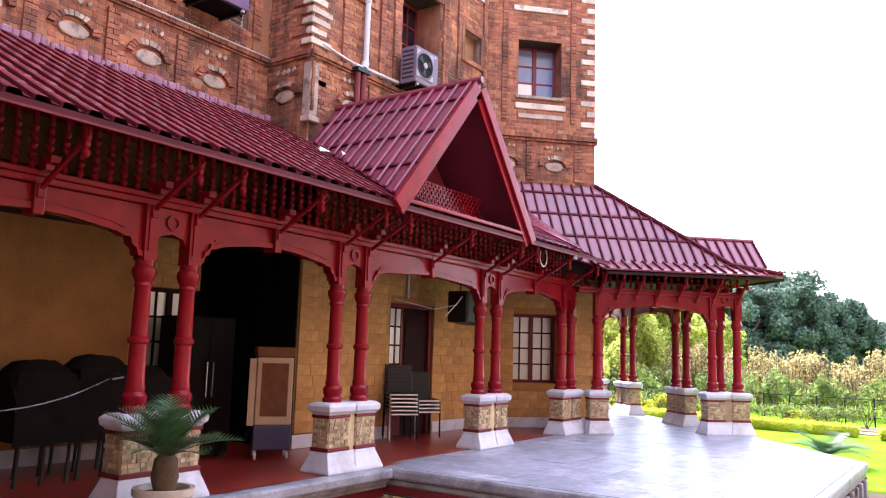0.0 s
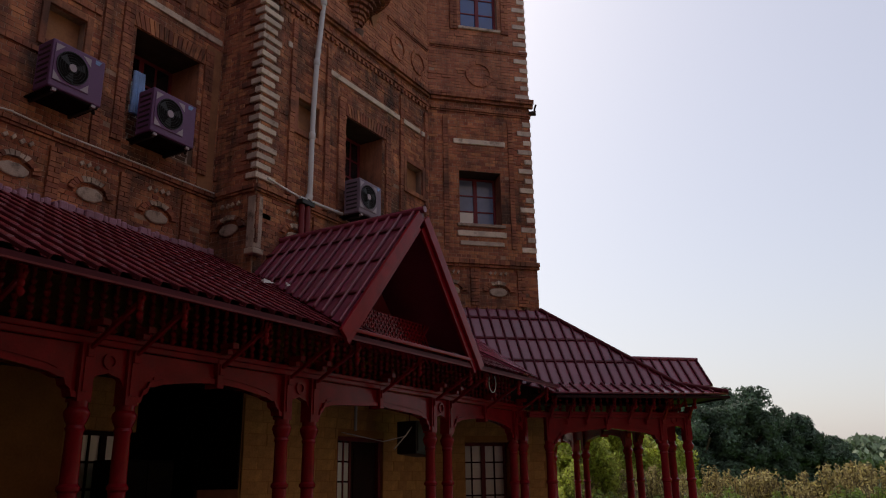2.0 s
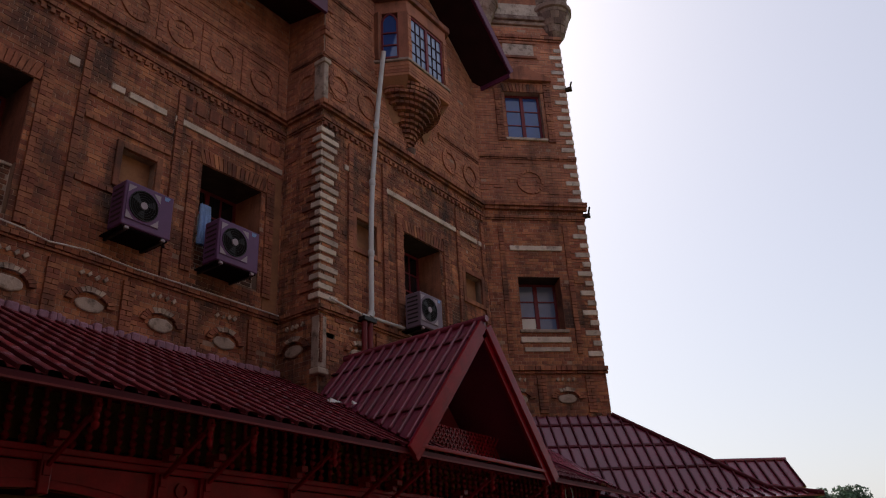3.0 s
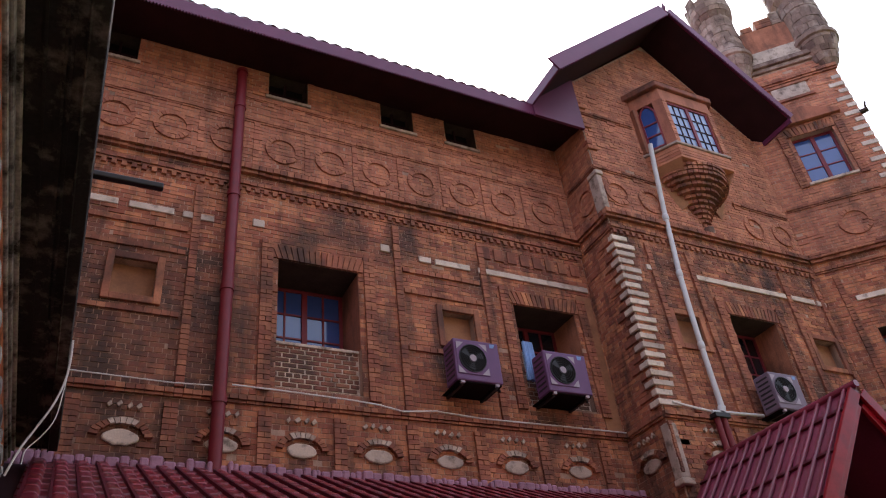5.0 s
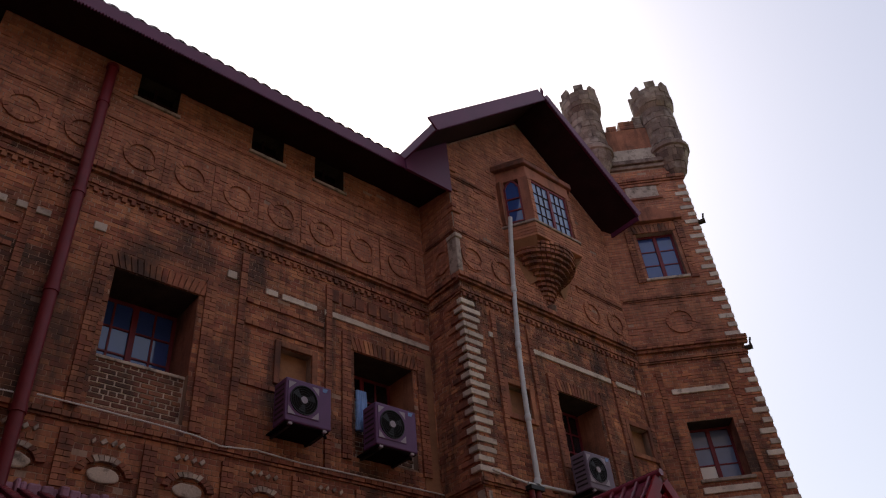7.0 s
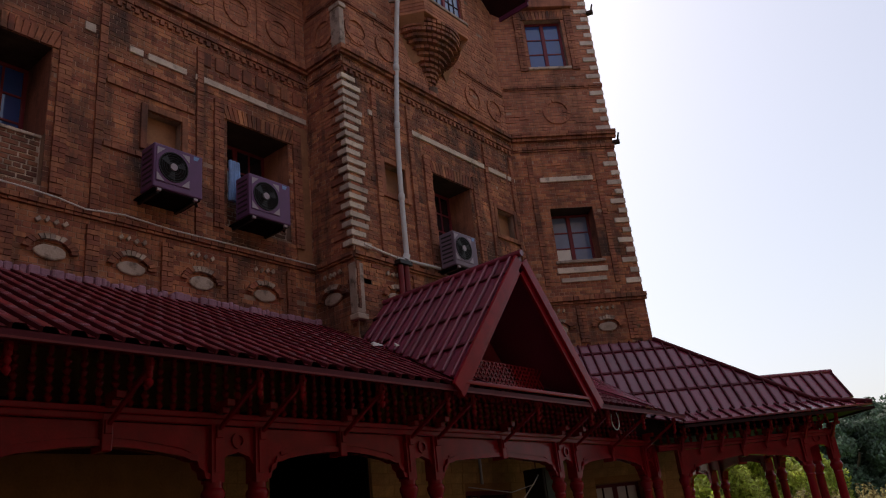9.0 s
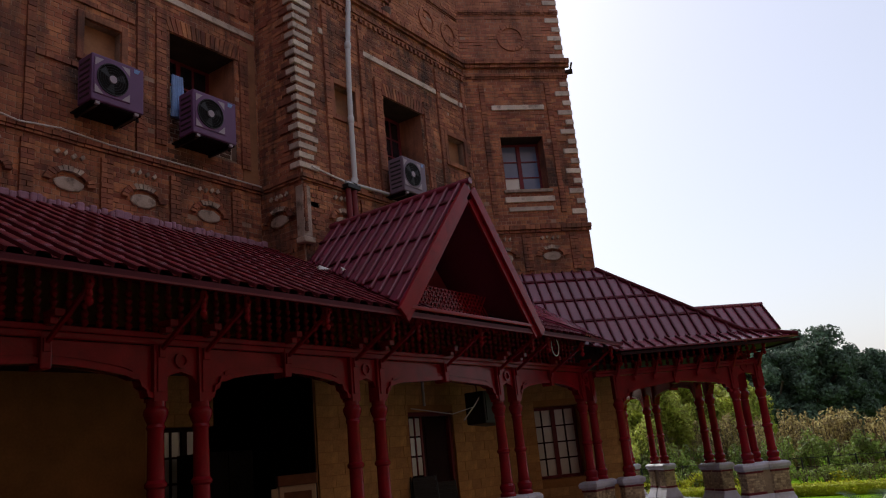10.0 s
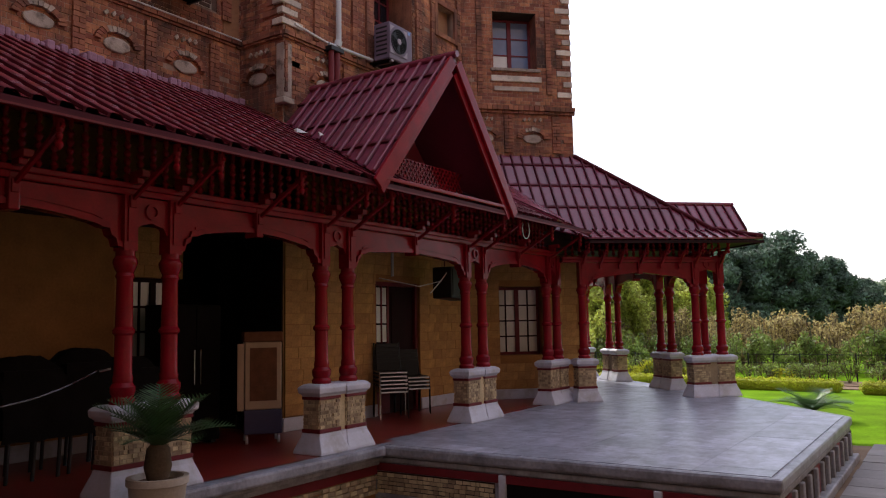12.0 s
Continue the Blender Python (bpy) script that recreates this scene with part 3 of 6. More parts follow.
part("lattice", g, RED, dormer, "red wooden lattice at the foot of the gable")
part("sill_board", Geo().box(7.3, 10.5, FY + 0.0, FY + 0.6, EAVE_Z + 0.03, EAVE_Z + 0.08), RED, dormer, bevel=0.01)

# roof round the tower: steep above, flared at the eaves
tower_roof = thing("tower_skirt_roof", "faded mauve red sheet roof wrapping the tower foot", "roof", kind="structure")
E0, E1, E2 = Vector((13.75, 5.75, 3.13)), Vector((16.35, 3.15, 3.15)), Vector((21.4, 8.2, 3.15))
T0, T1, T2 = Vector((13.55, 8.36, 5.06)), Vector((15.25, 6.66, 5.06)), Vector((16.95, 8.36, 5.06))
K0, K1, K2 = E0.lerp(T0, 0.26) - Vector((0, 0, 0.30)), E1.lerp(T1, 0.26) - Vector((0, 0, 0.30)), Vector((20.2, 8.36, 3.4))
ribbed("upper_slope", "", [K0, K1, T1, T0], 0.22, 0.62, tower_roof)
ribbed("flared_eave", "", [E0, E1, K1, K0], 0.22, 5.0, tower_roof)
ribbed("upper_slope", "", [K1, K2, T2, T1], 0.22, 0.62, tower_roof)
ribbed("flared_eave", "", [E1, E2, K2, K1], 0.22, 5.0, tower_roof)
ribbed("valley_slope", "", [(12.3, EAVE_Y, EAVE_Z + 0.07), E0 + Vector((0, 0, 0.05)), T0 + Vector((0, 0.02, -0.05)), (12.3, 8.38, 4.66)], 0.22, 0.6, tower_roof)
for p, q in ((E1, K1), (K1, T1), (K0, T0)):
    part("hip_cap", Geo().tube([p + Vector((0, 0, 0.03)), q + Vector((0, 0, 0.03))], 0.045, 8), ROOF_RIB, tower_roof, smooth=50)
for p, q in ((E0, E1), (E1, E2)):
    part("fascia", Geo().bar(p - Vector((0, 0, 0.11)), q - Vector((0, 0, 0.11)), 0.03, 0.05), SOFFIT, tower_roof, "dark maroon eaves board")
for pts_ in ((E0, E1, Vector((16.25, 3.85, 3.12)), Vector((13.8, 6.3, 3.12))), (E1, E2, Vector((20.8, 8.4, 3.12)), Vector((16.25, 3.85, 3.12)))):
    low_ = [pts_[0] - Vector((0, 0, 0.08)), pts_[1] - Vector((0, 0, 0.08)), pts_[2], pts_[3]]
    part("sheathing", Geo().add(low_ + [q_ + Vector((0, 0, 0.02)) for q_ in low_], [(0, 1, 2, 3), (7, 6, 5, 4), (0, 4, 5, 1), (1, 5, 6, 2), (2, 6, 7, 3), (3, 7, 4, 0)]), SOFFIT, tower_roof, "dark maroon boards under the eaves")
# small gable on the garden side
GA, GB = Vector((17.45, 3.95, 4.02)), Vector((16.1, 5.3, 4.02))
dn = Vector((0.6, 0.6, -0.67))
ribbed("garden_gable_slope", "", [GA + dn, GB + dn, GB, GA], 0.22, 2, tower_roof)
dn = Vector((-0.36, -0.36, -0.62))
ribbed("garden_gable_slope", "", [GB + dn, GA + dn, GA, GB], 0.22, 2, tower_roof)
part("ridge_cap", Geo().tube([GA, GB], 0.045, 8), ROOF, tower_roof, smooth=50)

# main roof eaves and the gabled bay roof
main_roof = thing("main_roof", "red corrugated main roof with deep dark eaves", "roof", kind="structure")
g = Geo()
EV, TOPZ = 8.35, 12.40
xs = [-3.0 + k * 0.045 for k in range(int((8.0 + 3.0) / 0.045) + 1)]
prof = [0.055 * abs(math.sin(math.pi * k / 5)) for k in range(len(xs))]
g.add([(x, EV, TOPZ + p) for x, p in zip(xs, prof)] + [(x, 16.4, TOPZ + 0.5 * (16.4 - EV) + p) for x, p in zip(xs, prof)],
      [(i, i + 1, len(xs) + i + 1, len(xs) + i) for i in range(len(xs) - 1)])
part("corrugated_sheet", g, ROOF, main_roof)
part("fascia", Geo().bar((-3.0, EV + 0.01, TOPZ - 0.26), (7.25, EV + 0.01, TOPZ - 0.26), 0.03, 0.25), FASCIA, main_roof, "mauve red eaves board")
g = Geo()
for k in range(220):
    u = -2.9 + k * 0.05
    if u < 7.2:
        g.slab([(u - 0.025, TOPZ - 0.255), (u, TOPZ - 0.305), (u + 0.025, TOPZ - 0.255)], EV - 0.004, EV + 0.024)
part("scalloped_edge", g, FASCIA, main_roof)
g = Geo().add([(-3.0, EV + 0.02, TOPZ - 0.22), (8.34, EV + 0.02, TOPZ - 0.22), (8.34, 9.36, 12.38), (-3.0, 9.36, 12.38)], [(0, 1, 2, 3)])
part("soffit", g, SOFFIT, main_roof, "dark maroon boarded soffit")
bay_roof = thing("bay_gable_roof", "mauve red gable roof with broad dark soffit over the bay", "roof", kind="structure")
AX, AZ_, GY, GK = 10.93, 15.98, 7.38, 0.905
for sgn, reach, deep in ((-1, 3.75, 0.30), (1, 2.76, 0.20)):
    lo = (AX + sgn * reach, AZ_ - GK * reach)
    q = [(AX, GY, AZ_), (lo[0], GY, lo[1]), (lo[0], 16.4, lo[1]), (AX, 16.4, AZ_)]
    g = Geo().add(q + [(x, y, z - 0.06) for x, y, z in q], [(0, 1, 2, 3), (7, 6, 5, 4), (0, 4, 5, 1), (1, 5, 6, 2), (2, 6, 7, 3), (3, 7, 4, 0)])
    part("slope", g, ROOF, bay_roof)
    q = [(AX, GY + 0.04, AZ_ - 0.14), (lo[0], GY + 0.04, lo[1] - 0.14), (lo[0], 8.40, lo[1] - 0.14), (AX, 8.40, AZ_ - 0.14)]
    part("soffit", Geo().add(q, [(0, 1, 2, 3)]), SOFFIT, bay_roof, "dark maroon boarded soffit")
    board = part("barge_board", Geo().bar((AX, GY - 0.02, AZ_ + 0.06 - deep), (lo[0], GY - 0.02, lo[1] + 0.06 - deep), 0.04, deep), FASCIA, bay_roof, "scalloped mauve red barge board")
    g = Geo()
    for k in range(int(reach / 0.06)):
        u, zk = AX + sgn * 0.06 * (k + 0.5), AZ_ + 0.06 - deep - GK * 0.06 * (k + 0.5)
        g.slab([(u - 0.026, zk + sgn * GK * 0.026 + 0.006), (u, zk - 0.045), (u + 0.026, zk - sgn * GK * 0.026 + 0.006)], GY - 0.036, GY - 0.004)
    part("scalloped_edge", g, FASCIA, board)
    part("eaves_board", Geo().bar((lo[0], GY, lo[1] - 0.24), (lo[0], 8.6, lo[1] - 0.24), 0.04, 0.24), FASCIA, bay_roof)
part("eaves_end", Geo().slab([(7.18, 12.5), (7.18, 12.08), (8.34, 12.08), (8.34, 13.5)], 8.30, 8.36), FASCIA, bay_roof, "boxed mauve end of the eaves")
part("finial", Geo().lathe([(0.03, 15.95), (0.045, 16.05), (0.01, 16.2)], AX, GY, 8), FASCIA, bay_roof)
porch_eaves = thing("porch_eaves", "black weathered overhanging eaves of the porch", "roof", kind="structure", m=PORCH)
part("soffit", Geo().box(-3.0, 8.9, -0.42, 0.05, 5.02, 5.10), PORCH_SOFFIT, porch_eaves, "mouldy black soffit boards", bevel=0.01)
for y_ in (-0.335, -0.30, -0.20):
    part("soffit_batten", Geo().box(-3.0, 8.9, y_ - 0.008, y_ + 0.008, 5.005, 5.021), PORCH_SOFFIT, porch_eaves)
part("gutter", Geo().box(-3.0, 8.9, -0.50, -0.40, 5.0, 5.16).box(-3.0, 8.9, -0.415, -0.40, 4.985, 5.0), PORCH_SOFFIT, porch_eaves, "dark rusted gutter", bevel=0.02)
part("cornice", Geo().box(-3.0, 8.9, -0.10, 0.0, 4.975, 5.015), PORCH_STONE, porch_eaves, "stained cornice moulding", bevel=0.012)
part("cornice", Geo().box(-3.0, 8.9, -0.072, 0.0, 4.90, 4.97).box(-3.0, 8.9, -0.05, 0.0, 4.86, 4.90), PORCH_STONE, porch_eaves, bevel=0.015)

# ---- patio ----
PATIO = [(8.05, 1.55), (13.63, 1.55), (17.1, 4.45), (21.8, 9.2), (19.5, 11.5), (17.4, 9.4), (17.4, 8.4), (15.25, 6.66), (13.9, 6.68), (8.42, 6.53), (8.05, 6.44)]
patio = part("patio", Geo().prism(PATIO, GROUND_Z, -0.012), MARBLE, None, "raised grey marble terrace in front of the veranda", kind="structure")
# ---- plinth under the columns ----
plinth = part("plinth", Geo().box(-1.3, 8.04, 6.42, 6.6, GROUND_Z, -0.1), OCHRE, None, "veranda plinth with marble edge, red bands and rubble", kind="structure")

# ---- veranda columns, arches and frieze ----


def loft(x0, x1, rings):
    """A block round the stretch x0..x1: rings of (overhang along, overhang across, height)."""
    g = Geo()
    pts = []
    for o, d, z in rings:
        pts += [(x0 - o, -d, z), (x1 + o, -d, z), (x1 + o, d, z), (x0 - o, d, z)]
    n = len(rings)
    f = [(i * 4 + k, i * 4 + (k + 1) % 4, (i + 1) * 4 + (k + 1) % 4, (i + 1) * 4 + k) for i in range(n - 1) for k in range(4)]
    return g.add(pts, f + [(3, 2, 1, 0), tuple((n - 1) * 4 + k for k in range(4))])


COLUMN = [(0.13, 0.83), (0.135, 0.87), (0.11, 0.90), (0.13, 0.94), (0.132, 0.99), (0.10, 1.03), (0.105, 1.07), (0.093, 1.11), (0.090, 1.47), (0.112, 1.49),
          (0.115, 1.52), (0.09, 1.55), (0.084, 2.00), (0.10, 2.03), (0.086, 2.06), (0.112, 2.11), (0.128, 2.16), (0.125, 2.19), (0.10, 2.22), (0.10, 2.28)]
column_mesh = Geo().lathe([(0.9 * r, z) for r, z in COLUMN], sides=18).mesh("column", 35)
post_mesh = Geo().box(-0.072, 0.072, -0.085, 0.085, 2.27, 2.84).box(-0.04, 0.04, -0.1, -0.083, 2.36, 2.74).mesh("post")
rng = random.Random(4)


def pier(m, xs, label):
    t = thing("veranda_column", label, "column", "columns of the veranda", m=m)
    a, b = xs[0], xs[-1]
    part("pedestal_core", loft(a, b, [(0.13, 0.108, 0.20), (0.13, 0.108, 0.72)]), RUBBLE, t)
    if b > a:
        part("pedestal_base", loft(a, b, [(0.20, 0.215, 0.0), (0.20, 0.21, 0.035), (0.18, 0.165, 0.14), (0.15, 0.125, 0.25)]), WHITE, t, bevel=0.01)
        part("cap", loft(a, b, [(0.15, 0.125, 0.685), (0.18, 0.16, 0.73), (0.18, 0.165, 0.785), (0.14, 0.14, 0.82)]), WHITE, t, bevel=0.008)
    ox, oy = 0.176, 0.128
    for c in xs:
        part("pedestal_base", loft(c, c, [(0.262, 0.235, 0.0), (0.258, 0.23, 0.035), (0.225, 0.185, 0.14), (0.205, 0.155, 0.20), (0.192, 0.142, 0.25)]), WHITE, t, "flared white marble base", bevel=0.01)
        part("red_band", loft(c, c, [(0.196, 0.148, 0.25), (0.196, 0.148, 0.295)]), RED_FLAT, t, bevel=0.006)
        die = part("pedestal_die", loft(c, c, [(ox, oy, 0.295), (ox, oy, 0.645)]), RUBBLE, t, "ochre rubble stone die")
        part("red_band", loft(c, c, [(0.194, 0.146, 0.645), (0.194, 0.146, 0.68)]), RED_FLAT, t, bevel=0.006)
        part("cap", loft(c, c, [(0.19, 0.142, 0.68), (0.198, 0.15, 0.70), (0.228, 0.18, 0.725), (0.234, 0.186, 0.785), (0.21, 0.162, 0.81), (0.16, 0.13, 0.83)]), WHITE, t, "moulded white marble cap", bevel=0.008)
        g = Geo()
        for z in [0.30 + 0.0425 * k for k in range(8)]:
            for side in range(4):
                half, out = (ox, oy) if side % 2 == 0 else (oy, ox)
                p = -half
                while p < half - 0.02:
                    w = rng.uniform(0.03, 0.075)
                    e, o = min(p + w, half), out + rng.uniform(0.004, 0.018)
                    za, zb = z + rng.uniform(0, 0.006), z + 0.037
                    if side == 0:
                        g.box(c + p + 0.005, c + e, -o, -out + 0.01, za, zb)
                    elif side == 2:
                        g.box(c + p + 0.005, c + e, out - 0.01, o, za, zb)
                    elif side == 1:
                        g.box(c - o, c - out + 0.01, p + 0.005, e, za, zb)
                    else:
                        g.box(c + out - 0.01, c + o, p + 0.005, e, za, zb)
                    p += w
        part("rubble_stones", g, RUBBLE, die, kind="stuff")
    for x in xs:
        c = part("column", column_mesh, RED, t, m=Matrix.Translation((x, 0, 0)))
        part("post", post_mesh, RED, c)
    for p, q in zip(xs, xs[1:]):
        g = Geo()
        arch = [(p + 0.07, 2.44), (p + 0.12, 2.52), ((p + q) / 2, 2.56), (q - 0.12, 2.52), (q - 0.07, 2.44)]
        g.strip(arch, [(x, 2.80) for x, z in arch], -0.04, 0.04)
        g.ring((p + q) / 2, 2.67, 0.05, 0.08, -0.065, -0.03, n=14)
        part("infill_panel", g, RED, t)
    return t


def arch(m, a, b, label="red carved timber arch between veranda columns", crown=2.585, flat=False):
    """A carved arch from post a to post b with a rail above it."""
    t = thing("veranda_arch", label, "arch", "arches of the veranda", m=m)
    w = b - a
    half = [(0.0, 2.30), (0.05, 2.31), (0.07, 2.38), (0.12, 2.41), (0.14, 2.47), (0.20, 2.475), (0.30, 2.51)]
    if flat:
        half += [(w * 0.5 - 0.02, crown - 0.01), (w * 0.5, crown)]
    else:
        half += [(0.30 + (w * 0.5 - 0.30) * k / 6, 2.51 + (crown - 2.51) * math.sin(math.pi / 2 * k / 6)) for k in range(1, 7)]
    low = [(a + x, z) for x, z in half] + [(b - x, z) for x, z in reversed(half[:-1])]
    part("spandrel", Geo().strip(low, [(x, 2.80) for x, z in low], -0.03, 0.03), RED, t)
    part("moulding", Geo().strip(low, [(x, z + 0.055) for x, z in low], -0.065, 0.065), RED, t)
    part("moulding", Geo().strip([(x, z + 0.075) for x, z in low[5:-5]], [(x, z + 0.10) for x, z in low[5:-5]], -0.045, 0.045), RED, t)
    mid = (a + b) / 2
    part("keystone", Geo().box(mid - 0.05, mid + 0.05, -0.10, 0.10, crown - 0.05, 2.86), RED, t, bevel=0.012)
    return t


SPINDLE = [(0.022, 2.92)] + [(r, 2.94 + 0.08 * k + d) for k in range(5) for r, d in ((0.014, 0.0), (0.030, 0.02), (0.038, 0.04), (0.030, 0.06))] + [(0.014, 3.34), (0.026, 3.37), (0.026, 3.42)]
spindle_mesh = Geo().lathe(SPINDLE, sides=8).mesh("spindle", 40)
pendant_mesh = Geo().lathe([(0.008, 2.93), (0.03, 2.955), (0.035, 2.98), (0.015, 3.01), (0.03, 3.03), (0.03, 3.05), (0.02, 3.07), (0.035, 3.09), (0.035, 3.18)], sides=10).mesh("pendant", 40)


def frieze(m, a, b, struts, label, reach=0.80):
    """Rails and turned spindles over the arches, with struts up to the eaves."""
    t = thing("frieze", label, "frieze", "spindle friezes of the veranda", m=m)
    part("bottom_rail", Geo().box(a, b, -0.09, 0.09, 2.805, 2.865).box(a, b, -0.11, 0.11, 2.865, 2.92), RED, t, bevel=0.01)
    part("top_rail", Geo().box(a, b, -0.07, 0.07, 3.42, 3.54), RED, t, bevel=0.01)
    x = a + 0.1
    while x < b:
        part("spindle", spindle_mesh, RED, t, m=Matrix.Translation((x, 0, 0)))
        x += 0.145
    for x in struts:
        s = part("strut", Geo().bar((x, -0.10, 2.74), (x, -reach, 3.14), 0.036, 0.04).box(x - 0.035, x + 0.035, -0.12, -0.085, 2.68, 2.80), RED, t, bevel=0.006)
        part("pendant", pendant_mesh, RED, s, m=Matrix.Translation((x, 0.06 - reach, 0.02)))
        part("block", Geo().box(x - 0.045, x + 0.045, -0.30, -0.10, 2.955, 3.02).box(x - 0.04, x + 0.04, -0.22, -0.10, 2.90, 2.955), RED, s, bevel=0.006)
    return t


F_COL = face(0, 6.6, 0, -1)
F_COL45 = face(13.95, 6.55, -1, -1)
F_COLR = face(16.25, 4.15, 1, -1)
pair_label = "paired glossy red turned columns on a stone pedestal"
PAIRS = [(-0.95, -0.45), (1.75, 2.26), (4.49, 5.00), (7.23, 7.73), (10.62, 11.14), (13.57, 14.0)]
for p in PAIRS[:5]:
    pier(F_COL, p, pair_label)
pier(F_COL, PAIRS[5], "paired red columns at the bend of the veranda")
pier(F_COL45, (0.52,), "single red column on a pedestal at the veranda's bend")
pier(F_COL45, (2.95, 3.50), "paired red columns on the outer corner of the terrace")
pier(F_COLR, (0.42,), "single red column behind the outer corner columns")
pier(F_COLR, (1.85, 2.35), "paired red columns on the garden side of the veranda")
pier(F_COLR, (4.7, 5.3), "paired red columns lit by the sun from the garden")
pier(F_COLR, (6.9,), "last red column of the garden side")
for p, q in zip(PAIRS, PAIRS[1:]):
    arch(F_COL, p[1] + 0.072, q[0] - 0.072, flat=q[0] > 10 and q[0] < 11)
arch(Matrix.Translation((0, 0, -0.10)) @ F_COL45, 0.60, 2.88, "broad red timber arch over the terrace opening", 2.62, True)
for a, b in ((0.5, 1.78), (2.42, 4.63), (5.37, 6.83)):
    arch(F_COLR, a, b, "red timber arch on the garden side")
STRUTS = [x for p in PAIRS for x in p] + [(p[1] + q[0]) / 2 for p, q in zip(PAIRS, PAIRS[1:])]
frieze(F_COL, -0.4, 13.9, [x for x in STRUTS if x < 13.8], "red turned spindle frieze under the veranda eaves")
LOWER = Matrix.Translation((0, 0, -0.10))
frieze(LOWER @ F_COL45, 0.1, 3.6, [0.52, 0.9, 1.3, 1.75, 2.2, 2.6, 2.95, 3.5], "red spindle frieze over the terrace opening", 0.48)
frieze(F_COLR, 0.2, 7.0, [0.42, 1.85, 2.35, 4.7, 5.3], "red spindle frieze on the garden side", 0.5)
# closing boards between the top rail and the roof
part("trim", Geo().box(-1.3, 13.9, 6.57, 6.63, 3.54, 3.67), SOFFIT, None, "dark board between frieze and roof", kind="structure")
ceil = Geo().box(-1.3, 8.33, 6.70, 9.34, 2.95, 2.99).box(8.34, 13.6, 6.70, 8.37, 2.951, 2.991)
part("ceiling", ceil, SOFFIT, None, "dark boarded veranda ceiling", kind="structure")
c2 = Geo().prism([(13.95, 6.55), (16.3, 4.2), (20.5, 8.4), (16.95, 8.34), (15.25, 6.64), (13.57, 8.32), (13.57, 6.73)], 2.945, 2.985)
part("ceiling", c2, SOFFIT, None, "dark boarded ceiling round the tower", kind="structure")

# boxing added to stop light coming through between the two roofs
part("trim", Geo().prism([(13.40, 6.64), (13.92, 6.30), (14.30, 6.30), (14.10, 6.66), (13.95, 7.3), (13.40, 7.3)], 2.995, 3.30), SOFFIT, None, "added dark boxing, closes a light gap where the roofs meet", kind="structure")

# boards added to block sky seen through the roof void
part("trim", Geo().box(0.15, 7.2, 0.10, 0.14, 2.92, 3.50), SOFFIT, None, "added dark boards, block sky behind the garden side frieze", m=F_COLR, kind="structure")

# end board added where sky came in under the skirt roof
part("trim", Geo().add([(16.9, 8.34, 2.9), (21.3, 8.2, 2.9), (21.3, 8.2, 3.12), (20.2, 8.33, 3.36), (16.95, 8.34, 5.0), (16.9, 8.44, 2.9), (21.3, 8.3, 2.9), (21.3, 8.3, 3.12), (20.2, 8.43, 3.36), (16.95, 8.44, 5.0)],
     [(0, 1, 2, 3, 4), (9, 8, 7, 6, 5), (0, 5, 6, 1), (1, 6, 7, 2), (2, 7, 8, 3), (3, 8, 9, 4), (4, 9, 5, 0)]), SOFFIT, None, "added dark boards, close the skirt roof's open end to sky", kind="structure")

# ---- facade details ----
SERIAL = [0]
JOINT = 0.075


def coursed(u0, u1, y0, y1, z0, z1, long=0.115):
    """A raised piece of brickwork: small bricks in courses, each a little uneven."""
    g = Geo()
    n = max(1, round((z1 - z0) / JOINT))
    h = (z1 - z0) / n
    for j in range(n):
        k = max(1, round((u1 - u0) / (long * (2 if j % 2 else 1))))
        w = (u1 - u0) / k
        for i in range(k):
            o = rng.uniform(-0.008, 0.006)
            g.box(u0 + i * w + 0.004, u0 + (i + 1) * w - 0.004, y0 + o, y1, z0 + j * h + 0.004, z0 + (j + 1) * h - 0.004)
    return g




def window(m, u0, u1, z0, z1, label, cols=4, rows=4, depth=0.30, pane=None, frame_mat=None, sill=True, bars=None, pale=None):
    SERIAL[0] += 1
    t = thing("window_%d" % SERIAL[0], label, "window", kind="structure", m=m)
    fm = frame_mat or RED_FLAT
    w = 0.06
    part("window_frame", Geo().box(u0, u0 + w, depth, depth + 0.08, z0, z1).box(u1 - w, u1, depth, depth + 0.08, z0, z1).box(u0 + w, u1 - w, depth, depth + 0.08, z1 - w, z1)
         .box(u0 + w, u1 - w, depth, depth + 0.08, z0, z0 + w), fm, t, bevel=0.006)
    mid = (u0 + u1) / 2
    part("mullion", Geo().box(mid - 0.045, mid + 0.045, depth - 0.01, depth + 0.07, z0 + w, z1 - w), fm, t, bevel=0.006)
    half = cols // 2
    for s, (a, b) in enumerate(((u0 + w, mid - 0.045), (mid + 0.045, u1 - w))):
        cw, rh = (b - a) / half, (z1 - z0 - 2 * w) / rows
        g = Geo()
        for i in range(1, half):
            g.box(a + i * cw - 0.015, a + i * cw + 0.015, depth + 0.012, depth + 0.045, z0 + w, z1 - w)
        for j in range(1, rows):
            g.box(a, b, depth + 0.014, depth + 0.043, z0 + w + j * rh - 0.015, z0 + w + j * rh + 0.015)
        part("muntin", g, bars or fm, t)
        for i in range(half):
            for j in range(rows):
                part("pane", Geo().box(a + i * cw, a + (i + 1) * cw, depth + 0.03, depth + 0.034, z0 + w + j * rh, z0 + w + (j + 1) * rh), GLASS_PALE if pale == (i + s * half, j) else pane or GLASS, t)
    if sill:
        part("window_sill", Geo().box(u0 - 0.06, u1 + 0.06, -0.06, depth, z0 - 0.07, z0 - 0.002), PALE, t, "pale stone sill", bevel=0.01)
    return t


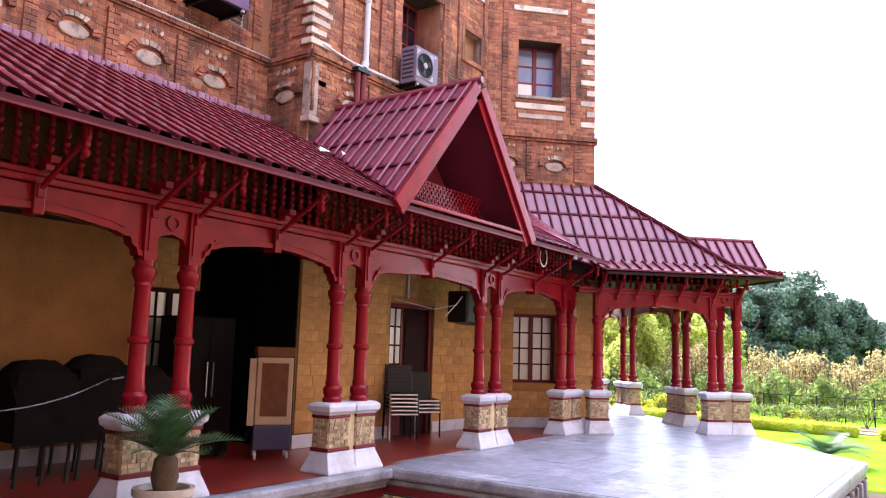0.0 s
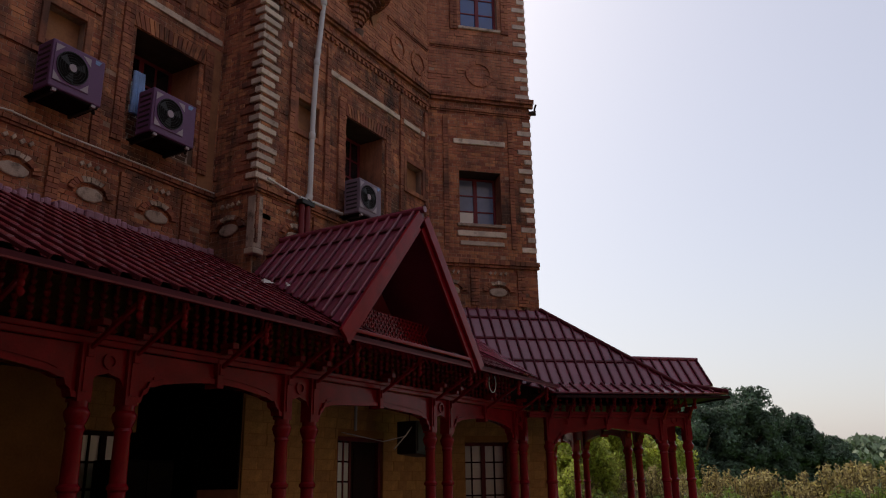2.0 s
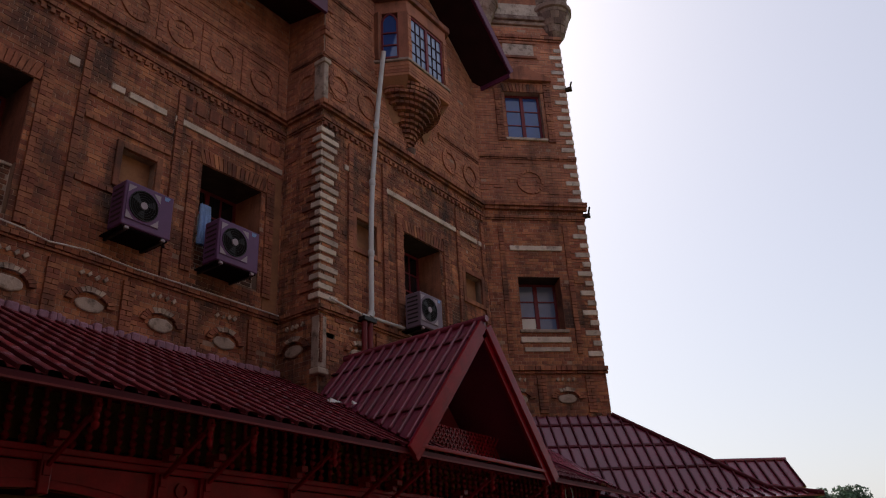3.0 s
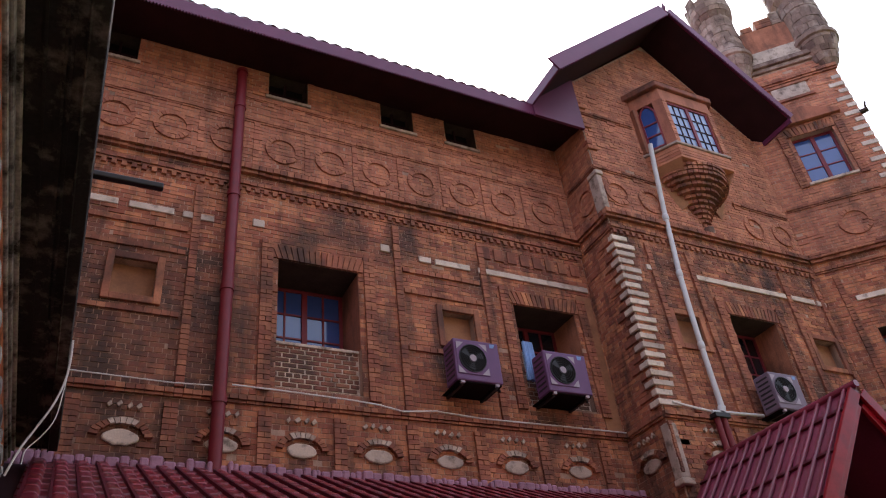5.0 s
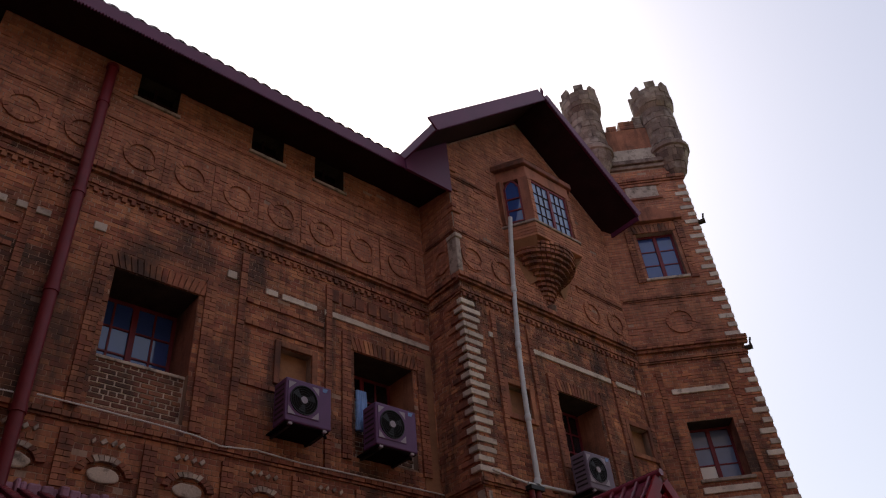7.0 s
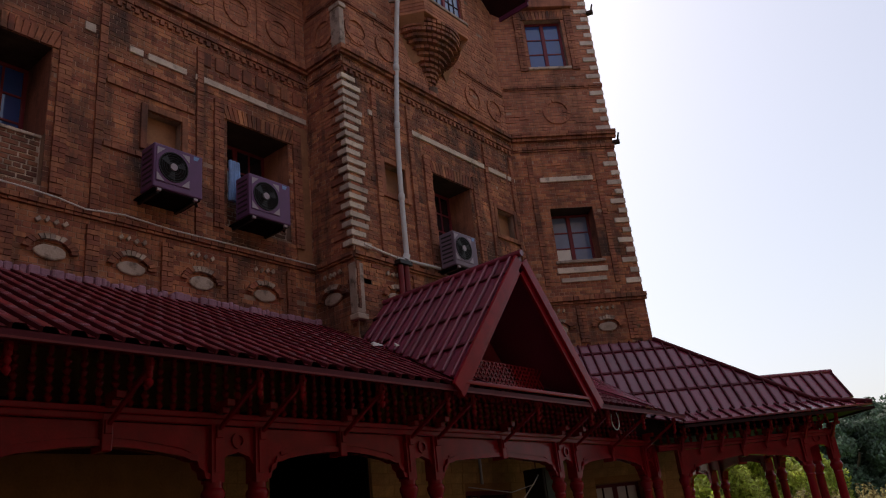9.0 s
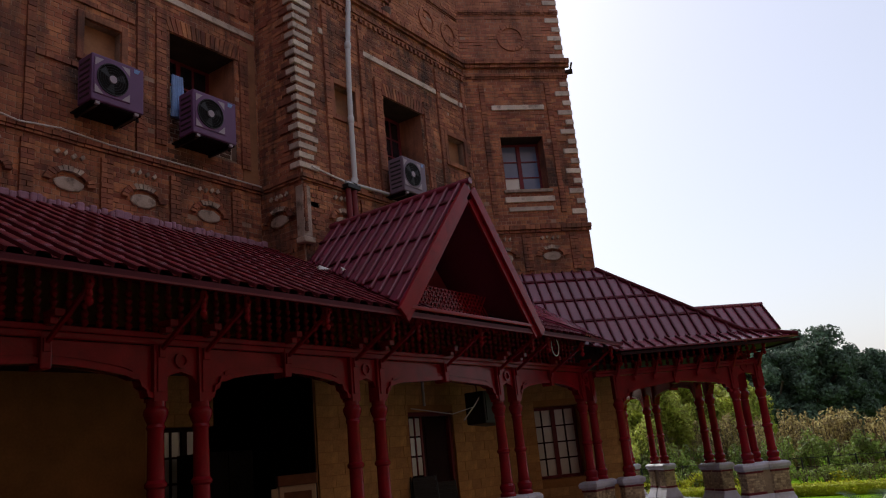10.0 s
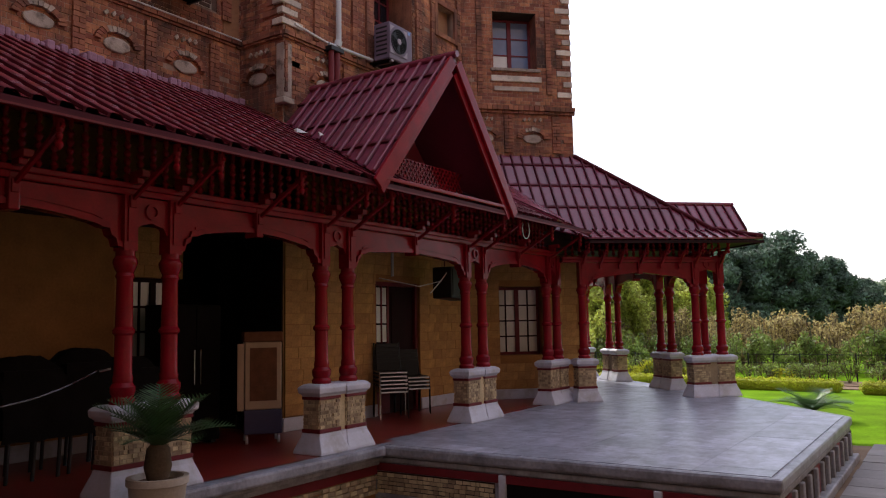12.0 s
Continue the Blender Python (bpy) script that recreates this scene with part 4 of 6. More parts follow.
window(F_MAIN, 2.53, 3.80, 7.02, 8.38, "red casement window, sky reflection in its blue panes, above brick infill", 4, 3, 0.72, None, None, False)
part("infill_core", Geo().box(2.53, 3.80, 0.12, 0.90, 6.28, 7.0), INFILL_MORTAR, wall_main)
part("stone_sill", Geo().box(2.53, 3.80, 0.09, 0.38, 7.0, 7.05), PALE, wall_main, bevel=0.01)
part("infill_core", Geo().box(6.60, 7.86, 0.12, 0.90, 6.45, 6.95), INFILL_MORTAR, wall_main)
window(F_MAIN, 6.60, 7.86, 6.97, 8.31, "dark red casement window behind an air conditioner", 4, 3, 0.66, GLASS_DARK, None, False)
window(F_BAY, 10.58, 11.76, 6.15, 8.21, "tall dark red casement deep in its brick opening", 4, 5, 0.55, GLASS_DARK)
window(F_TOWER, 0.66, 1.64, 6.95, 8.2, "red casement window in the tower with grey panes", 2, 3, 0.42, GLASS_MID, pale=(0, 0))
window(F_TOWER, 0.77, 1.70, 11.88, 13.25, "upper tower window with blue panes and red frame", 2, 3, 0.14)
window(F_MAIN, 6.45, 7.30, 0.75, 2.25, "veranda window with pale panes", 4, 4, 0.1, GLASS_PALE, SOFFIT, False)
window(F_TOWER, 0.66, 1.66, 0.88, 2.30, "veranda window with red frame, daylight in its pale pane colour", 4, 4, 0.42, GLASS_PALE, RED_FLAT, False, SOFFIT)


def shutter_door(m, u0, u1, z1, label, glazed):
    SERIAL[0] += 1
    t = thing("door_%d" % SERIAL[0], label, "door", kind="structure", m=m)
    part("door_frame", Geo().box(u0, u0 + 0.07, 0.05, 0.16, 0, z1).box(u1 - 0.07, u1, 0.05, 0.16, 0, z1).box(u0 + 0.07, u1 - 0.07, 0.05, 0.16, z1 - 0.07, z1), RED_FLAT, t, bevel=0.006)
    mid = u0 + 0.07 + glazed
    part("leaf", Geo().box(u0 + 0.07, mid, 0.09, 0.13, 0, 0.9).box(u0 + 0.07, u0 + 0.13, 0.09, 0.13, 0.9, z1 - 0.07).box(mid - 0.05, mid, 0.09, 0.13, 0.9, z1 - 0.07), RED_FLAT, t)
    part("leaf", Geo().box(mid, u1 - 0.07, 0.12, 0.16, 0, z1 - 0.07).box(mid + 0.1, u1 - 0.17, 0.11, 0.121, 0.2, 0.9).box(mid + 0.1, u1 - 0.17, 0.11, 0.121, 1.0, z1 - 0.2), SOFFIT, t, "dark maroon panelled leaf")
    n = 4
    h = (z1 - 0.07 - 0.92) / n
    for j in range(n):
        part("pane", Geo().box(u0 + 0.135, mid - 0.055, 0.105, 0.109, 0.92 + j * h, 0.92 + (j + 1) * h - 0.03), GLASS_PALE, t)
    part("muntin", Geo().box((u0 + mid + 0.07) / 2 - 0.012, (u0 + mid + 0.07) / 2 + 0.012, 0.085, 0.12, 0.9, z1 - 0.07), RED_FLAT, t)


shutter_door(F_BAY, 10.55, 11.86, 2.30, "dark red glazed double door with pale panes", 0.42)
# made-up door: black leaf and jamb put the corner's shade into colour
SERIAL[0] += 1
dd = thing("door_%d" % SERIAL[0], "made-up black door leaf painting the corner's deep shade", "door", kind="structure", m=F_RETURN)
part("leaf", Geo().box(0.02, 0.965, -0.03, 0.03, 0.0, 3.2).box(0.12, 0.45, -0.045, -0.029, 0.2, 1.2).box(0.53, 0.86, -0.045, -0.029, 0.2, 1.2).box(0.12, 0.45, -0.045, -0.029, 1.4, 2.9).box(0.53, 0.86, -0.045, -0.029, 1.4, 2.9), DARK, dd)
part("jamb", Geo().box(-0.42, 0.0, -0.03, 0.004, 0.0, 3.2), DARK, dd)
shutter_door(F_MAIN, 2.0, 3.3, 2.3, "dark red double door in the veranda", 0.5)


def brick_hood(x, z, first, last):
    g = Geo()
    for k in range(first, last):
        g.ring(x, z - 0.02, 0.26 + rng.uniform(-0.01, 0.01), 0.36 + rng.uniform(-0.015, 0.01), -0.06 - rng.uniform(0, 0.02), 0.0, 8 + 12.6 * k, 19.0 + 12.6 * k, 2, 0.72)
    return g


def ovals(parent, xs, z=5.40):
    for x in xs:
        pts = [((0.21 + rng.uniform(-0.015, 0.01)) * math.cos(a), (0.105 + rng.uniform(-0.012, 0.006)) * math.sin(a)) for a in [2 * math.pi * k / 16 for k in range(16)]]
        part("stone_medallion", Geo().slab([(x + u, z + v) for u, v in pts], -0.045, 0.0), PALE, parent, "pale oval stone", bevel=0.025)
        part("brick_arch", brick_hood(x, z, 0, 4), BRICK_TRIM, parent, kind="stuff")
        part("brick_arch", brick_hood(x, z, 9, 13), BRICK_TRIM, parent, kind="stuff")
        part("stone_voussoir", brick_hood(x, z, 4, 9), PALE, parent, kind="stuff")
        for k in range(4):
            cx, w = x + (k - 1.5) * 0.115 + rng.uniform(-0.01, 0.01), rng.uniform(0.03, 0.05)
            cz = z + 0.42 + rng.uniform(-0.012, 0.012)
            part("stone_dot", Geo().slab([(cx - w, cz - 0.01), (cx - 0.01, cz - 0.05), (cx + w, cz), (cx + 0.012, cz + 0.05)], -0.05, 0.0), PALE, parent, bevel=0.012)
        part("brick_pilaster", coursed(x + 0.44, x + 0.62, -0.05, 0.0, z - 0.3, z + 0.5), BRICK_TRIM, parent, kind="stuff")


def ledge(parent, u0, u1, z, h, out, name="string_course", mat=None, dentils=0.0):
    part(name, coursed(u0, u1, -out, 0.0, z, z + h), mat or BRICK_TRIM, parent, kind="stuff")
    part(name, coursed(u0, u1, -out * 0.6, 0.0, z - h * 0.6, z), mat or BRICK_TRIM, parent, kind="stuff")
    if dentils:
        g = Geo()
        x = u0 + 0.05
        while x < u1 - 0.06:
            g.box(x, x + 0.07, -out * 0.8, 0.0, z - h * 0.6 - 0.075, z - h * 0.6)
            x += 0.14
        part("dentils", g, BRICK_TRIM, parent, kind="stuff")


def stone(parent, u0, u1, z, h=0.11, out=0.04):
    part("stone_band", Geo().box(u0, u1, -out, 0.0, z - h / 2, z + h / 2), QUOIN, parent, "weathered pale stone band", bevel=0.012)


def medallions(parent, xs, z=10.58, r=0.29):
    for x in xs:
        g = Geo()
        for k in range(24):
            g.ring(x, z, r - 0.075, r, -0.034 - rng.uniform(0, 0.012), 0.0, 15 * k + 0.8, 15 * k + 14.2, 2)
        part("brick_roundel", g, BRICK_UPPER, parent, kind="stuff")


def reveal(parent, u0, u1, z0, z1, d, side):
    """Facing of a deep opening: sides, and a lintel coloured dark for its shade."""
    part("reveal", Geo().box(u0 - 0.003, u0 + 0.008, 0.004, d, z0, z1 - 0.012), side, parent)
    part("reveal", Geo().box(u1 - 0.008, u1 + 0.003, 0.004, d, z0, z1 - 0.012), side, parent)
    part("lintel", Geo().box(u0 - 0.003, u1 + 0.003, 0.004, d, z1 - 0.012, z1 + 0.003), DARK_BROWN, parent, "underside of the opening, its shade put into dark colour")


def surround(parent, u0, u1, z0, z1):
    """Raised brick strips beside an opening and a flat arch over it."""
    for u in (u0 - 0.26, u1 + 0.08):
        part("brick_strip", coursed(u, u + 0.18, -0.05, 0.0, z0 - 0.1, z1 + 0.30), BRICK_TRIM, parent, kind="stuff")
    n = int((u1 - u0 + 0.2) / 0.085)
    for k in range(n):
        u = u0 - 0.1 + k * 0.085
        lean = (k - n / 2) * 0.012
        part("arch_brick", Geo().slab([(u, z1), (u + 0.072, z1), (u + 0.072 + lean, z1 + 0.25), (u + lean, z1 + 0.25)], -0.035, 0.0), BRICK, parent)


W = wall_main
ovals(W, (-0.42, 0.70, 1.87, 2.90, 3.97, 5.05, 6.14, 7.27))
ledge(W, -1.28, 8.34, 6.02, 0.07, 0.07)
ledge(W, -1.28, 8.34, 9.95, 0.10, 0.12)
ledge(W, -1.28, 8.34, 9.66, 0.07, 0.06, dentils=1)
ledge(W, -1.28, 8.34, 11.10, 0.06, 0.04, mat=BRICK_UPPER)
ledge(W, -1.28, 8.34, 11.62, 0.05, 0.03, mat=BRICK_UPPER)
for u0, u1 in ((-1.0, -0.4), (-0.25, 0.22), (0.36, 0.98), (1.10, 1.55), (4.88, 5.10), (5.18, 5.84), (6.0, 8.28)):
    stone(W, u0, u1, 8.87)
stone(W, 4.20, 4.36, 8.95, 0.14)
stone(W, 2.12, 2.3, 8.96, 0.14)
medallions(W, (-0.9, -0.05, 0.79, 1.66, 2.55, 3.40, 4.26, 5.10, 5.95, 6.82, 7.72))
for u in (-0.47, 0.37, 1.23, 2.11, 2.98, 3.83, 4.68, 5.53, 6.39, 7.27, 8.15):
    part("brick_strip", coursed(u - 0.05, u + 0.05, -0.028, 0.0, 10.06, 11.06), BRICK_UPPER, W, kind="stuff")
for u in (4.48, 6.08, -0.6, 1.30):
    part("brick_strip", coursed(u - 0.06, u + 0.06, -0.05, 0.0, 6.12, 9.45), BRICK_TRIM, W, kind="stuff")
for u0, u1 in ((4.56, 5.98), (-0.5, 1.2)):
    for z in (7.12, 8.15, 8.55):
        part("brick_strip", coursed(u0, u1, -0.04, 0.0, z, z + 0.08), BRICK_TRIM, W, kind="stuff")
for k in range(8):
    u = 6.1 + k * 0.27
    part("brick_panel", Geo().box(u, u + 0.19, -0.035, 0.0, 9.15, 9.40), BRICK_TRIM, W, bevel=0.01)
surround(W, 2.53, 3.80, 6.3, 8.38)
surround(W, 6.60, 7.86, 6.45, 8.31)
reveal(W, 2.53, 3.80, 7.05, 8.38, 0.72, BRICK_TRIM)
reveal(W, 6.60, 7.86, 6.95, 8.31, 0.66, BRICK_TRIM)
# vent sides are dark as well, the recess's shade in their colour
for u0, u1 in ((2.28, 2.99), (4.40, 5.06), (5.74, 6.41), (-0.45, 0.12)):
    reveal(W, u0, u1, 11.81, 12.42, 0.3, DARK_BROWN)
part("plaster_strip", Geo().box(7.98, 8.30, -0.018, 0.0, 6.12, 8.72), PLASTER, W, "smooth orange plastered strip beside the window", bevel=0.01)
for u0, u1 in ((2.28, 2.99), (4.40, 5.06), (5.74, 6.41), (-0.45, 0.12)):
    part("stone_sill", Geo().box(u0 - 0.05, u1 + 0.05, -0.05, 0.2, 11.74, 11.808), PALE, W, bevel=0.01)
    # black back plate paints the vent's unlit depth
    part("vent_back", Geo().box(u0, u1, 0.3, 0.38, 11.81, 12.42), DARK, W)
    part("vent_bar", Geo().box((u0 + u1) / 2 - 0.02, (u0 + u1) / 2 + 0.02, 0.2, 0.24, 11.81, 12.42).box(u0, u1, 0.2, 0.24, 12.1, 12.14), SOFFIT, W)
for u0, u1, z0, z1 in MAIN_HOLES[6:]:
    part("niche_back", Geo().box(u0, u1, 0.14, 0.2, z0, z1), PLASTER, W, "plastered niche back")
    part("niche_frame", Geo().box(u0 - 0.1, u0, -0.05, 0, z0 - 0.1, z1 + 0.1).box(u1, u1 + 0.1, -0.05, 0, z0 - 0.1, z1 + 0.1).box(u0, u1, -0.05, 0, z1, z1 + 0.1).box(u0, u1, -0.05, 0, z0 - 0.1, z0), BRICK_TRIM, W, bevel=0.01)

R_ = wall_return
for z, h, o in ((6.02, 0.07, 0.06), (9.95, 0.10, 0.10), (9.66, 0.07, 0.05), (11.10, 0.06, 0.04)):
    ledge(R_, 0.12, 0.96, z, h, o)
medallions(R_, (0.55,))
ovals(R_, (0.45,))

B = wall_bay
ovals(B, (9.25, 12.5, 13.1), 5.42)
ledge(B, 8.30, 13.5, 6.02, 0.07, 0.07)
ledge(B, 8.25, 13.5, 9.95, 0.10, 0.12)
ledge(B, 8.3, 13.5, 9.66, 0.07, 0.06, dentils=1)
ledge(B, 8.3, 9.9, 11.10, 0.06, 0.05)
ledge(B, 11.9, 13.5, 11.10, 0.06, 0.05)
ledge(B, 8.36, 9.7, 12.6, 0.06, 0.05)
for u0, u1 in ((10.05, 12.35), (12.5, 13.15), (13.22, 13.48), (8.9, 9.1)):
    stone(B, u0, u1, 8.9)
medallions(B, (8.75, 9.55, 12.3, 13.1))
for u in (9.05, 10.0, 12.42, 13.38):
    part("brick_strip", coursed(u - 0.06, u + 0.06, -0.05, 0.0, 6.12, 9.45), BRICK_TRIM, B, kind="stuff")
surround(B, 10.58, 11.76, 6.15, 8.21)
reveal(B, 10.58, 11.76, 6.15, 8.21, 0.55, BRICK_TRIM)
for u0, u1, z0, z1 in BAY_HOLES[1:]:
    part("niche_back", Geo().box(u0, u1, 0.14, 0.2, z0, z1), PLASTER, B, "plastered niche back")
    part("niche_frame", Geo().box(u0 - 0.1, u0, -0.05, 0, z0 - 0.1, z1 + 0.1).box(u1, u1 + 0.1, -0.05, 0, z0 - 0.1, z1 + 0.1).box(u0, u1, -0.05, 0, z1, z1 + 0.1).box(u0, u1, -0.05, 0, z0 - 0.1, z0), BRICK_TRIM, B, bevel=0.01)
part("corner_block", Geo().box(8.28, 8.46, -0.07, 0.1, 5.02, 5.88).box(8.25, 8.49, -0.10, 0.1, 4.92, 5.02), PALE, B, "tall pale stone block at the bay's foot", bevel=0.02)
part("corner_block", Geo().box(8.30, 8.42, -0.06, 0.2, 10.1, 10.9).box(8.28, 8.46, -0.09, 0.2, 10.9, 11.0), PALE, B, bevel=0.02)
# quoins of the bay's corner, long and short
z, k = 6.2, 0
while z < 9.5:
    w = (0.45, 0.33, 0.41)[k % 3]
    part("quoin", Geo().box(8.29, 8.30 + w, -0.026, 0.10 if k % 2 else 0.2, z, z + 0.10), QUOIN, B, bevel=0.012)
    z += 0.168
    k += 1
z, k = 6.2, 0
while z < 9.5:
    w = (0.24, 0.42, 0.32)[k % 3]
    part("quoin", Geo().box(0.955 - w, 0.955, -0.035, 0.05, z, z + 0.095), BRICK_TRIM, R_, bevel=0.012)
    z += 0.168
    k += 1
for z in (11.6, 12.2, 12.75):
    part("quoin", Geo().box(8.32, 8.55, -0.05, 0.1, z, z + 0.1).box(8.32, 8.45, -0.05, 0.1, z + 0.12, z + 0.2), BRICK_TRIM, B, bevel=0.01)

Tw = wall_tower
ovals(Tw, (0.42, 1.48), 5.42)
ledge(Tw, 0.02, 2.44, 6.02, 0.10, 0.10)
ledge(Tw, 0.02, 2.48, 9.95, 0.12, 0.14)
ledge(Tw, 0.02, 2.42, 9.66, 0.07, 0.06)
ledge(Tw, 0.02, 2.42, 11.3, 0.07, 0.05)
ledge(Tw, 0.02, 2.45, 14.95, 0.10, 0.08)
stone(Tw, 0.54, 1.76, 8.9, 0.12)
stone(Tw, 0.60, 1.72, 6.72, 0.13)
stone(Tw, 0.66, 1.66, 6.50, 0.10)
part("stone_panel", Geo().box(0.84, 1.66, -0.03, 0, 14.4, 14.78), PALE, Tw, "plain pale inscription panel", bevel=0.015)
part("panel_frame", Geo().box(0.76, 1.74, -0.05, 0, 14.32, 14.4).box(0.76, 1.74, -0.05, 0, 14.78, 14.86), BRICK_TRIM, Tw, bevel=0.01)
part("pediment", Geo().slab([(0.5, 13.55), (2.0, 13.55), (2.0, 13.65), (1.25, 14.0), (0.5, 13.65)], -0.14, 0.0), BRICK_TRIM, Tw, "brick pediment over the tower window", bevel=0.015)
medallions(Tw, (1.2,), 10.65, 0.33)
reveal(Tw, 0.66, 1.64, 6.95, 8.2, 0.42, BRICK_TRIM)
surround(Tw, 0.77, 1.70, 11.88, 13.25)
for u in (0.30, 1.83):
    part("brick_strip", coursed(u, u + 0.12, -0.04, 0.0, 6.4, 9.5), BRICK_TRIM, Tw, kind="stuff")
z, k = 6.35, 0
while z < 14.8:
    if not 9.55 < z < 10.1:
        w = (0.34, 0.20)[k % 2]
        part("quoin", Geo().box(2.41 - w, 2.416, -0.024, 0.04, z, z + 0.12).box(2.38, 2.416, -0.022, 0.3, z, z + 0.12), QUOIN, Tw, bevel=0.012)
    z += 0.235
    k += 1
for z in (9.72, 13.35):
    part("corner_spout", Geo().bar((2.38, -0.02, z), (2.54, -0.08, z), 0.12, 0.07).tube([(2.50, -0.06, z + 0.05), (2.52, -0.07, z + 0.16), (2.55, -0.08, z + 0.26)], 0.022, 6), DARK_BROWN, Tw)

# tower top with battlements and corner turrets
tower_top = thing("tower_battlements", "sooty stone battlements with two round corner turrets", "tower", kind="structure")
TC = Vector((15.25, 8.36))


def square(s):
    r = 1.7 * s
    return [(TC.x - r, TC.y), (TC.x, TC.y - r), (TC.x + r, TC.y), (TC.x, TC.y + r)]


part("moulding", Geo().prism(square(1.06), 15.4, 15.52).prism(square(1.12), 15.52, 15.66), SOOT, tower_top, bevel=0.02)
part("stone_course", Geo().prism(square(1.04), 15.66, 16.12), PALE, tower_top, "pale weathered stone course", bevel=0.02)
part("parapet", Geo().prism(square(1.02), 16.12, 16.92), BRICK_TRIM, tower_top, bevel=0.02)
for u0, u1, zt in ((0.55, 0.74, 17.02), (0.84, 1.12, 17.10), (1.20, 1.62, 17.22), (1.62, 1.85, 17.36)):
    part("merlon", coursed(u0, u1, -0.03, 0.25, 16.92, zt, 0.16), BRICK_TRIM if u1 < 1.7 else SOOT, tower_top, m=F_TOWER)
TURRET = [(0.08, 14.9), (0.2, 15.05), (0.30, 15.2), (0.36, 15.4), (0.43, 15.55), (0.50, 15.75), (0.54, 15.95), (0.53, 16.05), (0.49, 16.12), (0.49, 17.40), (0.57, 17.55), (0.60, 17.70), (0.60, 18.1)]
for (cx, cy), s in (((15.30, 6.81), 0.96), ((13.70, 8.10), 0.90)):
    g = Geo()
    for (r0, z0), (r1, z1) in zip(TURRET, TURRET[1:]):
        n = max(1, int((z1 - z0) / 0.2))
        for j in range(n):
            za, zb = z0 + (z1 - z0) * j / n, z0 + (z1 - z0) * (j + 1) / n
            ra, rb = r0 + (r1 - r0) * j / n, r0 + (r1 - r0) * (j + 1) / n
            off = rng.random()
            for k in range(12):
                a0, a1 = 2 * math.pi * (k + off) / 12, 2 * math.pi * (k + 0.96 + off) / 12
                o = rng.uniform(-0.012, 0.012)
                pts = []
                for r, zz in ((ra + o, za + 0.008), (rb + o, zb)):
                    for aa in (a0, (a0 + a1) / 2, a1):
                        pts.append((cx + s * r * math.cos(aa), cy + s * r * math.sin(aa), zz))
                    for aa in (a1, a0):
                        pts.append((cx + s * (r - 0.12) * math.cos(aa), cy + s * (r - 0.12) * math.sin(aa), zz))
                g.add(pts, [(0, 1, 6, 5), (1, 2, 7, 6), (2, 3, 8, 7), (4, 0, 5, 9), (5, 6, 7, 8, 9), (0, 4, 3, 2, 1)])
    tur = part("turret", Geo().lathe([(max(0.02, r - 0.03) * s, z) for r, z in TURRET], cx, cy, 20), MORTAR, tower_top, "round sooty stone bartizan", smooth=40)
    part("turret_stones", g, SOOT, tur, kind="stuff")
    for k in range(7):
        a0 = 2 * math.pi * k / 7
        mm = Geo()
        pts = []
        for zz in (18.1, 18.34):
            for r in (0.46, 0.61):
                for aa in (a0, a0 + 0.5):
                    pts.append((cx + s * r * math.cos(aa), cy + s * r * math.sin(aa), zz))
        mm.add(pts, [(0, 1, 3, 2), (4, 6, 7, 5), (0, 4, 5, 1), (2, 3, 7, 6), (0, 2, 6, 4), (1, 5, 7, 3)])
        part("merlon", mm, SOOT, tur, bevel=0.02)
    part("corbel_stone", Geo().lathe([(0.45 * s, 15.80), (0.57 * s, 15.88), (0.58 * s, 15.98), (0.5 * s, 16.04)], cx, cy, 20), SOOT, tur, smooth=40)

# oriel
oriel = thing("oriel_window", "three-sided brick oriel with leaded panes on a stepped corbel", "window", kind="structure", m=face(10.87, 8.38, 0, -1))
PLAN = [(-1.08, 0.0), (-0.70, -0.60), (0.70, -0.60), (1.08, 0.0)]


def grow(k):
    return [(x * k, min(0.0, y * k) if y < 0 else 0.05) for x, y in PLAN]


part("apron", Geo().prism(grow(1.0), 11.45, 11.80), BRICK_UPPER, oriel, bevel=0.012)
for z in (11.52, 11.60, 11.68):
    part("brick_course", Geo().prism(grow(1.012), z, z + 0.06), BRICK_UPPER, oriel)
part("sill", Geo().prism(grow(1.05), 11.80, 11.86), PALE, oriel, "pale stone sill", bevel=0.01)
part("head", Geo().prism(grow(1.0), 13.10, 13.42), BRICK_UPPER, oriel, bevel=0.012)
part("cornice", Geo().prism(grow(1.12), 13.42, 13.56), BRICK_TRIM, oriel, bevel=0.02)
# black core paints the unlit room behind the panes
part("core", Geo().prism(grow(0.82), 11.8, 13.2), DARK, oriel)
top = [(x * 1.12, y * 1.12 if y < 0 else 0.05, 13.56) for x, y in PLAN] + [(-0.6, 0.05, 14.1), (0.6, 0.05, 14.1)]
part("cap", Geo().add(top, [(0, 1, 4), (1, 2, 5, 4), (2, 3, 5), (0, 3, 2, 1)]), BRICK_TRIM, oriel, "sloping brick cap")
CORBEL = [(0.90, 11.45), (0.84, 11.2), (0.66, 11.0), (0.46, 10.82), (0.30, 10.62), (0.19, 10.42), (0.12, 10.26), (0.09, 10.1)]


def corbel_r(z):
    for (r0, z0), (r1, z1) in zip(CORBEL, CORBEL[1:]):
        if z1 <= z <= z0:
            return r1 + (r0 - r1) * (z - z1) / (z0 - z1)
    return 0.06


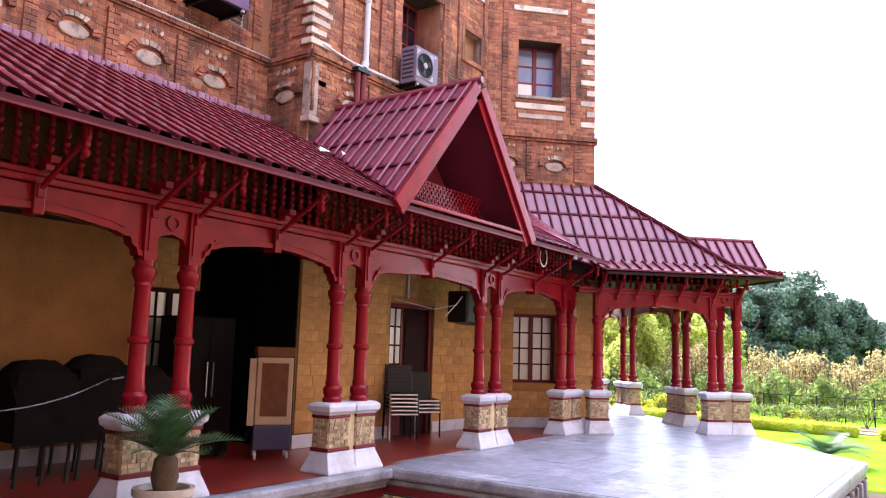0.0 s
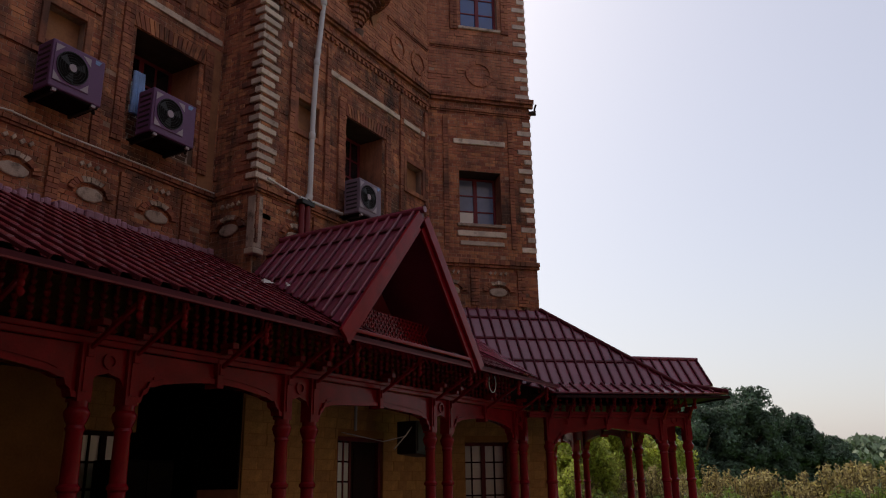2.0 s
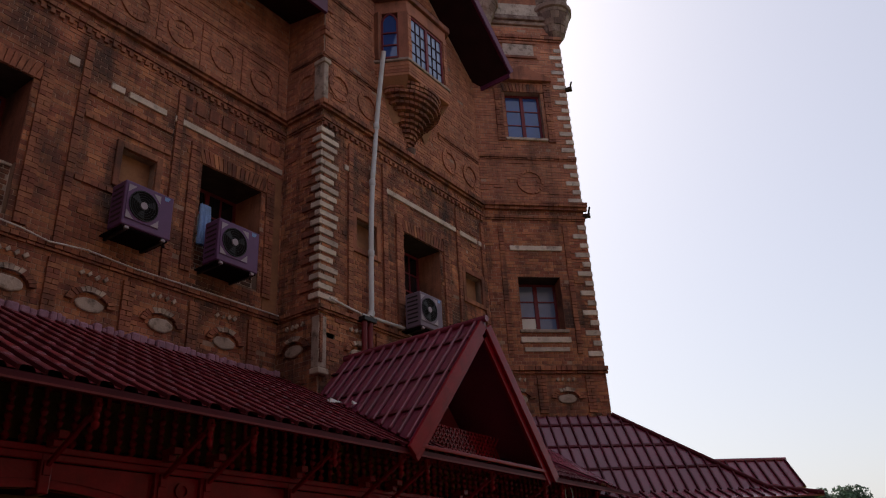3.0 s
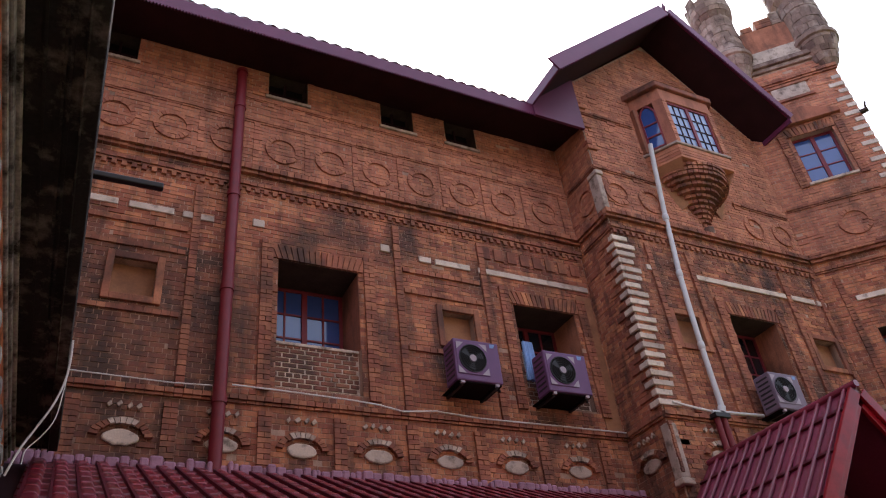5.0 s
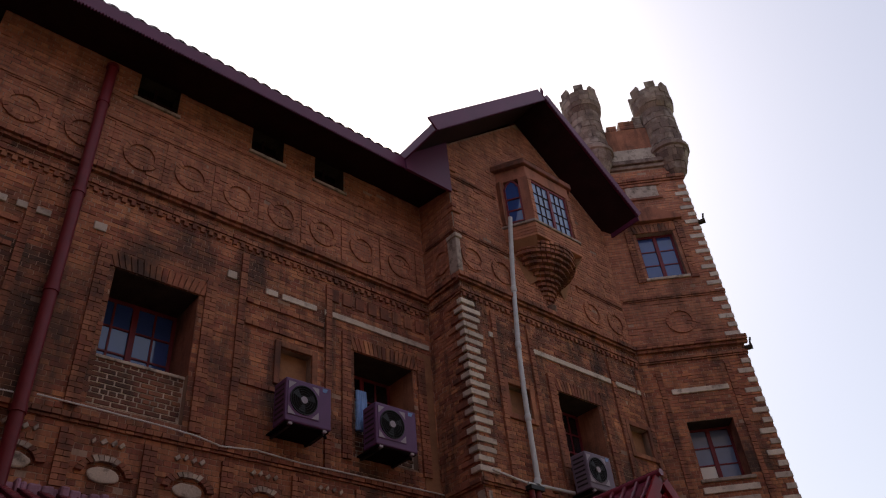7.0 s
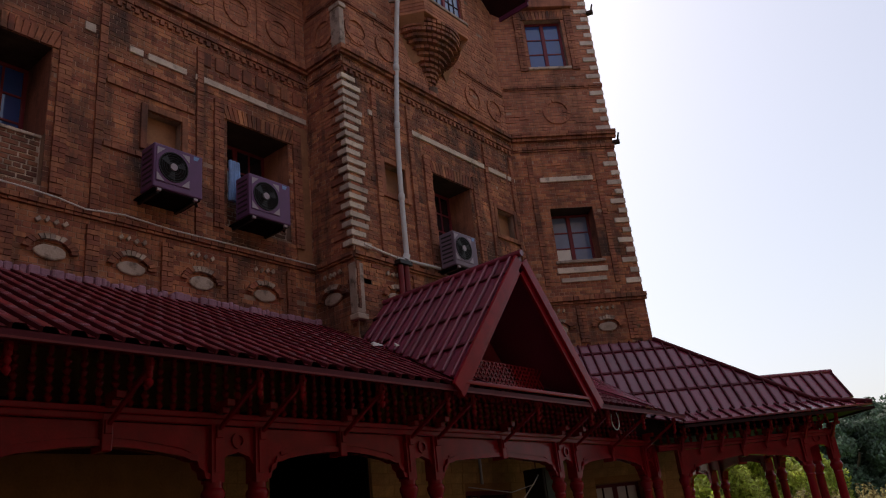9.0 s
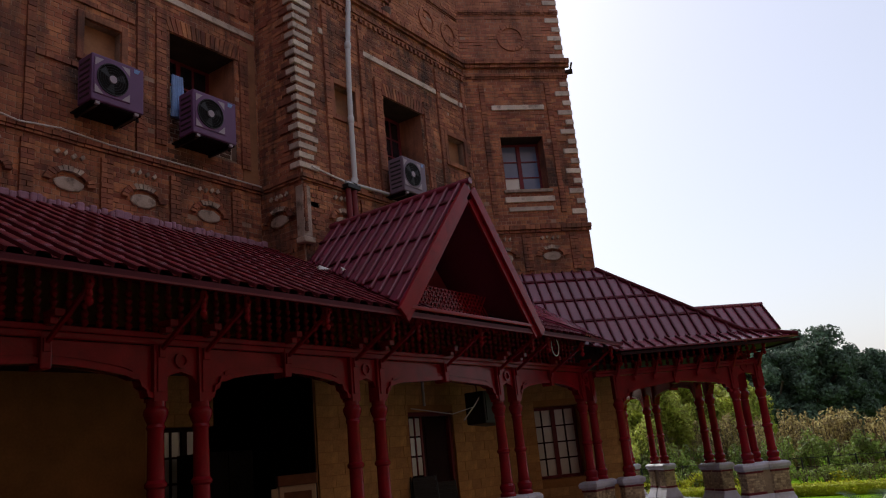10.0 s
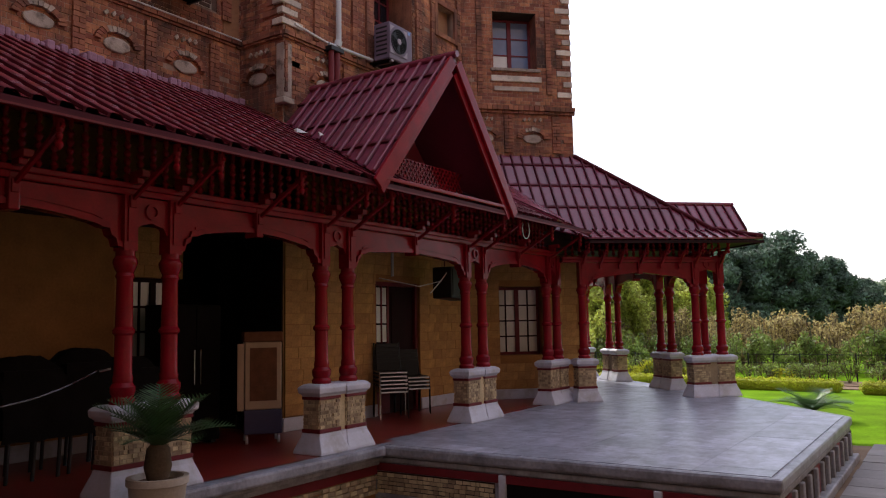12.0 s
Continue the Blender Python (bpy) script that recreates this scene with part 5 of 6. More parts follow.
part("corbel_core", Geo().lathe([(max(0.03, 0.78 * r - 0.06), z) for r, z in CORBEL[::-1]], 0, 0.06, 24), SOOT, oriel, smooth=40)
z = 10.16
while z < 11.42:
    ra = corbel_r(z + 0.04)
    n = max(5, round(math.pi * ra / 0.115))
    g = Geo()
    for k in range(n):
        a0 = math.pi * (k + 0.05 + 0.5 * (round(z * 100) % 2)) / n + math.pi
        a1 = a0 + math.pi * 0.84 / n
        o = rng.uniform(-0.012, 0.012)
        pts = [(rr * math.cos(aa), 0.06 + 0.80 * rr * math.sin(aa), zz) for zz in (z, z + 0.072) for rr, aa in ((ra + o, a0), (ra + o, a1), (ra * 0.7 - 0.05, a1), (ra * 0.7 - 0.05, a0))]
        g.add(pts, [(0, 1, 2, 3), (7, 6, 5, 4), (0, 4, 5, 1), (1, 5, 6, 2), (2, 6, 7, 3), (3, 7, 4, 0)])
    part("corbel_course", g, BRICK_TRIM, oriel, kind="stuff")
    z += 0.092
for sgn in (-1, 1):
    wedge = [(sgn * 1.06, 0.02, 11.45), (sgn * 0.70, -0.58, 11.45), (sgn * 0.30, -0.10, 10.75), (sgn * 0.62, 0.02, 10.5), (sgn * 0.3, 0.02, 11.45)]
    part("splay", Geo().add(wedge, [(0, 1, 2, 3), (0, 4, 1), (4, 2, 1), (0, 3, 4), (3, 2, 4)]), PLASTER, oriel, "smooth plastered splay under the oriel")
part("pendant", Geo().lathe([(0.02, 9.93), (0.06, 9.98), (0.04, 10.04), (0.10, 10.10), (0.11, 10.2)], 0, -0.03, 10), SOOT, oriel, smooth=40)
for x in (-0.70, 0.58):
    part("jamb", coursed(x, x + 0.12, -0.61, -0.48, 11.86, 13.10), BRICK_UPPER, oriel, kind="stuff")
for x in (-1.08, 0.98):
    part("jamb", Geo().box(x, x + 0.10, -0.12, 0.03, 11.86, 13.10), BRICK_TRIM, oriel, bevel=0.01)
fr = part("window_frame", Geo().box(-0.58, -0.53, -0.57, -0.50, 11.86, 13.10).box(0.53, 0.58, -0.57, -0.50, 11.86, 13.10).box(-0.53, 0.53, -0.57, -0.50, 13.04, 13.10).box(-0.04, 0.04, -0.58, -0.50, 11.86, 13.04), RED_FLAT, oriel, bevel=0.006)
g = Geo()
for s in (-0.53, 0.04):
    for i in (1, 2):
        g.box(s + i * 0.163 - 0.012, s + i * 0.163 + 0.012, -0.56, -0.53, 11.86, 13.04)
    for j in range(1, 4):
        g.box(s, s + 0.49, -0.559, -0.531, 11.86 + j * 0.295 - 0.012, 11.86 + j * 0.295 + 0.012)
    for i in range(3):
        for j in range(4):
            part("pane", Geo().box(s + i * 0.163, s + (i + 1) * 0.163, -0.545, -0.541, 11.86 + j * 0.295, 11.86 + (j + 1) * 0.295), GLASS_MID, fr)
part("muntin", g, SOFFIT, fr)
for sgn in (-1, 1):
    pa, pb = Vector((sgn * 1.08, 0.0)), Vector((sgn * 0.70, -0.60))
    m2 = face(pa.x, pa.y, -1, -0.633) if sgn < 0 else face(pb.x, pb.y, 1, -0.633)
    wn_ = [(0.18, 11.9), (0.50, 11.9), (0.50, 12.85), (0.44, 12.98), (0.34, 13.06), (0.24, 12.98), (0.18, 12.85)]
    part("side_pane", Geo().slab(wn_, 0.0, 0.02), GLASS, oriel, "blue arched side pane", m=m2)
    fg = Geo()
    for i in range(len(wn_)):
        p, q = wn_[i], wn_[(i + 1) % len(wn_)]
        fg.bar((p[0], -0.02, p[1]), (q[0], -0.02, q[1]), 0.04, 0.04, (0, 1, 0))
    fg.box(0.18, 0.50, -0.025, 0.0, 12.2, 12.23).box(0.18, 0.50, -0.025, 0.0, 12.52, 12.55)
    part("side_frame", fg, RED_FLAT, oriel, m=m2)
    part("side_wall", Geo().box(0.0, 0.17, -0.01, 0.12, 11.86, 13.10).box(0.51, 0.71, -0.01, 0.12, 11.86, 13.10), BRICK_UPPER, oriel, m=m2)

# porch wall: stained mouldings and carved blocks
Wg = wall_wing
for z, h, o, mt in ((4.40, 0.05, 0.085, PORCH_STONE), (4.30, 0.07, 0.05, SOOT), (4.18, 0.05, 0.085, PORCH_STONE), (4.02, 0.06, 0.06, PORCH_STONE), (3.78, 0.05, 0.05, PORCH_STONE), (3.30, 0.09, 0.12, SOOT), (3.05, 0.06, 0.07, PORCH_STONE), (2.6, 0.08, 0.1, SOOT)):
    part("moulding", Geo().box(-2.9, 8.9, -o, 0.0, z, z + h).box(-2.9, 8.9, -o * 0.6, 0.0, z - 0.04, z), mt, Wg, "stained stone moulding", bevel=0.012)
part("brick_band", Geo().box(-2.9, 8.9, -0.022, 0.0, 4.60, 4.858), PORCH_BRICK, Wg, "peeling orange washed band")
part("brick_band", Geo().box(-2.9, 8.9, -0.02, 0.0, 3.42, 3.74), PORCH_BRICK, Wg)
u = -2.8
while u < 8.6:
    w = rng.uniform(0.20, 0.42)
    pts = [(u + w / 2 + w / 2 * math.cos(a), 4.53 + rng.uniform(0.055, 0.085) * math.sin(a)) for a in [2 * math.pi * k / 12 for k in range(12)]]
    part("carved_block", Geo().slab(pts, -0.075, 0.0), PORCH_STONE, Wg, bevel=0.03)
    part("carved_block", Geo().box(u + 0.1, u + 0.1 + w * 0.7, -0.05, 0.0, 3.86, 3.99), PORCH_STONE if rng.random() < 0.6 else PORCH_BRICK, Wg, bevel=0.03)
    u += w + rng.uniform(0.05, 0.3)

# ---- pipes, air conditioners, cables ----
dp = thing("drainpipe", "thick red drainpipe down the brick wall", "pipe", m=F_MAIN)
part("pipe", Geo().tube([(1.79, -0.12, 5.0), (1.79, -0.12, 12.08)], 0.085, 14), RED_FLAT, dp, smooth=40)
for z in (5.9, 7.6, 9.3, 11.2):
    part("collar", Geo().lathe([(0.10, z), (0.10, z + 0.09)], 1.79, -0.12, 14), RED_FLAT, dp, smooth=40)
part("cap", Geo().lathe([(0.10, 12.05), (0.10, 12.12), (0.04, 12.15)], 1.79, -0.12, 14), RED_FLAT, dp, smooth=40)
wp = thing("waste_pipe", "long slanting pale grey pipe from the oriel", "pipe", m=F_BAY)
part("pipe", Geo().tube(bent([(9.68, -0.35, 11.84), (9.72, -0.23, 11.28), (9.71, -0.12, 10.36), (9.64, -0.10, 9.48), (9.57, -0.10, 8.77), (9.52, -0.10, 7.64), (9.51, -0.10, 6.17)]), 0.047, 12), GREYPIPE, wp, smooth=40)
for x, z in ((9.57, 8.78), (9.515, 7.3), (9.69, 10.1)):
    part("collar", Geo().lathe([(0.047, z - 0.02), (0.06, z), (0.06, z + 0.10), (0.047, z + 0.12)], x, -0.10 if z < 9 else -0.115, 12), GREYPIPE, wp, smooth=40)
part("foot", Geo().tube([(9.47, -0.10, 6.13), (9.51, -0.10, 6.24)], 0.065, 12).tube([(9.26, -0.10, 6.13), (10.4, -0.10, 6.17)], 0.03, 10), GREYPIPE, wp, "pale elbow and crossing pipe", smooth=40)
rp = thing("drainpipe", "short dark red drainpipes above the gable roof", "pipe", m=F_BAY)
part("pipe", Geo().tube([(9.30, -0.12, 4.7), (9.30, -0.12, 6.07)], 0.05, 12).tube([(9.44, -0.12, 4.7), (9.44, -0.12, 6.05)], 0.055, 12), RED_FLAT, rp, smooth=40)
part("head", Geo().box(9.22, 9.54, -0.20, -0.02, 6.01, 6.09), BLACK, rp, bevel=0.01)


def air_conditioner(m, u, z, w, h, label, d=0.34, out=0.55, paint=ACPAINT):
    """Outdoor unit with its face at -out, on a bracket."""
    t = thing("air_conditioner", label, "air conditioner", "outdoor units on the facade", m=m)
    y0 = -out
    part("casing", Geo().box(u, u + w, y0, y0 + d, z, z + h), paint, t, bevel=0.02)
    cx, cz, r = u + w * 0.38, z + h * 0.53, h * 0.335
    sq = r + 0.035
    part("grille_panel", Geo().box(cx - sq, cx + sq, y0 - 0.012, y0 - 0.001, cz - sq, cz + sq), paint, t, bevel=0.004)
    for sx in (-1, 1):
        for sz in (-1, 1):
            tri = [(cx + sx * (sq - 0.01), cz + sz * (sq - 0.01)), (cx + sx * (sq - 0.13), cz + sz * (sq - 0.01)), (cx + sx * (sq - 0.01), cz + sz * (sq - 0.13))]
            part("corner_plate", Geo().slab(tri if sx * sz > 0 else tri[::-1], y0 - 0.016, y0 - 0.011), ACTRIM, t)
    part("fan_well", Geo().ring(cx, cz, 0.0, r, y0 - 0.015, y0 - 0.010, n=28), DARK, t)
    part("grille_ring", Geo().ring(cx, cz, r * 0.95, r, y0 - 0.028, y0 - 0.010, n=28), BLACK, t)
    g = Geo()
    for k in range(2, 6):
        g.ring(cx, cz, r * k / 6.2, r * k / 6.2 + 0.004, y0 - 0.027, y0 - 0.022, n=24)
    part("guard", g, BLACK, t, kind="stuff")
    for k in range(3):
        a = 2 * math.pi * k / 3 + 0.4
        bl = [(cx + r * f * math.cos(a + o), cz + r * f * math.sin(a + o)) for f, o in ((0.15, 0), (0.85, -0.35), (0.9, 0.25), (0.3, 0.4))]
        part("blade", Geo().slab(bl, y0 - 0.019, y0 - 0.0155), BLACK, t)
    part("hub", Geo().ring(cx, cz, 0.0, r * 0.24, y0 - 0.034, y0 - 0.012, n=16), ACTRIM, t)
    part("badge", Geo().slab([(u + w * 0.80, z + h * 0.86), (u + w * 0.88, z + h * 0.86), (u + w * 0.92, z + h * 0.95), (u + w * 0.80, z + h * 0.95)], y0 - 0.004, y0 - 0.001), BLUE, t, "small pale blue maker's badge")
    for k in range(7):
        part("side_slot", Geo().box(u - 0.004, u, y0 + 0.05, y0 + d - 0.05, z + 0.08 + k * h * 0.12, z + 0.11 + k * h * 0.12), BLACK, t)
    for e in (u + 0.1, u + w - 0.1):
        part("bracket", Geo().box(e - 0.02, e + 0.02, y0 + 0.06, -0.0, z - 0.06, z - 0.022), BLACK, t)
        part("foot", Geo().box(e - 0.03, e + 0.03, y0 + 0.01, y0 + 0.05, z - 0.04, z - 0.001), ACTRIM, t)
    # added plate, black to paint the shade below the unit
    part("shelf", Geo().box(u + 0.02, u + w - 0.02, y0 + 0.03, -0.0, z - 0.022, z - 0.002), DARK, t, "black plate, the shade under the unit in its colour")
    part("hose", Geo().tube([(u + w, y0 + 0.2, z + 0.1), (u + w + 0.1, y0 + 0.3, z + 0.04), (u + w + 0.16, -0.06, z + 0.18), (u + w + 0.17, -0.02, z + 0.5)], 0.022, 8), BLACK, t)
    return t


air_conditioner(F_MAIN, 5.03, 6.44, 0.77, 0.68, "mauve outdoor air conditioner on the brick wall")
air_conditioner(F_MAIN, 6.61, 6.44, 0.80, 0.70, "mauve outdoor air conditioner before a window")
air_conditioner(F_BAY, 10.37, 6.13, 0.68, 0.66, "grey outdoor air conditioner above the gable roof", out=0.5, paint=ACGREY)
# unidentified blue bundle, modelled as a hanging plastic sheet
bl = thing("hanging_blue_sheet", "crumpled blue plastic sheet hanging at the window", "sheet", m=F_MAIN)
g = Geo()
for k in range(5):
    g.tube([(6.62 + k * 0.04, -0.05 - 0.02 * (k % 2), 6.85), (6.625 + k * 0.04, -0.06 + 0.02 * (k % 2), 7.2), (6.63 + k * 0.035, -0.05, 7.55)], 0.032, 8)
part("fold", g, BLUE, bl, smooth=60)
cb = thing("wall_cable", "white cables sagging along the brick wall", "cable", m=F_MAIN)
pts = [(-1.1, 6.02), (-0.5, 6.12), (0.3, 6.10), (1.2, 6.08), (1.7, 6.10)]
part("wire", Geo().tube([(x, -0.09, z + 0.06) for x, z in pts], 0.009, 6), CABLE, cb)
pts = [(1.95, 6.20), (2.6, 6.19), (3.6, 6.16), (4.0, 6.13), (4.35, 6.07), (4.9, 6.13)]
part("wire", Geo().tube([(x, -0.09, z) for x, z in pts], 0.012, 6), CABLE, cb)
part("wire", Geo().tube([(4.9, -0.08, 6.13), (5.6, -0.08, 6.09), (7.0, -0.08, 6.10), (8.3, -0.08, 6.10)], 0.012, 6), CABLE, cb)
cb2 = thing("wall_cable", "short white cable on the bay wall", "cable", m=F_BAY)
part("wire", Geo().tube([(8.5, -0.09, 6.22), (9.0, -0.08, 6.17), (9.35, -0.08, 6.14)], 0.02, 6), CABLE, cb2)
CABLE_A = [(-0.0, 6.2, 4.89), (0.01, 6.2, 4.71), (-0.0, 6.2, 4.52), (-0.05, 6.2, 4.31), (-0.14, 6.2, 4.1), (-0.21, 6.2, 3.94), (-0.27, 6.2, 3.74)]
CABLE_B = [(0.0, 6.25, 4.89), (0.01, 6.25, 4.66), (0.0, 6.25, 4.38), (-0.02, 6.25, 4.21), (-0.09, 6.25, 4.07), (-0.17, 6.25, 3.96), (-0.18, 6.25, 3.85)]
cb3 = thing("hanging_cable", "loose white cables drooping from the porch eaves", "cable")
part("wire", Geo().tube(bent(CABLE_A), 0.009, 6), CABLE, cb3)
part("wire", Geo().tube(bent(CABLE_B), 0.005, 6), CABLE, cb3)
rod = thing("gutter_spout", "black iron spout sticking out from the porch eaves", "spout")
part("rod", Geo().bar((-0.62, 4.5, 5.22), (0.38, 4.5, 5.23), 0.05, 0.05), BLACK, rod, bevel=0.01)
scrap = thing("plastic_scrap", "crumpled white plastic lying in the roof valley", "litter")
g = Geo()
g.add([(7.58, 7.36, 4.17), (7.76, 7.32, 4.19), (7.80, 7.45, 4.22), (7.68, 7.52, 4.25), (7.66, 7.43, 4.26)], [(0, 1, 4), (1, 2, 4), (2, 3, 4), (3, 0, 4)])
g.add([(7.82, 7.15, 4.14), (7.93, 7.18, 4.18), (7.91, 7.28, 4.2), (7.86, 7.22, 4.22)], [(0, 1, 3), (1, 2, 3), (2, 0, 3)])
part("sheet", g, CABLE, scrap)

# ---- things on the veranda ----


def stacked_chairs(x, y, n, turn, label):
    t = thing("stacked_chairs", label, "chairs", "chair stacks on the veranda", m=pose(x, y, 0, 0, 0, turn))
    for k in range(n):
        z, o = 0.062 * k, 0.010 * k
        c = part("chair", Geo().box(-0.22, 0.22, -0.22 + o, 0.20 + o, 0.43 + z, 0.47 + z), BLACK, t, bevel=0.015)
        part("backrest", Geo().slab([(-0.21, 0.52 + z), (0.21, 0.52 + z), (0.20, 0.92 + z), (-0.20, 0.92 + z)], 0.21 + o, 0.24 + o), BLACK, c, bevel=0.012)
        for s in (-1, 1):
            part("leg", Geo().tube([(s * 0.235, -0.23 + o, 0.01 + z * 0.15), (s * 0.235, -0.22 + o, 0.46 + z), (s * 0.235, 0.20 + o, 0.47 + z)], 0.010, 6), STEEL if s < 0 else BLACK, c)
            part("upright", Geo().tube([(s * 0.235, 0.20 + o, 0.47 + z), (s * 0.215, 0.25 + o, 0.93 + z)], 0.014, 6), BLACK, c)
            part("leg", Geo().tube([(s * 0.235, 0.24 + o, 0.01 + z * 0.15), (s * 0.235, 0.18 + o, 0.46 + z)], 0.012, 6), BLACK, c)
        part("seat_rim", Geo().box(-0.225, 0.225, -0.245 + o, -0.222 + o, 0.435 + z, 0.457 + z), CABLE, c)
    return t


stacked_chairs(10.40, 7.95, 6, -38, "stack of black chairs with pale metal frames")
stacked_chairs(11.10, 8.02, 4, -30, "lower stack of black chairs beside the door")

cl = thing("air_cooler", "beige and navy air cooler with brown side pad on castors", "air cooler", m=pose(7.52, 7.95, 0, 0, 0, -38) @ Matrix.Diagonal((0.8, 0.8, 0.97, 1)))
part("tank", Geo().box(-0.31, 0.31, -0.28, 0.28, 0.13, 0.46), NAVY, cl, "dark navy water tank", bevel=0.02)
part("body", Geo().box(-0.30, 0.30, -0.27, 0.27, 0.46, 1.38), BEIGE, cl, bevel=0.02)
part("pad", Geo().box(-0.22, 0.22, -0.282, -0.268, 0.58, 1.30), PAD, cl, "brown wood-wool pad")
part("top", Geo().box(-0.32, 0.32, -0.29, 0.29, 1.38, 1.52), PAD, cl, "brown top rim", bevel=0.02)
part("side_flap", Geo().box(-0.42, -0.31, -0.26, -0.23, 0.45, 1.36), BEIGE, cl, "pale folded side panel", bevel=0.01)
g = Geo()
for k in range(12):
    g.box(-0.22, 0.22, -0.288, -0.281, 0.60 + k * 0.058, 0.612 + k * 0.058)
part("louvre", g, PAD, cl)
for a_ in (-0.26, 0.26):
    for b_ in (-0.22, 0.22):
        part("castor", Geo().tube([(a_ - 0.02, b_, 0.05), (a_ + 0.02, b_, 0.05)], 0.05, 10).box(a_ - 0.012, a_ + 0.012, b_ - 0.012, b_ + 0.012, 0.08, 0.135), GREYPIPE, cl)

def covered_pile(x, y, w, d, h, seed):
    """Chairs under a dark cover: a draped box with legs below it."""
    t = thing("covered_chairs", "stacked chairs under a black cover by the wall", "chairs", "covered chairs", m=pose(x, y, 0))
    r = random.Random(seed)
    g = Geo()
    nx, nz = 10, 8
    for sgn in (-1, 1):
        pts = [(-w / 2 + w * i / nx + 0.02 * r.uniform(-1, 1), sgn * (d / 2 * (1 - 0.75 * (j / nz) ** 4)) + 0.03 * r.uniform(-1, 1), 0.42 + (h - 0.42) * (j / nz) * (1 - 0.16 * (abs(i / nx - 0.5) * 2) ** 3) - 0.02 * r.random()) for j in range(nz + 1) for i in range(nx + 1)]
        g.add(pts, [(j * (nx + 1) + i, j * (nx + 1) + i + 1, (j + 1) * (nx + 1) + i + 1, (j + 1) * (nx + 1) + i) for j in range(nz) for i in range(nx)])
    g.box(-w / 2 + 0.04, w / 2 - 0.04, -d / 2 * 0.72, d / 2 * 0.72, 0.44, 0.42 + (h - 0.42) * 0.82)
    part("cover", g, DARK, t, smooth=60)
    for i in range(3):
        for b_ in (-d / 2 + 0.08, d / 2 - 0.08):
            part("leg", Geo().tube([(-w / 2 + 0.08 + i * (w - 0.16) / 2, b_, 0), (-w / 2 + 0.1 + i * (w - 0.16) / 2, b_, 0.5)], 0.02, 8), BLACK, t)


covered_pile(4.45, 8.3, 0.70, 0.7, 1.28, 1)
covered_pile(5.15, 8.35, 0.72, 0.7, 1.34, 2)
covered_pile(5.75, 8.4, 0.7, 0.7, 1.22, 3)
ch = thing("barrier_chain", "thin pale chain hung across the veranda", "chain", m=F_COL)
part("links", Geo().tube([(3.3 + 0.12 * k, 0.25, 0.88 + 0.0032 * k * k) for k in range(10)], 0.007, 6), STEEL, ch)
part("hook", Geo().tube([(4.38, 0.2, 1.14), (4.44, 0.12, 1.16)], 0.015, 6), STEEL, ch)
# guessed cabinet, its near-black colour stands in for the corner's deep shade
bc = thing("guessed_cabinet", "guessed black cabinet standing in for the corner's deep shade", "cabinet", m=pose(6.85, 8.75, 0))
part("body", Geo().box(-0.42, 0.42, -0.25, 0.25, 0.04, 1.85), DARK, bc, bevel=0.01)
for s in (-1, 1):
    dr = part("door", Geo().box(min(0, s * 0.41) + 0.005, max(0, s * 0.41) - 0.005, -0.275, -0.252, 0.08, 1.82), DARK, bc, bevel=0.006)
    part("handle", Geo().tube([(s * 0.05, -0.3, 0.8), (s * 0.05, -0.3, 1.25)], 0.012, 6), STEEL, dr)
for a_ in (-0.36, 0.36):
    part("foot", Geo().box(a_ - 0.04, a_ + 0.04, -0.2, 0.2, 0.0, 0.04), BLACK, bc)
sp = thing("loudspeaker", "black loudspeaker box hung below the veranda ceiling", "loudspeaker", m=pose(11.75, 7.6, 0))
part("box", Geo().slab([(-0.3, 2.0), (0.3, 1.96), (0.3, 2.58), (-0.3, 2.55)], -0.2, 0.2), BLACK, sp, bevel=0.02)
part("grille", Geo().slab([(-0.26, 2.05), (0.26, 2.01), (0.26, 2.54), (-0.26, 2.51)], -0.215, -0.201), BLACK, sp)
part("hanger", Geo().tube([(-0.2, 0, 2.55), (-0.2, 0, 2.96)], 0.012, 6).tube([(0.2, 0, 2.56), (0.2, 0, 2.96)], 0.012, 6), STEEL, sp)
part("wire", Geo().tube([(-0.3, 0, 2.3), (-0.7, 0.2, 2.2), (-1.1, 0.5, 2.3), (-1.2, 0.7, 2.35)], 0.008, 6).tube([(-1.1, -0.3, 2.05), (-0.6, -0.2, 2.3), (-0.28, -0.1, 2.45)], 0.01, 6), CABLE, sp)
lp = thing("wall_lamp", "thin white lamp and conduit above the door", "lamp", m=F_BAY)
part("conduit", Geo().tube([(11.0, -0.03, 2.4), (11.0, -0.03, 2.95)], 0.025, 8), GREYPIPE, lp)
wl = thing("eave_wire", "loop of grey wire hanging at the eaves", "wire")
part("loop", Geo().tube([(11.35 + 0.12 * math.cos(a), 5.85, 3.06 + 0.15 * math.sin(a)) for a in [math.pi * (0.8 + 1.5 * k / 14) for k in range(15)]], 0.007, 6), CABLE, wl)

# ---- terrace details ----
edge = part("marble_edge", Geo().prism([(8.0, 1.5), (13.65, 1.5), (17.15, 4.42), (17.0, 4.5), (13.6, 1.62), (8.12, 1.62), (8.12, 6.45), (8.0, 6.45)], -0.14, 0.0), MARBLE_EDGE, patio, "rounded marble edge of the terrace", bevel=0.035)
part("marble_edge", Geo().prism([(8.03, 1.53), (13.64, 1.53), (13.62, 1.6), (8.1, 1.6), (8.1, 6.40), (8.03, 6.40)], -0.22, -0.145), GREYSTONE, patio, bevel=0.02)
F_PS = face(8.05, 6.2, -1, 0)
F_PF = face(8.05, 1.55, 0, -1)
part("red_band", Geo().box(-0.185, 4.6, -0.02, 0.0, -0.32, -0.225), RED_FLAT, patio, m=F_PS)
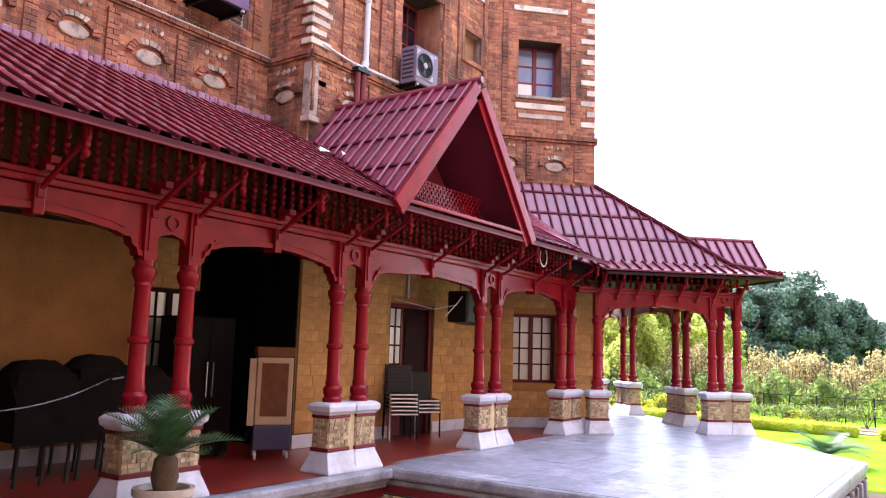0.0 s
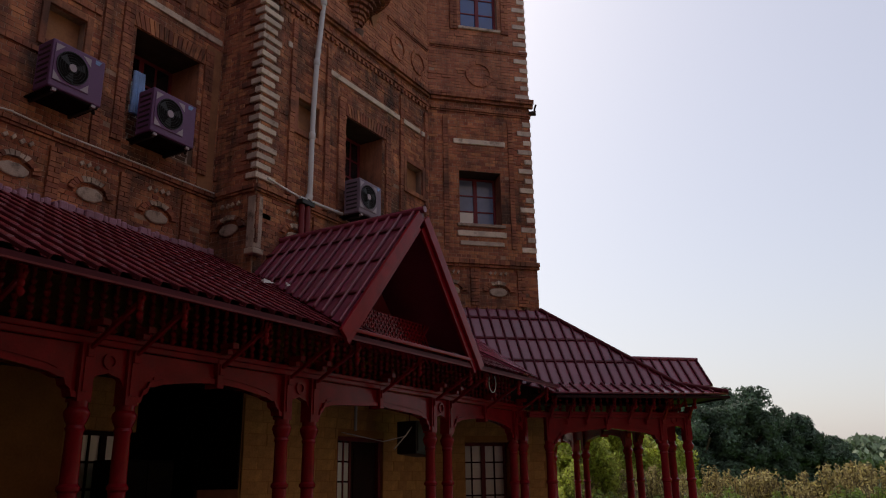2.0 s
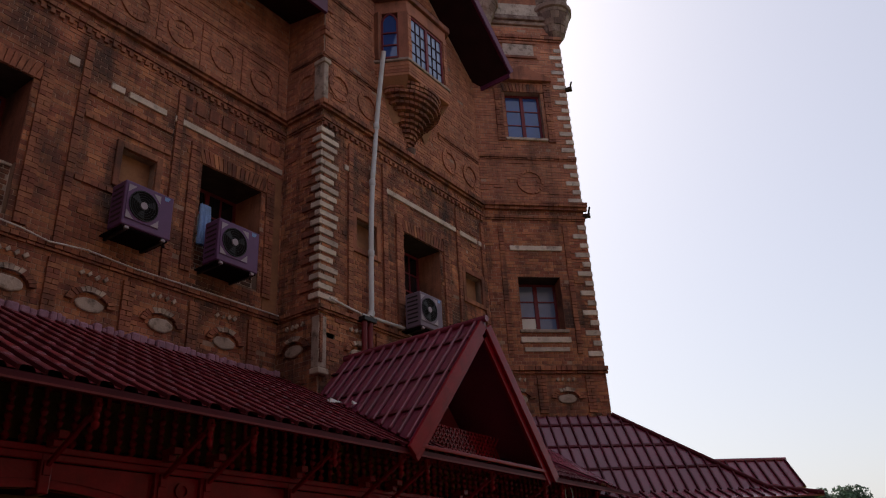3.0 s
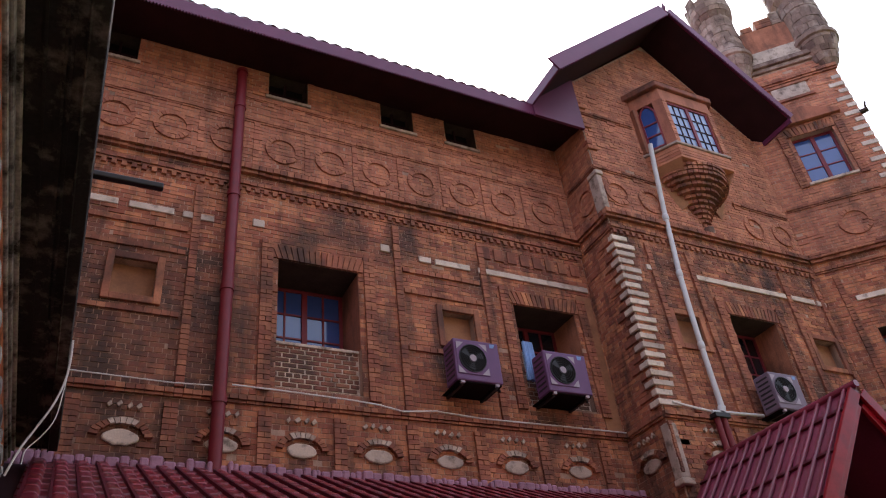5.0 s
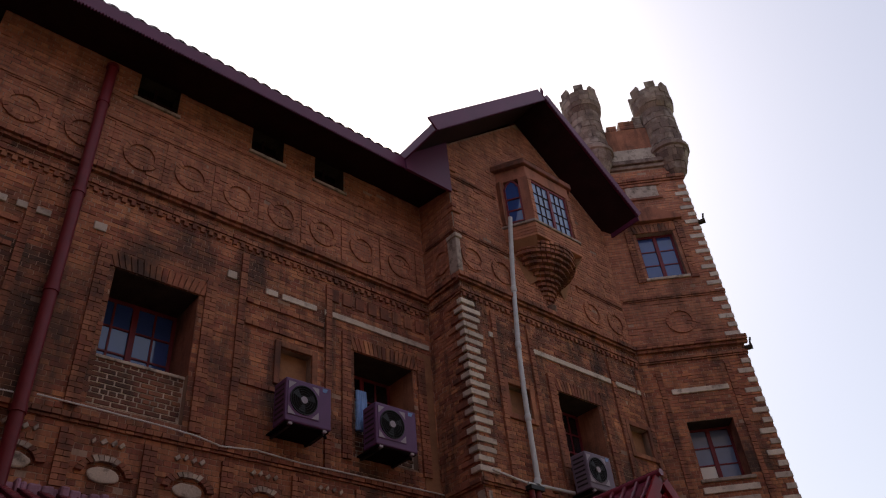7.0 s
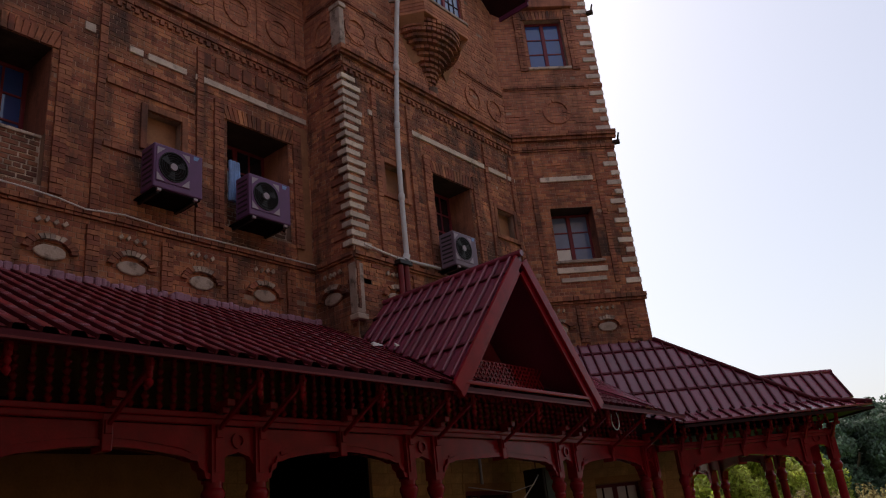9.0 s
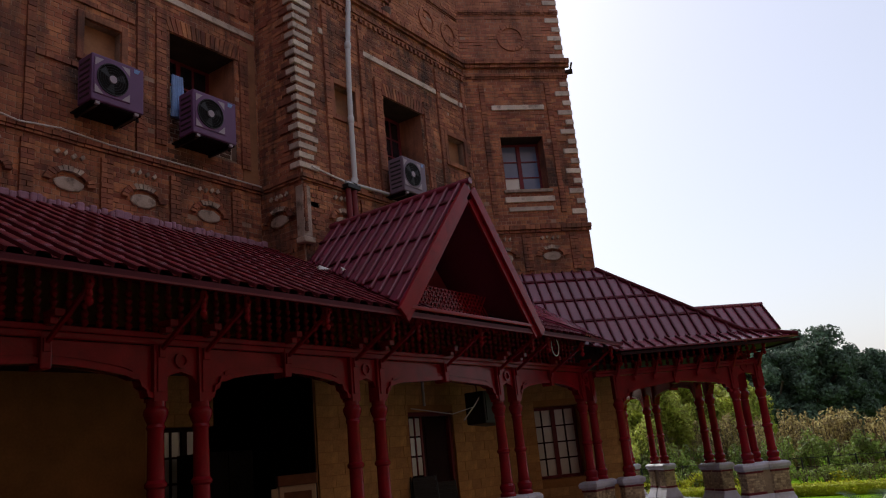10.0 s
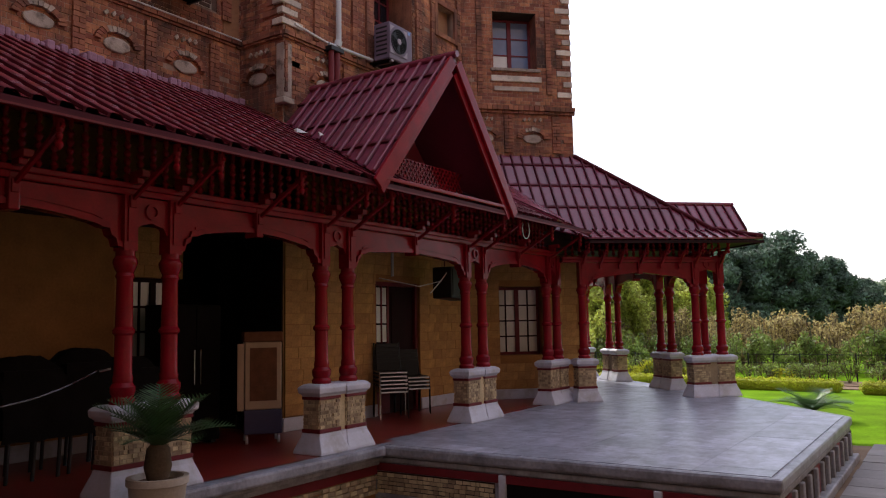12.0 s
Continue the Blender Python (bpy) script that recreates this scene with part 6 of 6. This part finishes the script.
for u0, u1 in ((-0.185, 1.55), (3.6, 4.63)):
    panel = part("rubble_panel", Geo().box(u0, u1, -0.008, 0.0, -0.60, -0.33), DARK_BROWN, patio, m=F_PS)
    g = Geo()
    for z in (-0.60, -0.548, -0.496, -0.444, -0.392):
        x = u0
        while x < u1 - 0.03:
            w = min(rng.uniform(0.05, 0.13), u1 - x)
            g.box(x + 0.006, x + w - 0.004, -0.012 - rng.uniform(0, 0.014), 0.0, z + rng.uniform(0, 0.008), z + 0.046)
            x += w
    part("rubble_stones", g, RUBBLE, panel, kind="stuff")
for u in (1.62, 3.45):
    part("marble_post", Geo().box(u, u + 0.09, -0.05, 0.02, -0.68, -0.225), WHITE, patio, m=F_PS, bevel=0.01)
# flat black sheet on the solid side, painted as an unlit opening
part("vent_opening", Geo().box(1.71, 3.45, -0.012, 0.0, -0.66, -0.225), DARK, patio, "black sheet painted as the unlit opening below the terrace", m=F_PS)
# dark panels draw the dark gaps between pilasters; every fourth is red
for k in range(12):
    u = 0.12 + k * 0.47
    part("pilaster", Geo().box(u, u + 0.13, -0.05, 0.0, -0.6, -0.225), GREYSTONE, patio, m=F_PF, bevel=0.012)
    part("panel", Geo().box(u + 0.15, u + 0.45, -0.015, 0.0, -0.58, -0.23), RED_FLAT if k % 4 == 0 else DARK_BROWN, patio, m=F_PF)
part("marble_base", Geo().box(-0.05, 5.65, -0.12, 0.0, -0.68, -0.56), GREYSTONE, patio, m=F_PF, bevel=0.02)
part("marble_edge", Geo().box(-1.3, 8.0, 6.20, 6.45, -0.13, 0.0), MARBLE_EDGE, plinth, "pale marble edge of the veranda floor", bevel=0.03)
part("marble_edge", Geo().box(-1.3, 8.02, 6.27, 6.45, -0.19, -0.132), GREYSTONE, plinth, bevel=0.02)
part("marble_edge", Geo().box(-1.3, 8.03, 6.33, 6.45, -0.25, -0.192), GREYSTONE, plinth, bevel=0.015)
part("red_band", Geo().box(-1.3, 8.04, 6.385, 6.42, -0.37, -0.255), RED_FLAT, plinth)
g = Geo()
for z in (-0.62, -0.56, -0.50, -0.44):
    x = 3.0
    while x < 8.0:
        w = rng.uniform(0.06, 0.14)
        g.box(x + 0.008, x + w, 6.395 - rng.uniform(0, 0.015), 6.43, z + rng.uniform(0, 0.008), z + 0.052)
        x += w
part("rubble_stones", g, RUBBLE, plinth, kind="stuff")


# ---- plants ----
def cycad(x, y, z, size, n, label, pot):
    t = thing("sago_palm", label, "plant", m=pose(x, y, z))
    r = random.Random(int(x * 10))
    base = 0.0
    if pot:
        base = 0.92
        p = part("pot", Geo().lathe([(0.17, 0.0), (0.18, 0.06), (0.13, 0.14), (0.16, 0.3), (0.22, 0.6), (0.245, 0.84), (0.265, 0.86), (0.265, 0.92), (0.22, 0.92), (0.20, 0.86), (0.03, 0.85)], sides=24), CLAY, t, "tall pale clay urn", smooth=40)
        part("soil", Geo().lathe([(0.2, 0.85), (0.2, 0.875), (0.02, 0.88)], sides=16), EARTH, p)
    part("trunk", Geo().lathe([(0.09, base - 0.03), (0.12, base + 0.08), (0.10, base + 0.24), (0.04, base + 0.30)], sides=12), BARK, t, smooth=50)
    for k in range(n):
        a = 2.4 * k + r.uniform(-0.2, 0.2)
        rise = r.uniform(0.45, 1.45) if pot else r.uniform(0.3, 1.0)
        length = size * r.uniform(0.8, 1.1)
        g = Geo()
        prev = Vector((0, 0, base + 0.24))
        steps = 18
        for s in range(steps):
            f = (s + 1) / steps
            rad = length * (f * math.cos(rise * (1 - 0.2 * f)))
            hh = length * (math.sin(rise) * f - (0.30 if pot else 0.42) * f * f * (1.1 - 0.3 * rise))
            p = Vector((rad * math.cos(a), rad * math.sin(a), base + 0.24 + hh))
            d = (p - prev).normalized()
            side = d.cross(Vector((0, 0, 1))).normalized()
            up = side.cross(d)
            ll = size * 0.34 * (math.sin(math.pi * min(1.0, 0.12 + 0.86 * f))) ** 0.6
            g.bar(prev, p, 0.008, 0.006)
            for sg in (-1, 1):
                tip = p + side * sg * ll + d * ll * 0.55 + up * ll * 0.25
                q = d * 0.0125
                g.add([p - q, p + q, tip, p + up * 0.004], [(0, 1, 2)])
            prev = p
        part("frond", g, LEAF_CYCAD, t)
    return t


cycad(4.42, 5.96, GROUND_Z, 0.66, 20, "sago palm with dark green fronds in a tall pale urn", True)
cycad(18.6, 2.80, GROUND_Z - 0.05, 0.95, 26, "sago palm spreading on the lawn beside the terrace", False)

# ---- garden and distance ----


def leaves(centre_list, count, size, seed, flat=0.0, drop=0.0):
    """Many small leaf clumps spread over the shells of lumps (x, y, z, rx, ry, rz)."""
    r = np.random.default_rng(seed)
    c = np.array(centre_list)
    vol = (c[:, 3] * c[:, 4] * c[:, 5]) ** 0.67
    which = r.choice(len(c), count, p=vol / vol.sum())
    d = r.normal(size=(count, 3))
    d /= np.linalg.norm(d, axis=1, keepdims=True)
    rad = r.uniform(0.45, 1.35, (count, 1)) ** 0.5
    p = c[which, :3] + d * rad * c[which, 3:]
    n = d + r.normal(scale=0.6, size=(count, 3))
    n /= np.linalg.norm(n, axis=1, keepdims=True)
    s = np.cross(n, r.normal(size=(count, 3)))
    s /= np.linalg.norm(s, axis=1, keepdims=True)
    t = np.cross(n, s)
    w = size * r.uniform(0.5, 1.3, (count, 1))
    quads = np.stack([p - s * w, p + t * w * 0.45, p + s * w, p - t * w * 0.45], 1)
    me = bpy.data.meshes.new("leaves")
    me.from_pydata(quads.reshape(-1, 3).tolist(), [], np.arange(count * 4).reshape(-1, 4).tolist())
    return me


def tree(x, y, height, width, count, size, mat, label, seed, trunk=0.35):
    t = thing("tree", label, "tree", "trees beyond the garden", m=pose(x, y, GROUND_Z))
    r = random.Random(seed)
    g = Geo().lathe([(trunk * 1.5, 0), (trunk, 0.6), (trunk * 0.8, height * 0.35), (trunk * 0.4, height * 0.6)], sides=10)
    for k in range(6):
        a = k * 1.05 + r.random()
        g.tube([(0, 0, height * 0.3), (width * 0.18 * math.cos(a), width * 0.18 * math.sin(a), height * 0.5), (width * 0.26 * math.cos(a), width * 0.26 * math.sin(a), height * r.uniform(0.55, 0.68))], trunk * 0.25, 6)
    part("trunk", g, BARK, t, smooth=50)
    lumps = []
    for k in range(120):
        a, f = r.uniform(0, 6.28), r.uniform(0.0, 1.0) ** 0.5
        zz = r.uniform(0.10, 0.90)
        reach = width * 0.5 * math.sqrt(max(0.05, 1 - ((zz - 0.45) / 0.5) ** 2))
        lumps.append((reach * f * math.cos(a), reach * f * math.sin(a), zz * height, width * r.uniform(0.05, 0.11), width * r.uniform(0.05, 0.11), height * r.uniform(0.05, 0.10)))
    part("crown", leaves(lumps, count, size, seed), mat, t)
    return t


def polar(az, dist):
    return dist * math.cos(radians(az)), dist * math.sin(radians(az))


for az, dist, h, w, seed in ((10.9, 62, 9.1, 8.5, 1), (8.5, 64, 7.3, 7, 2), (6.4, 66, 5.5, 6.5, 3), (13.9, 60, 7.6, 9, 4), (17.5, 58, 6.5, 9, 5)):
    tree(*polar(az, dist), h, w, 46000, 0.15, LEAF_DARK, "dense dark green tree beyond the rose garden", seed)
for az, dist, h, w, seed in ((19.6, 44, 6.2, 4.6, 7), (22.2, 40, 5.6, 4.5, 8), (24.5, 46, 5.4, 6, 9), (16.4, 46, 5.0, 5, 10), (27.5, 44, 6, 7, 11)):
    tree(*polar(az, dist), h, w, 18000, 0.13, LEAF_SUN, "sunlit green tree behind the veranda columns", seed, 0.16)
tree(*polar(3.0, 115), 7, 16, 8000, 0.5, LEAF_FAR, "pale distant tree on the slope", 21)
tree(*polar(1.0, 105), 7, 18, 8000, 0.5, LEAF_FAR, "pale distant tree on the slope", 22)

# low clipped hedges with paths between
F_H = face(26.0, 4.2, -1, 0.12)


def hedge(u0, u1, y, h, w, label, mat, size=0.032, dens=2600, seed=1):
    t = thing("hedge", label, "hedge", "clipped garden hedges", m=F_H)
    core = part("core", Geo().box(u0, u1, y + 0.06, y + w - 0.06, GROUND_Z, GROUND_Z + h - 0.05), LEAF_YELLOW, t, "dense clipped body of the hedge", bevel=0.05)
    n = max(2, int((u1 - u0) / 0.35))
    lumps = [(u0 + (k + 0.5) * (u1 - u0) / n, y + w / 2, GROUND_Z + h * 0.55, 0.26, w * 0.55, h * 0.52) for k in range(n)]
    part("leaves", leaves(lumps, int(dens * (u1 - u0)), size, seed), mat, t)


hedge(-3.2, 1.05, 0, 0.36, 0.5, "low yellow-green clipped hedge along the lawn", LEAF_YELLOW, seed=31)
hedge(1.75, 7.0, -0.3, 0.36, 0.5, "low yellow-green clipped hedge beyond the path", LEAF_YELLOW, seed=32)
hedge(-9.0, -3.6, 0.3, 0.36, 0.5, "low yellow-green clipped hedge behind the columns", LEAF_YELLOW, seed=33)
part("garden_path", Geo().box(-12, 14, 1.2, 2.2, GROUND_Z + 0.004, GROUND_Z + 0.03), EARTH, None, "brown earth path behind the hedge", m=F_H, kind="structure")


def bushes(name, u0, u1, y0, y1, n, h, mat, size, count, seed, label, slim=0.22):
    """A bed of loose shrubs: stems and leaves."""
    r = random.Random(seed)
    lumps, g = [], Geo()
    for k in range(n):
        u, y, hh = r.uniform(u0, u1), r.uniform(y0, y1), h * r.uniform(0.65, 1.1)
        for j in range(4):
            tip = (u + r.uniform(-0.35, 0.35), y + r.uniform(-0.35, 0.35), GROUND_Z + hh)
            g.tube([(u, y, GROUND_Z), ((u + tip[0]) / 2 + 0.04, (y + tip[1]) / 2, GROUND_Z + hh * 0.5), tip], 0.014, 4)
            lumps.append((tip[0], tip[1], GROUND_Z + hh * r.uniform(0.5, 0.95), slim, slim, hh * 0.2))
            if slim < 0.2:
                lumps.append(((u + tip[0]) / 2, (y + tip[1]) / 2, GROUND_Z + hh * 0.45, slim, slim, hh * 0.25))
                lumps.append((tip[0], tip[1], GROUND_Z + hh, slim * 0.6, slim * 0.6, hh * 0.12))
    t = tagged(part(name, leaves(lumps, count, size, seed), mat, None, label, m=F_H, kind="stuff"), category="shrubs")
    part("stems", g, BARK, t, kind="stuff")


bushes("rose_shrubs", -16, 3.2, 9.0, 13.0, 210, 2.3, LEAF_DRY, 0.085, 60000, 41, "tall brownish rose shrubs in the garden", 0.13)
bushes("rose_shrubs", 3.2, 14, 7.5, 14.0, 110, 2.3, LEAF_OLIVE, 0.085, 36000, 46, "rounded olive green shrubs beside the rose bed")
bushes("rose_shrubs", -14, 12, 5.5, 9.0, 90, 1.6, LEAF_GREEN, 0.085, 22000, 42, "green and brown rose shrubs nearer the fence")
bushes("flower_shrubs", -10, 9, 2.6, 3.6, 70, 0.8, LEAF_GREEN, 0.06, 16000, 43, "low dark green flower shrubs behind the hedge")
bushes("flower_shrubs", -10, -1.0, 2.4, 3.2, 12, 0.7, LEAF_YELLOW, 0.06, 2500, 44, "yellow-green low shrubs by the columns")
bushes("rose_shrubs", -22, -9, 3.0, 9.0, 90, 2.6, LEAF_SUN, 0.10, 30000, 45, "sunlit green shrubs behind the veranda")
fence = thing("garden_fence", "thin dark wire fence between garden beds", "fence", m=F_H)
for k in range(44):
    part("post", Geo().box(-11 + k * 0.9, -10.96 + k * 0.9, 3.9, 3.94, GROUND_Z, GROUND_Z + 1.0), BLACK, fence)
for z in (0.35, 0.65, 0.95):
    part("rail", Geo().box(-11, 11.6, 3.905, 3.935, GROUND_Z + z, GROUND_Z + z + 0.02), BLACK, fence)
part("flower_bed", Geo().box(-12, 12, 2.3, 4.2, GROUND_Z + 0.004, GROUND_Z + 0.05), EARTH, None, "dark earth of the flower bed", m=F_H, kind="structure")

# far slope
g = Geo()
na, nr = 60, 6
pts = []
for j in range(nr):
    d = 160 + 90 * j
    for i in range(na):
        az = -40 + i * 100 / (na - 1)
        hgt = (d - 160) * 0.050 * (0.9 + 0.25 * noise.noise(Vector((az * 0.12, j * 0.3, 0)))) * (1.0 - 0.012 * (az - 2))
        pts.append((d * math.cos(radians(az)), d * math.sin(radians(az)), GROUND_Z - 0.3 + max(0.0, hgt)))
g.add(pts, [(j * na + i, j * na + i + 1, (j + 1) * na + i + 1, (j + 1) * na + i) for j in range(nr - 1) for i in range(na - 1)])
part("backdrop", g, HILL, None, "wooded hillside in the far distance, haze in its colour", smooth=80, kind="structure")
r_ = random.Random(8)
lumps = []
for k in range(260):
    d, az = r_.uniform(180, 520), r_.uniform(-12, 26)
    hz = (d - 160) * 0.050
    x_, y_ = polar(az, d)
    lumps.append((x_, y_, GROUND_Z + hz + 1.5, 7, 7, 3.5))
tagged(part("far_woods", leaves(lumps, 40000, 0.75, 9), LEAF_FAR, None, "scattered trees on the far hillside, haze in their colour", kind="stuff"), category="woods")

# ---- bricks, slabs and paving: pieces of the setting ----
COURSE, LONG = 0.075, 0.222
brick_mesh = {}


def lay(u0, u1, z0, z1, holes, seed, limit=None):
    """Running bond: rows of (a, b, z) left over by the openings."""
    out = []
    rows = int((z1 - z0) / COURSE)
    for j in range(rows):
        z = z0 + j * COURSE
        spans = [(u0, u1)]
        if limit:
            spans = [limit(z + COURSE)]
        for h in holes:
            if h[2] < z + COURSE - 0.01 and h[3] > z + 0.01:
                spans = [s for a, b in spans for s in ((a, min(b, h[0])), (max(a, h[1]), b)) if s[1] - s[0] > 0.03]
        header = j % 2
        pitch = LONG / 2 if j % 6 == 3 else LONG
        for a, b in spans:
            k = math.floor((a - u0) / pitch) - 1
            while u0 + (k + 0.5 * header) * pitch < b:
                p = u0 + (k + 0.5 * header) * pitch
                s, e = max(a, p + 0.006), min(b, p + pitch - 0.006)
                if e - s > 0.025:
                    out.append((s, e, z))
                k += 1
    return out


def brick_face(parent, u0, u1, z0, z1, holes, seed, near=None, limit=None, mat=None):
    """Bricks on a wall: those of the near stretch singly, the rest joined."""
    r = random.Random(seed)
    g = Geo()
    singles = 0
    for s, e, z in lay(u0, u1, z0, z1, holes, seed, limit):
        proud = 0.006 + r.uniform(-0.004, 0.006) + (0.012 if r.random() < 0.04 else 0)
        zz, lean = z + r.uniform(-0.003, 0.003), r.uniform(-0.003, 0.003)
        if r.random() < 0.006:
            continue
        if near and near[0] < s < near[1] and near[2] < z < near[3] and singles < 290:
            key = (round(e - s, 2), r.randrange(3))
            if key not in brick_mesh:
                w, pr = key[0], 0.004 + 0.003 * key[1]
                me = Geo().box(0, w, -pr, 0.02, 0.004, COURSE - 0.006).mesh("brick")
                brick_mesh[key] = me
            part("brick", brick_mesh[key], BRICK, parent, m=Matrix.Translation((s, 0, z)))
            singles += 1
        else:
            g.add([(s, -proud, zz + 0.004), (e, -proud + lean, zz + 0.004), (e, -proud + lean, zz + COURSE - 0.006), (s, -proud, zz + COURSE - 0.006),
                   (s, 0.01, zz + 0.004), (e, 0.01, zz + 0.004), (e, 0.01, zz + COURSE - 0.006), (s, 0.01, zz + COURSE - 0.006)],
                  [(0, 1, 2, 3), (0, 4, 5, 1), (1, 5, 6, 2), (2, 6, 7, 3), (3, 7, 4, 0)])
    part("brickwork", g, mat or BRICK, parent, "uneven weathered red bricks", kind="stuff")


def gable(z):
    if z < 13.5:
        return (8.37, 13.55)
    k = (z - 13.5) / 2.25
    return (8.37 + 2.56 * k, 13.55 - 2.62 * k)


brick_face(wall_main, 1.79, 8.33, 5.0, 9.95, MAIN_HOLES, 1, (3.9, 6.5, 5.6, 6.6))
# darker brick low by the porch: mould stains, and shade put into colour
brick_face(wall_main, -2.0, 1.79, 5.0, 8.3, MAIN_HOLES, 15, mat=BRICK_DARK)
brick_face(wall_main, -2.0, 1.79, 8.3, 9.95, MAIN_HOLES, 16)
brick_face(wall_main, -2.0, 8.33, 9.95, 12.5, MAIN_HOLES, 11, mat=BRICK_UPPER)
brick_face(wall_return, 0.0, 0.96, 4.6, 9.95, [], 2)
brick_face(wall_return, 0.0, 0.96, 9.95, 13.4, [], 12, mat=BRICK_UPPER)
brick_face(wall_bay, 8.37, 13.55, 4.6, 9.95, BAY_HOLES, 3, (8.8, 10.5, 6.2, 7.4), gable)
brick_face(wall_bay, 8.37, 13.55, 9.95, 15.6, [], 13, limit=gable, mat=BRICK_UPPER)
brick_face(wall_tower, -0.04, 2.40, 4.6, 9.95, TOWER_HOLES, 4, (0.0, 2.4, 6.1, 7.0))
brick_face(wall_tower, -0.04, 2.40, 9.95, 15.4, TOWER_HOLES, 14, mat=BRICK_UPPER)
# brick infill below the first window, set in the recess
g = Geo()
for s, e, z in lay(2.54, 3.79, 6.28, 7.03, [], 6):
    g.box(s + 0.007, e - 0.007, 0.108, 0.13, z + 0.010, z + COURSE - 0.012)
for s, e, z in lay(6.61, 7.85, 6.45, 6.98, [], 7):
    g.box(s + 0.007, e - 0.007, 0.108, 0.13, z + 0.010, z + COURSE - 0.012)
part("brick_infill", g, BRICK_DARK, wall_main, "newer brick infill with pale joints", kind="stuff")

# rough ochre blocks of the veranda walls
block_mesh = {}


def blocks(parent, u0, u1, z1, holes, seed):
    r = random.Random(seed)
    z, h = 0.21, 0.17
    while z < z1:
        spans = [(u0, u1)]
        for q in holes:
            if q[2] < z + h - 0.01 and q[3] > z + 0.01:
                spans = [s for a, e in spans for s in ((a, min(e, q[0])), (max(a, q[1]), e)) if s[1] - s[0] > 0.05]
        for a, e in spans:
            p = a
            while p < e - 0.06:
                w = min(round(r.uniform(0.24, 0.50), 2), math.floor((e - p) * 100) / 100)
                key = (round(w, 2), r.randrange(3))
                if key not in block_mesh:
                    block_mesh[key] = Geo().box(0.004, w - 0.003, -0.004 - 0.003 * key[1], 0.01, 0.004, h - 0.004).mesh("stone_block")
                part("stone_block", block_mesh[key], BLOCK, parent, m=Matrix.Translation((p, 0, z)))
                p += w
        z += h


blocks(wall_veranda, 6.2, 8.3, 2.9, LOW_MAIN, 21)
blocks(wall_veranda_bay, 8.38, 13.5, 2.9, LOW_BAY, 22)
blocks(wall_veranda_tower, 0.02, 2.38, 2.9, LOW_TOWER, 23)

# marble slabs of the terrace
r = random.Random(12)
SLAB = 0.78


def clip(poly, a, b, c):
    """Keeps the side a*x + b*y <= c."""
    out = []
    for p, q in zip(poly, poly[1:] + poly[:1]):
        fp, fq = a * p[0] + b * p[1] - c, a * q[0] + b * q[1] - c
        if fp <= 0:
            out.append(p)
        if fp * fq < 0:
            k = fp / (fp - fq)
            out.append((p[0] + k * (q[0] - p[0]), p[1] + k * (q[1] - p[1])))
    return out


nx_, ny_ = 18, 12
for i in range(nx_):
    for j in range(ny_):
        x0, y0 = 8.1 + i * SLAB + 0.4 * (j % 2) - 0.4, 1.6 + j * SLAB
        q = [(x0 + 0.0015, y0 + 0.0015), (x0 + SLAB - 0.0015, y0 + 0.0015), (x0 + SLAB - 0.0015, y0 + SLAB - 0.0015), (x0 + 0.0015, y0 + SLAB - 0.0015)]
        q = clip(q, -1, 0, -8.12)
        q = clip(q, 0, -1, -1.62)
        q = clip(q, 0.641, -0.767, 0.641 * 13.6 - 0.767 * 1.62)
        q = clip(q, 1, -1, 12.6)
        if q and sum(p[0] for p in q) / len(q) < 15.2:
            q = clip(q, 0.0, 1, 6.55)
        if q:
            q = clip(q, -1, 1, -7.0) if sum(p[0] for p in q) / len(q) >= 15.2 else q
        if len(q) >= 3:
            part("slab", Geo().prism(q, -0.02, 0.0 + r.uniform(-0.001, 0.001)), MARBLE, patio)

# worn paving beside the terrace
for i in range(9):
    for j in range(8):
        x0, y0 = 9.5 + i * 0.66, -3.9 + j * 0.66 + 0.02 * r.random()
        part("paving_stone", Geo().box(x0, x0 + 0.64, y0, y0 + 0.64, GROUND_Z + 0.01, GROUND_Z + 0.03 + r.uniform(0, 0.012)), PAVING, pavement)
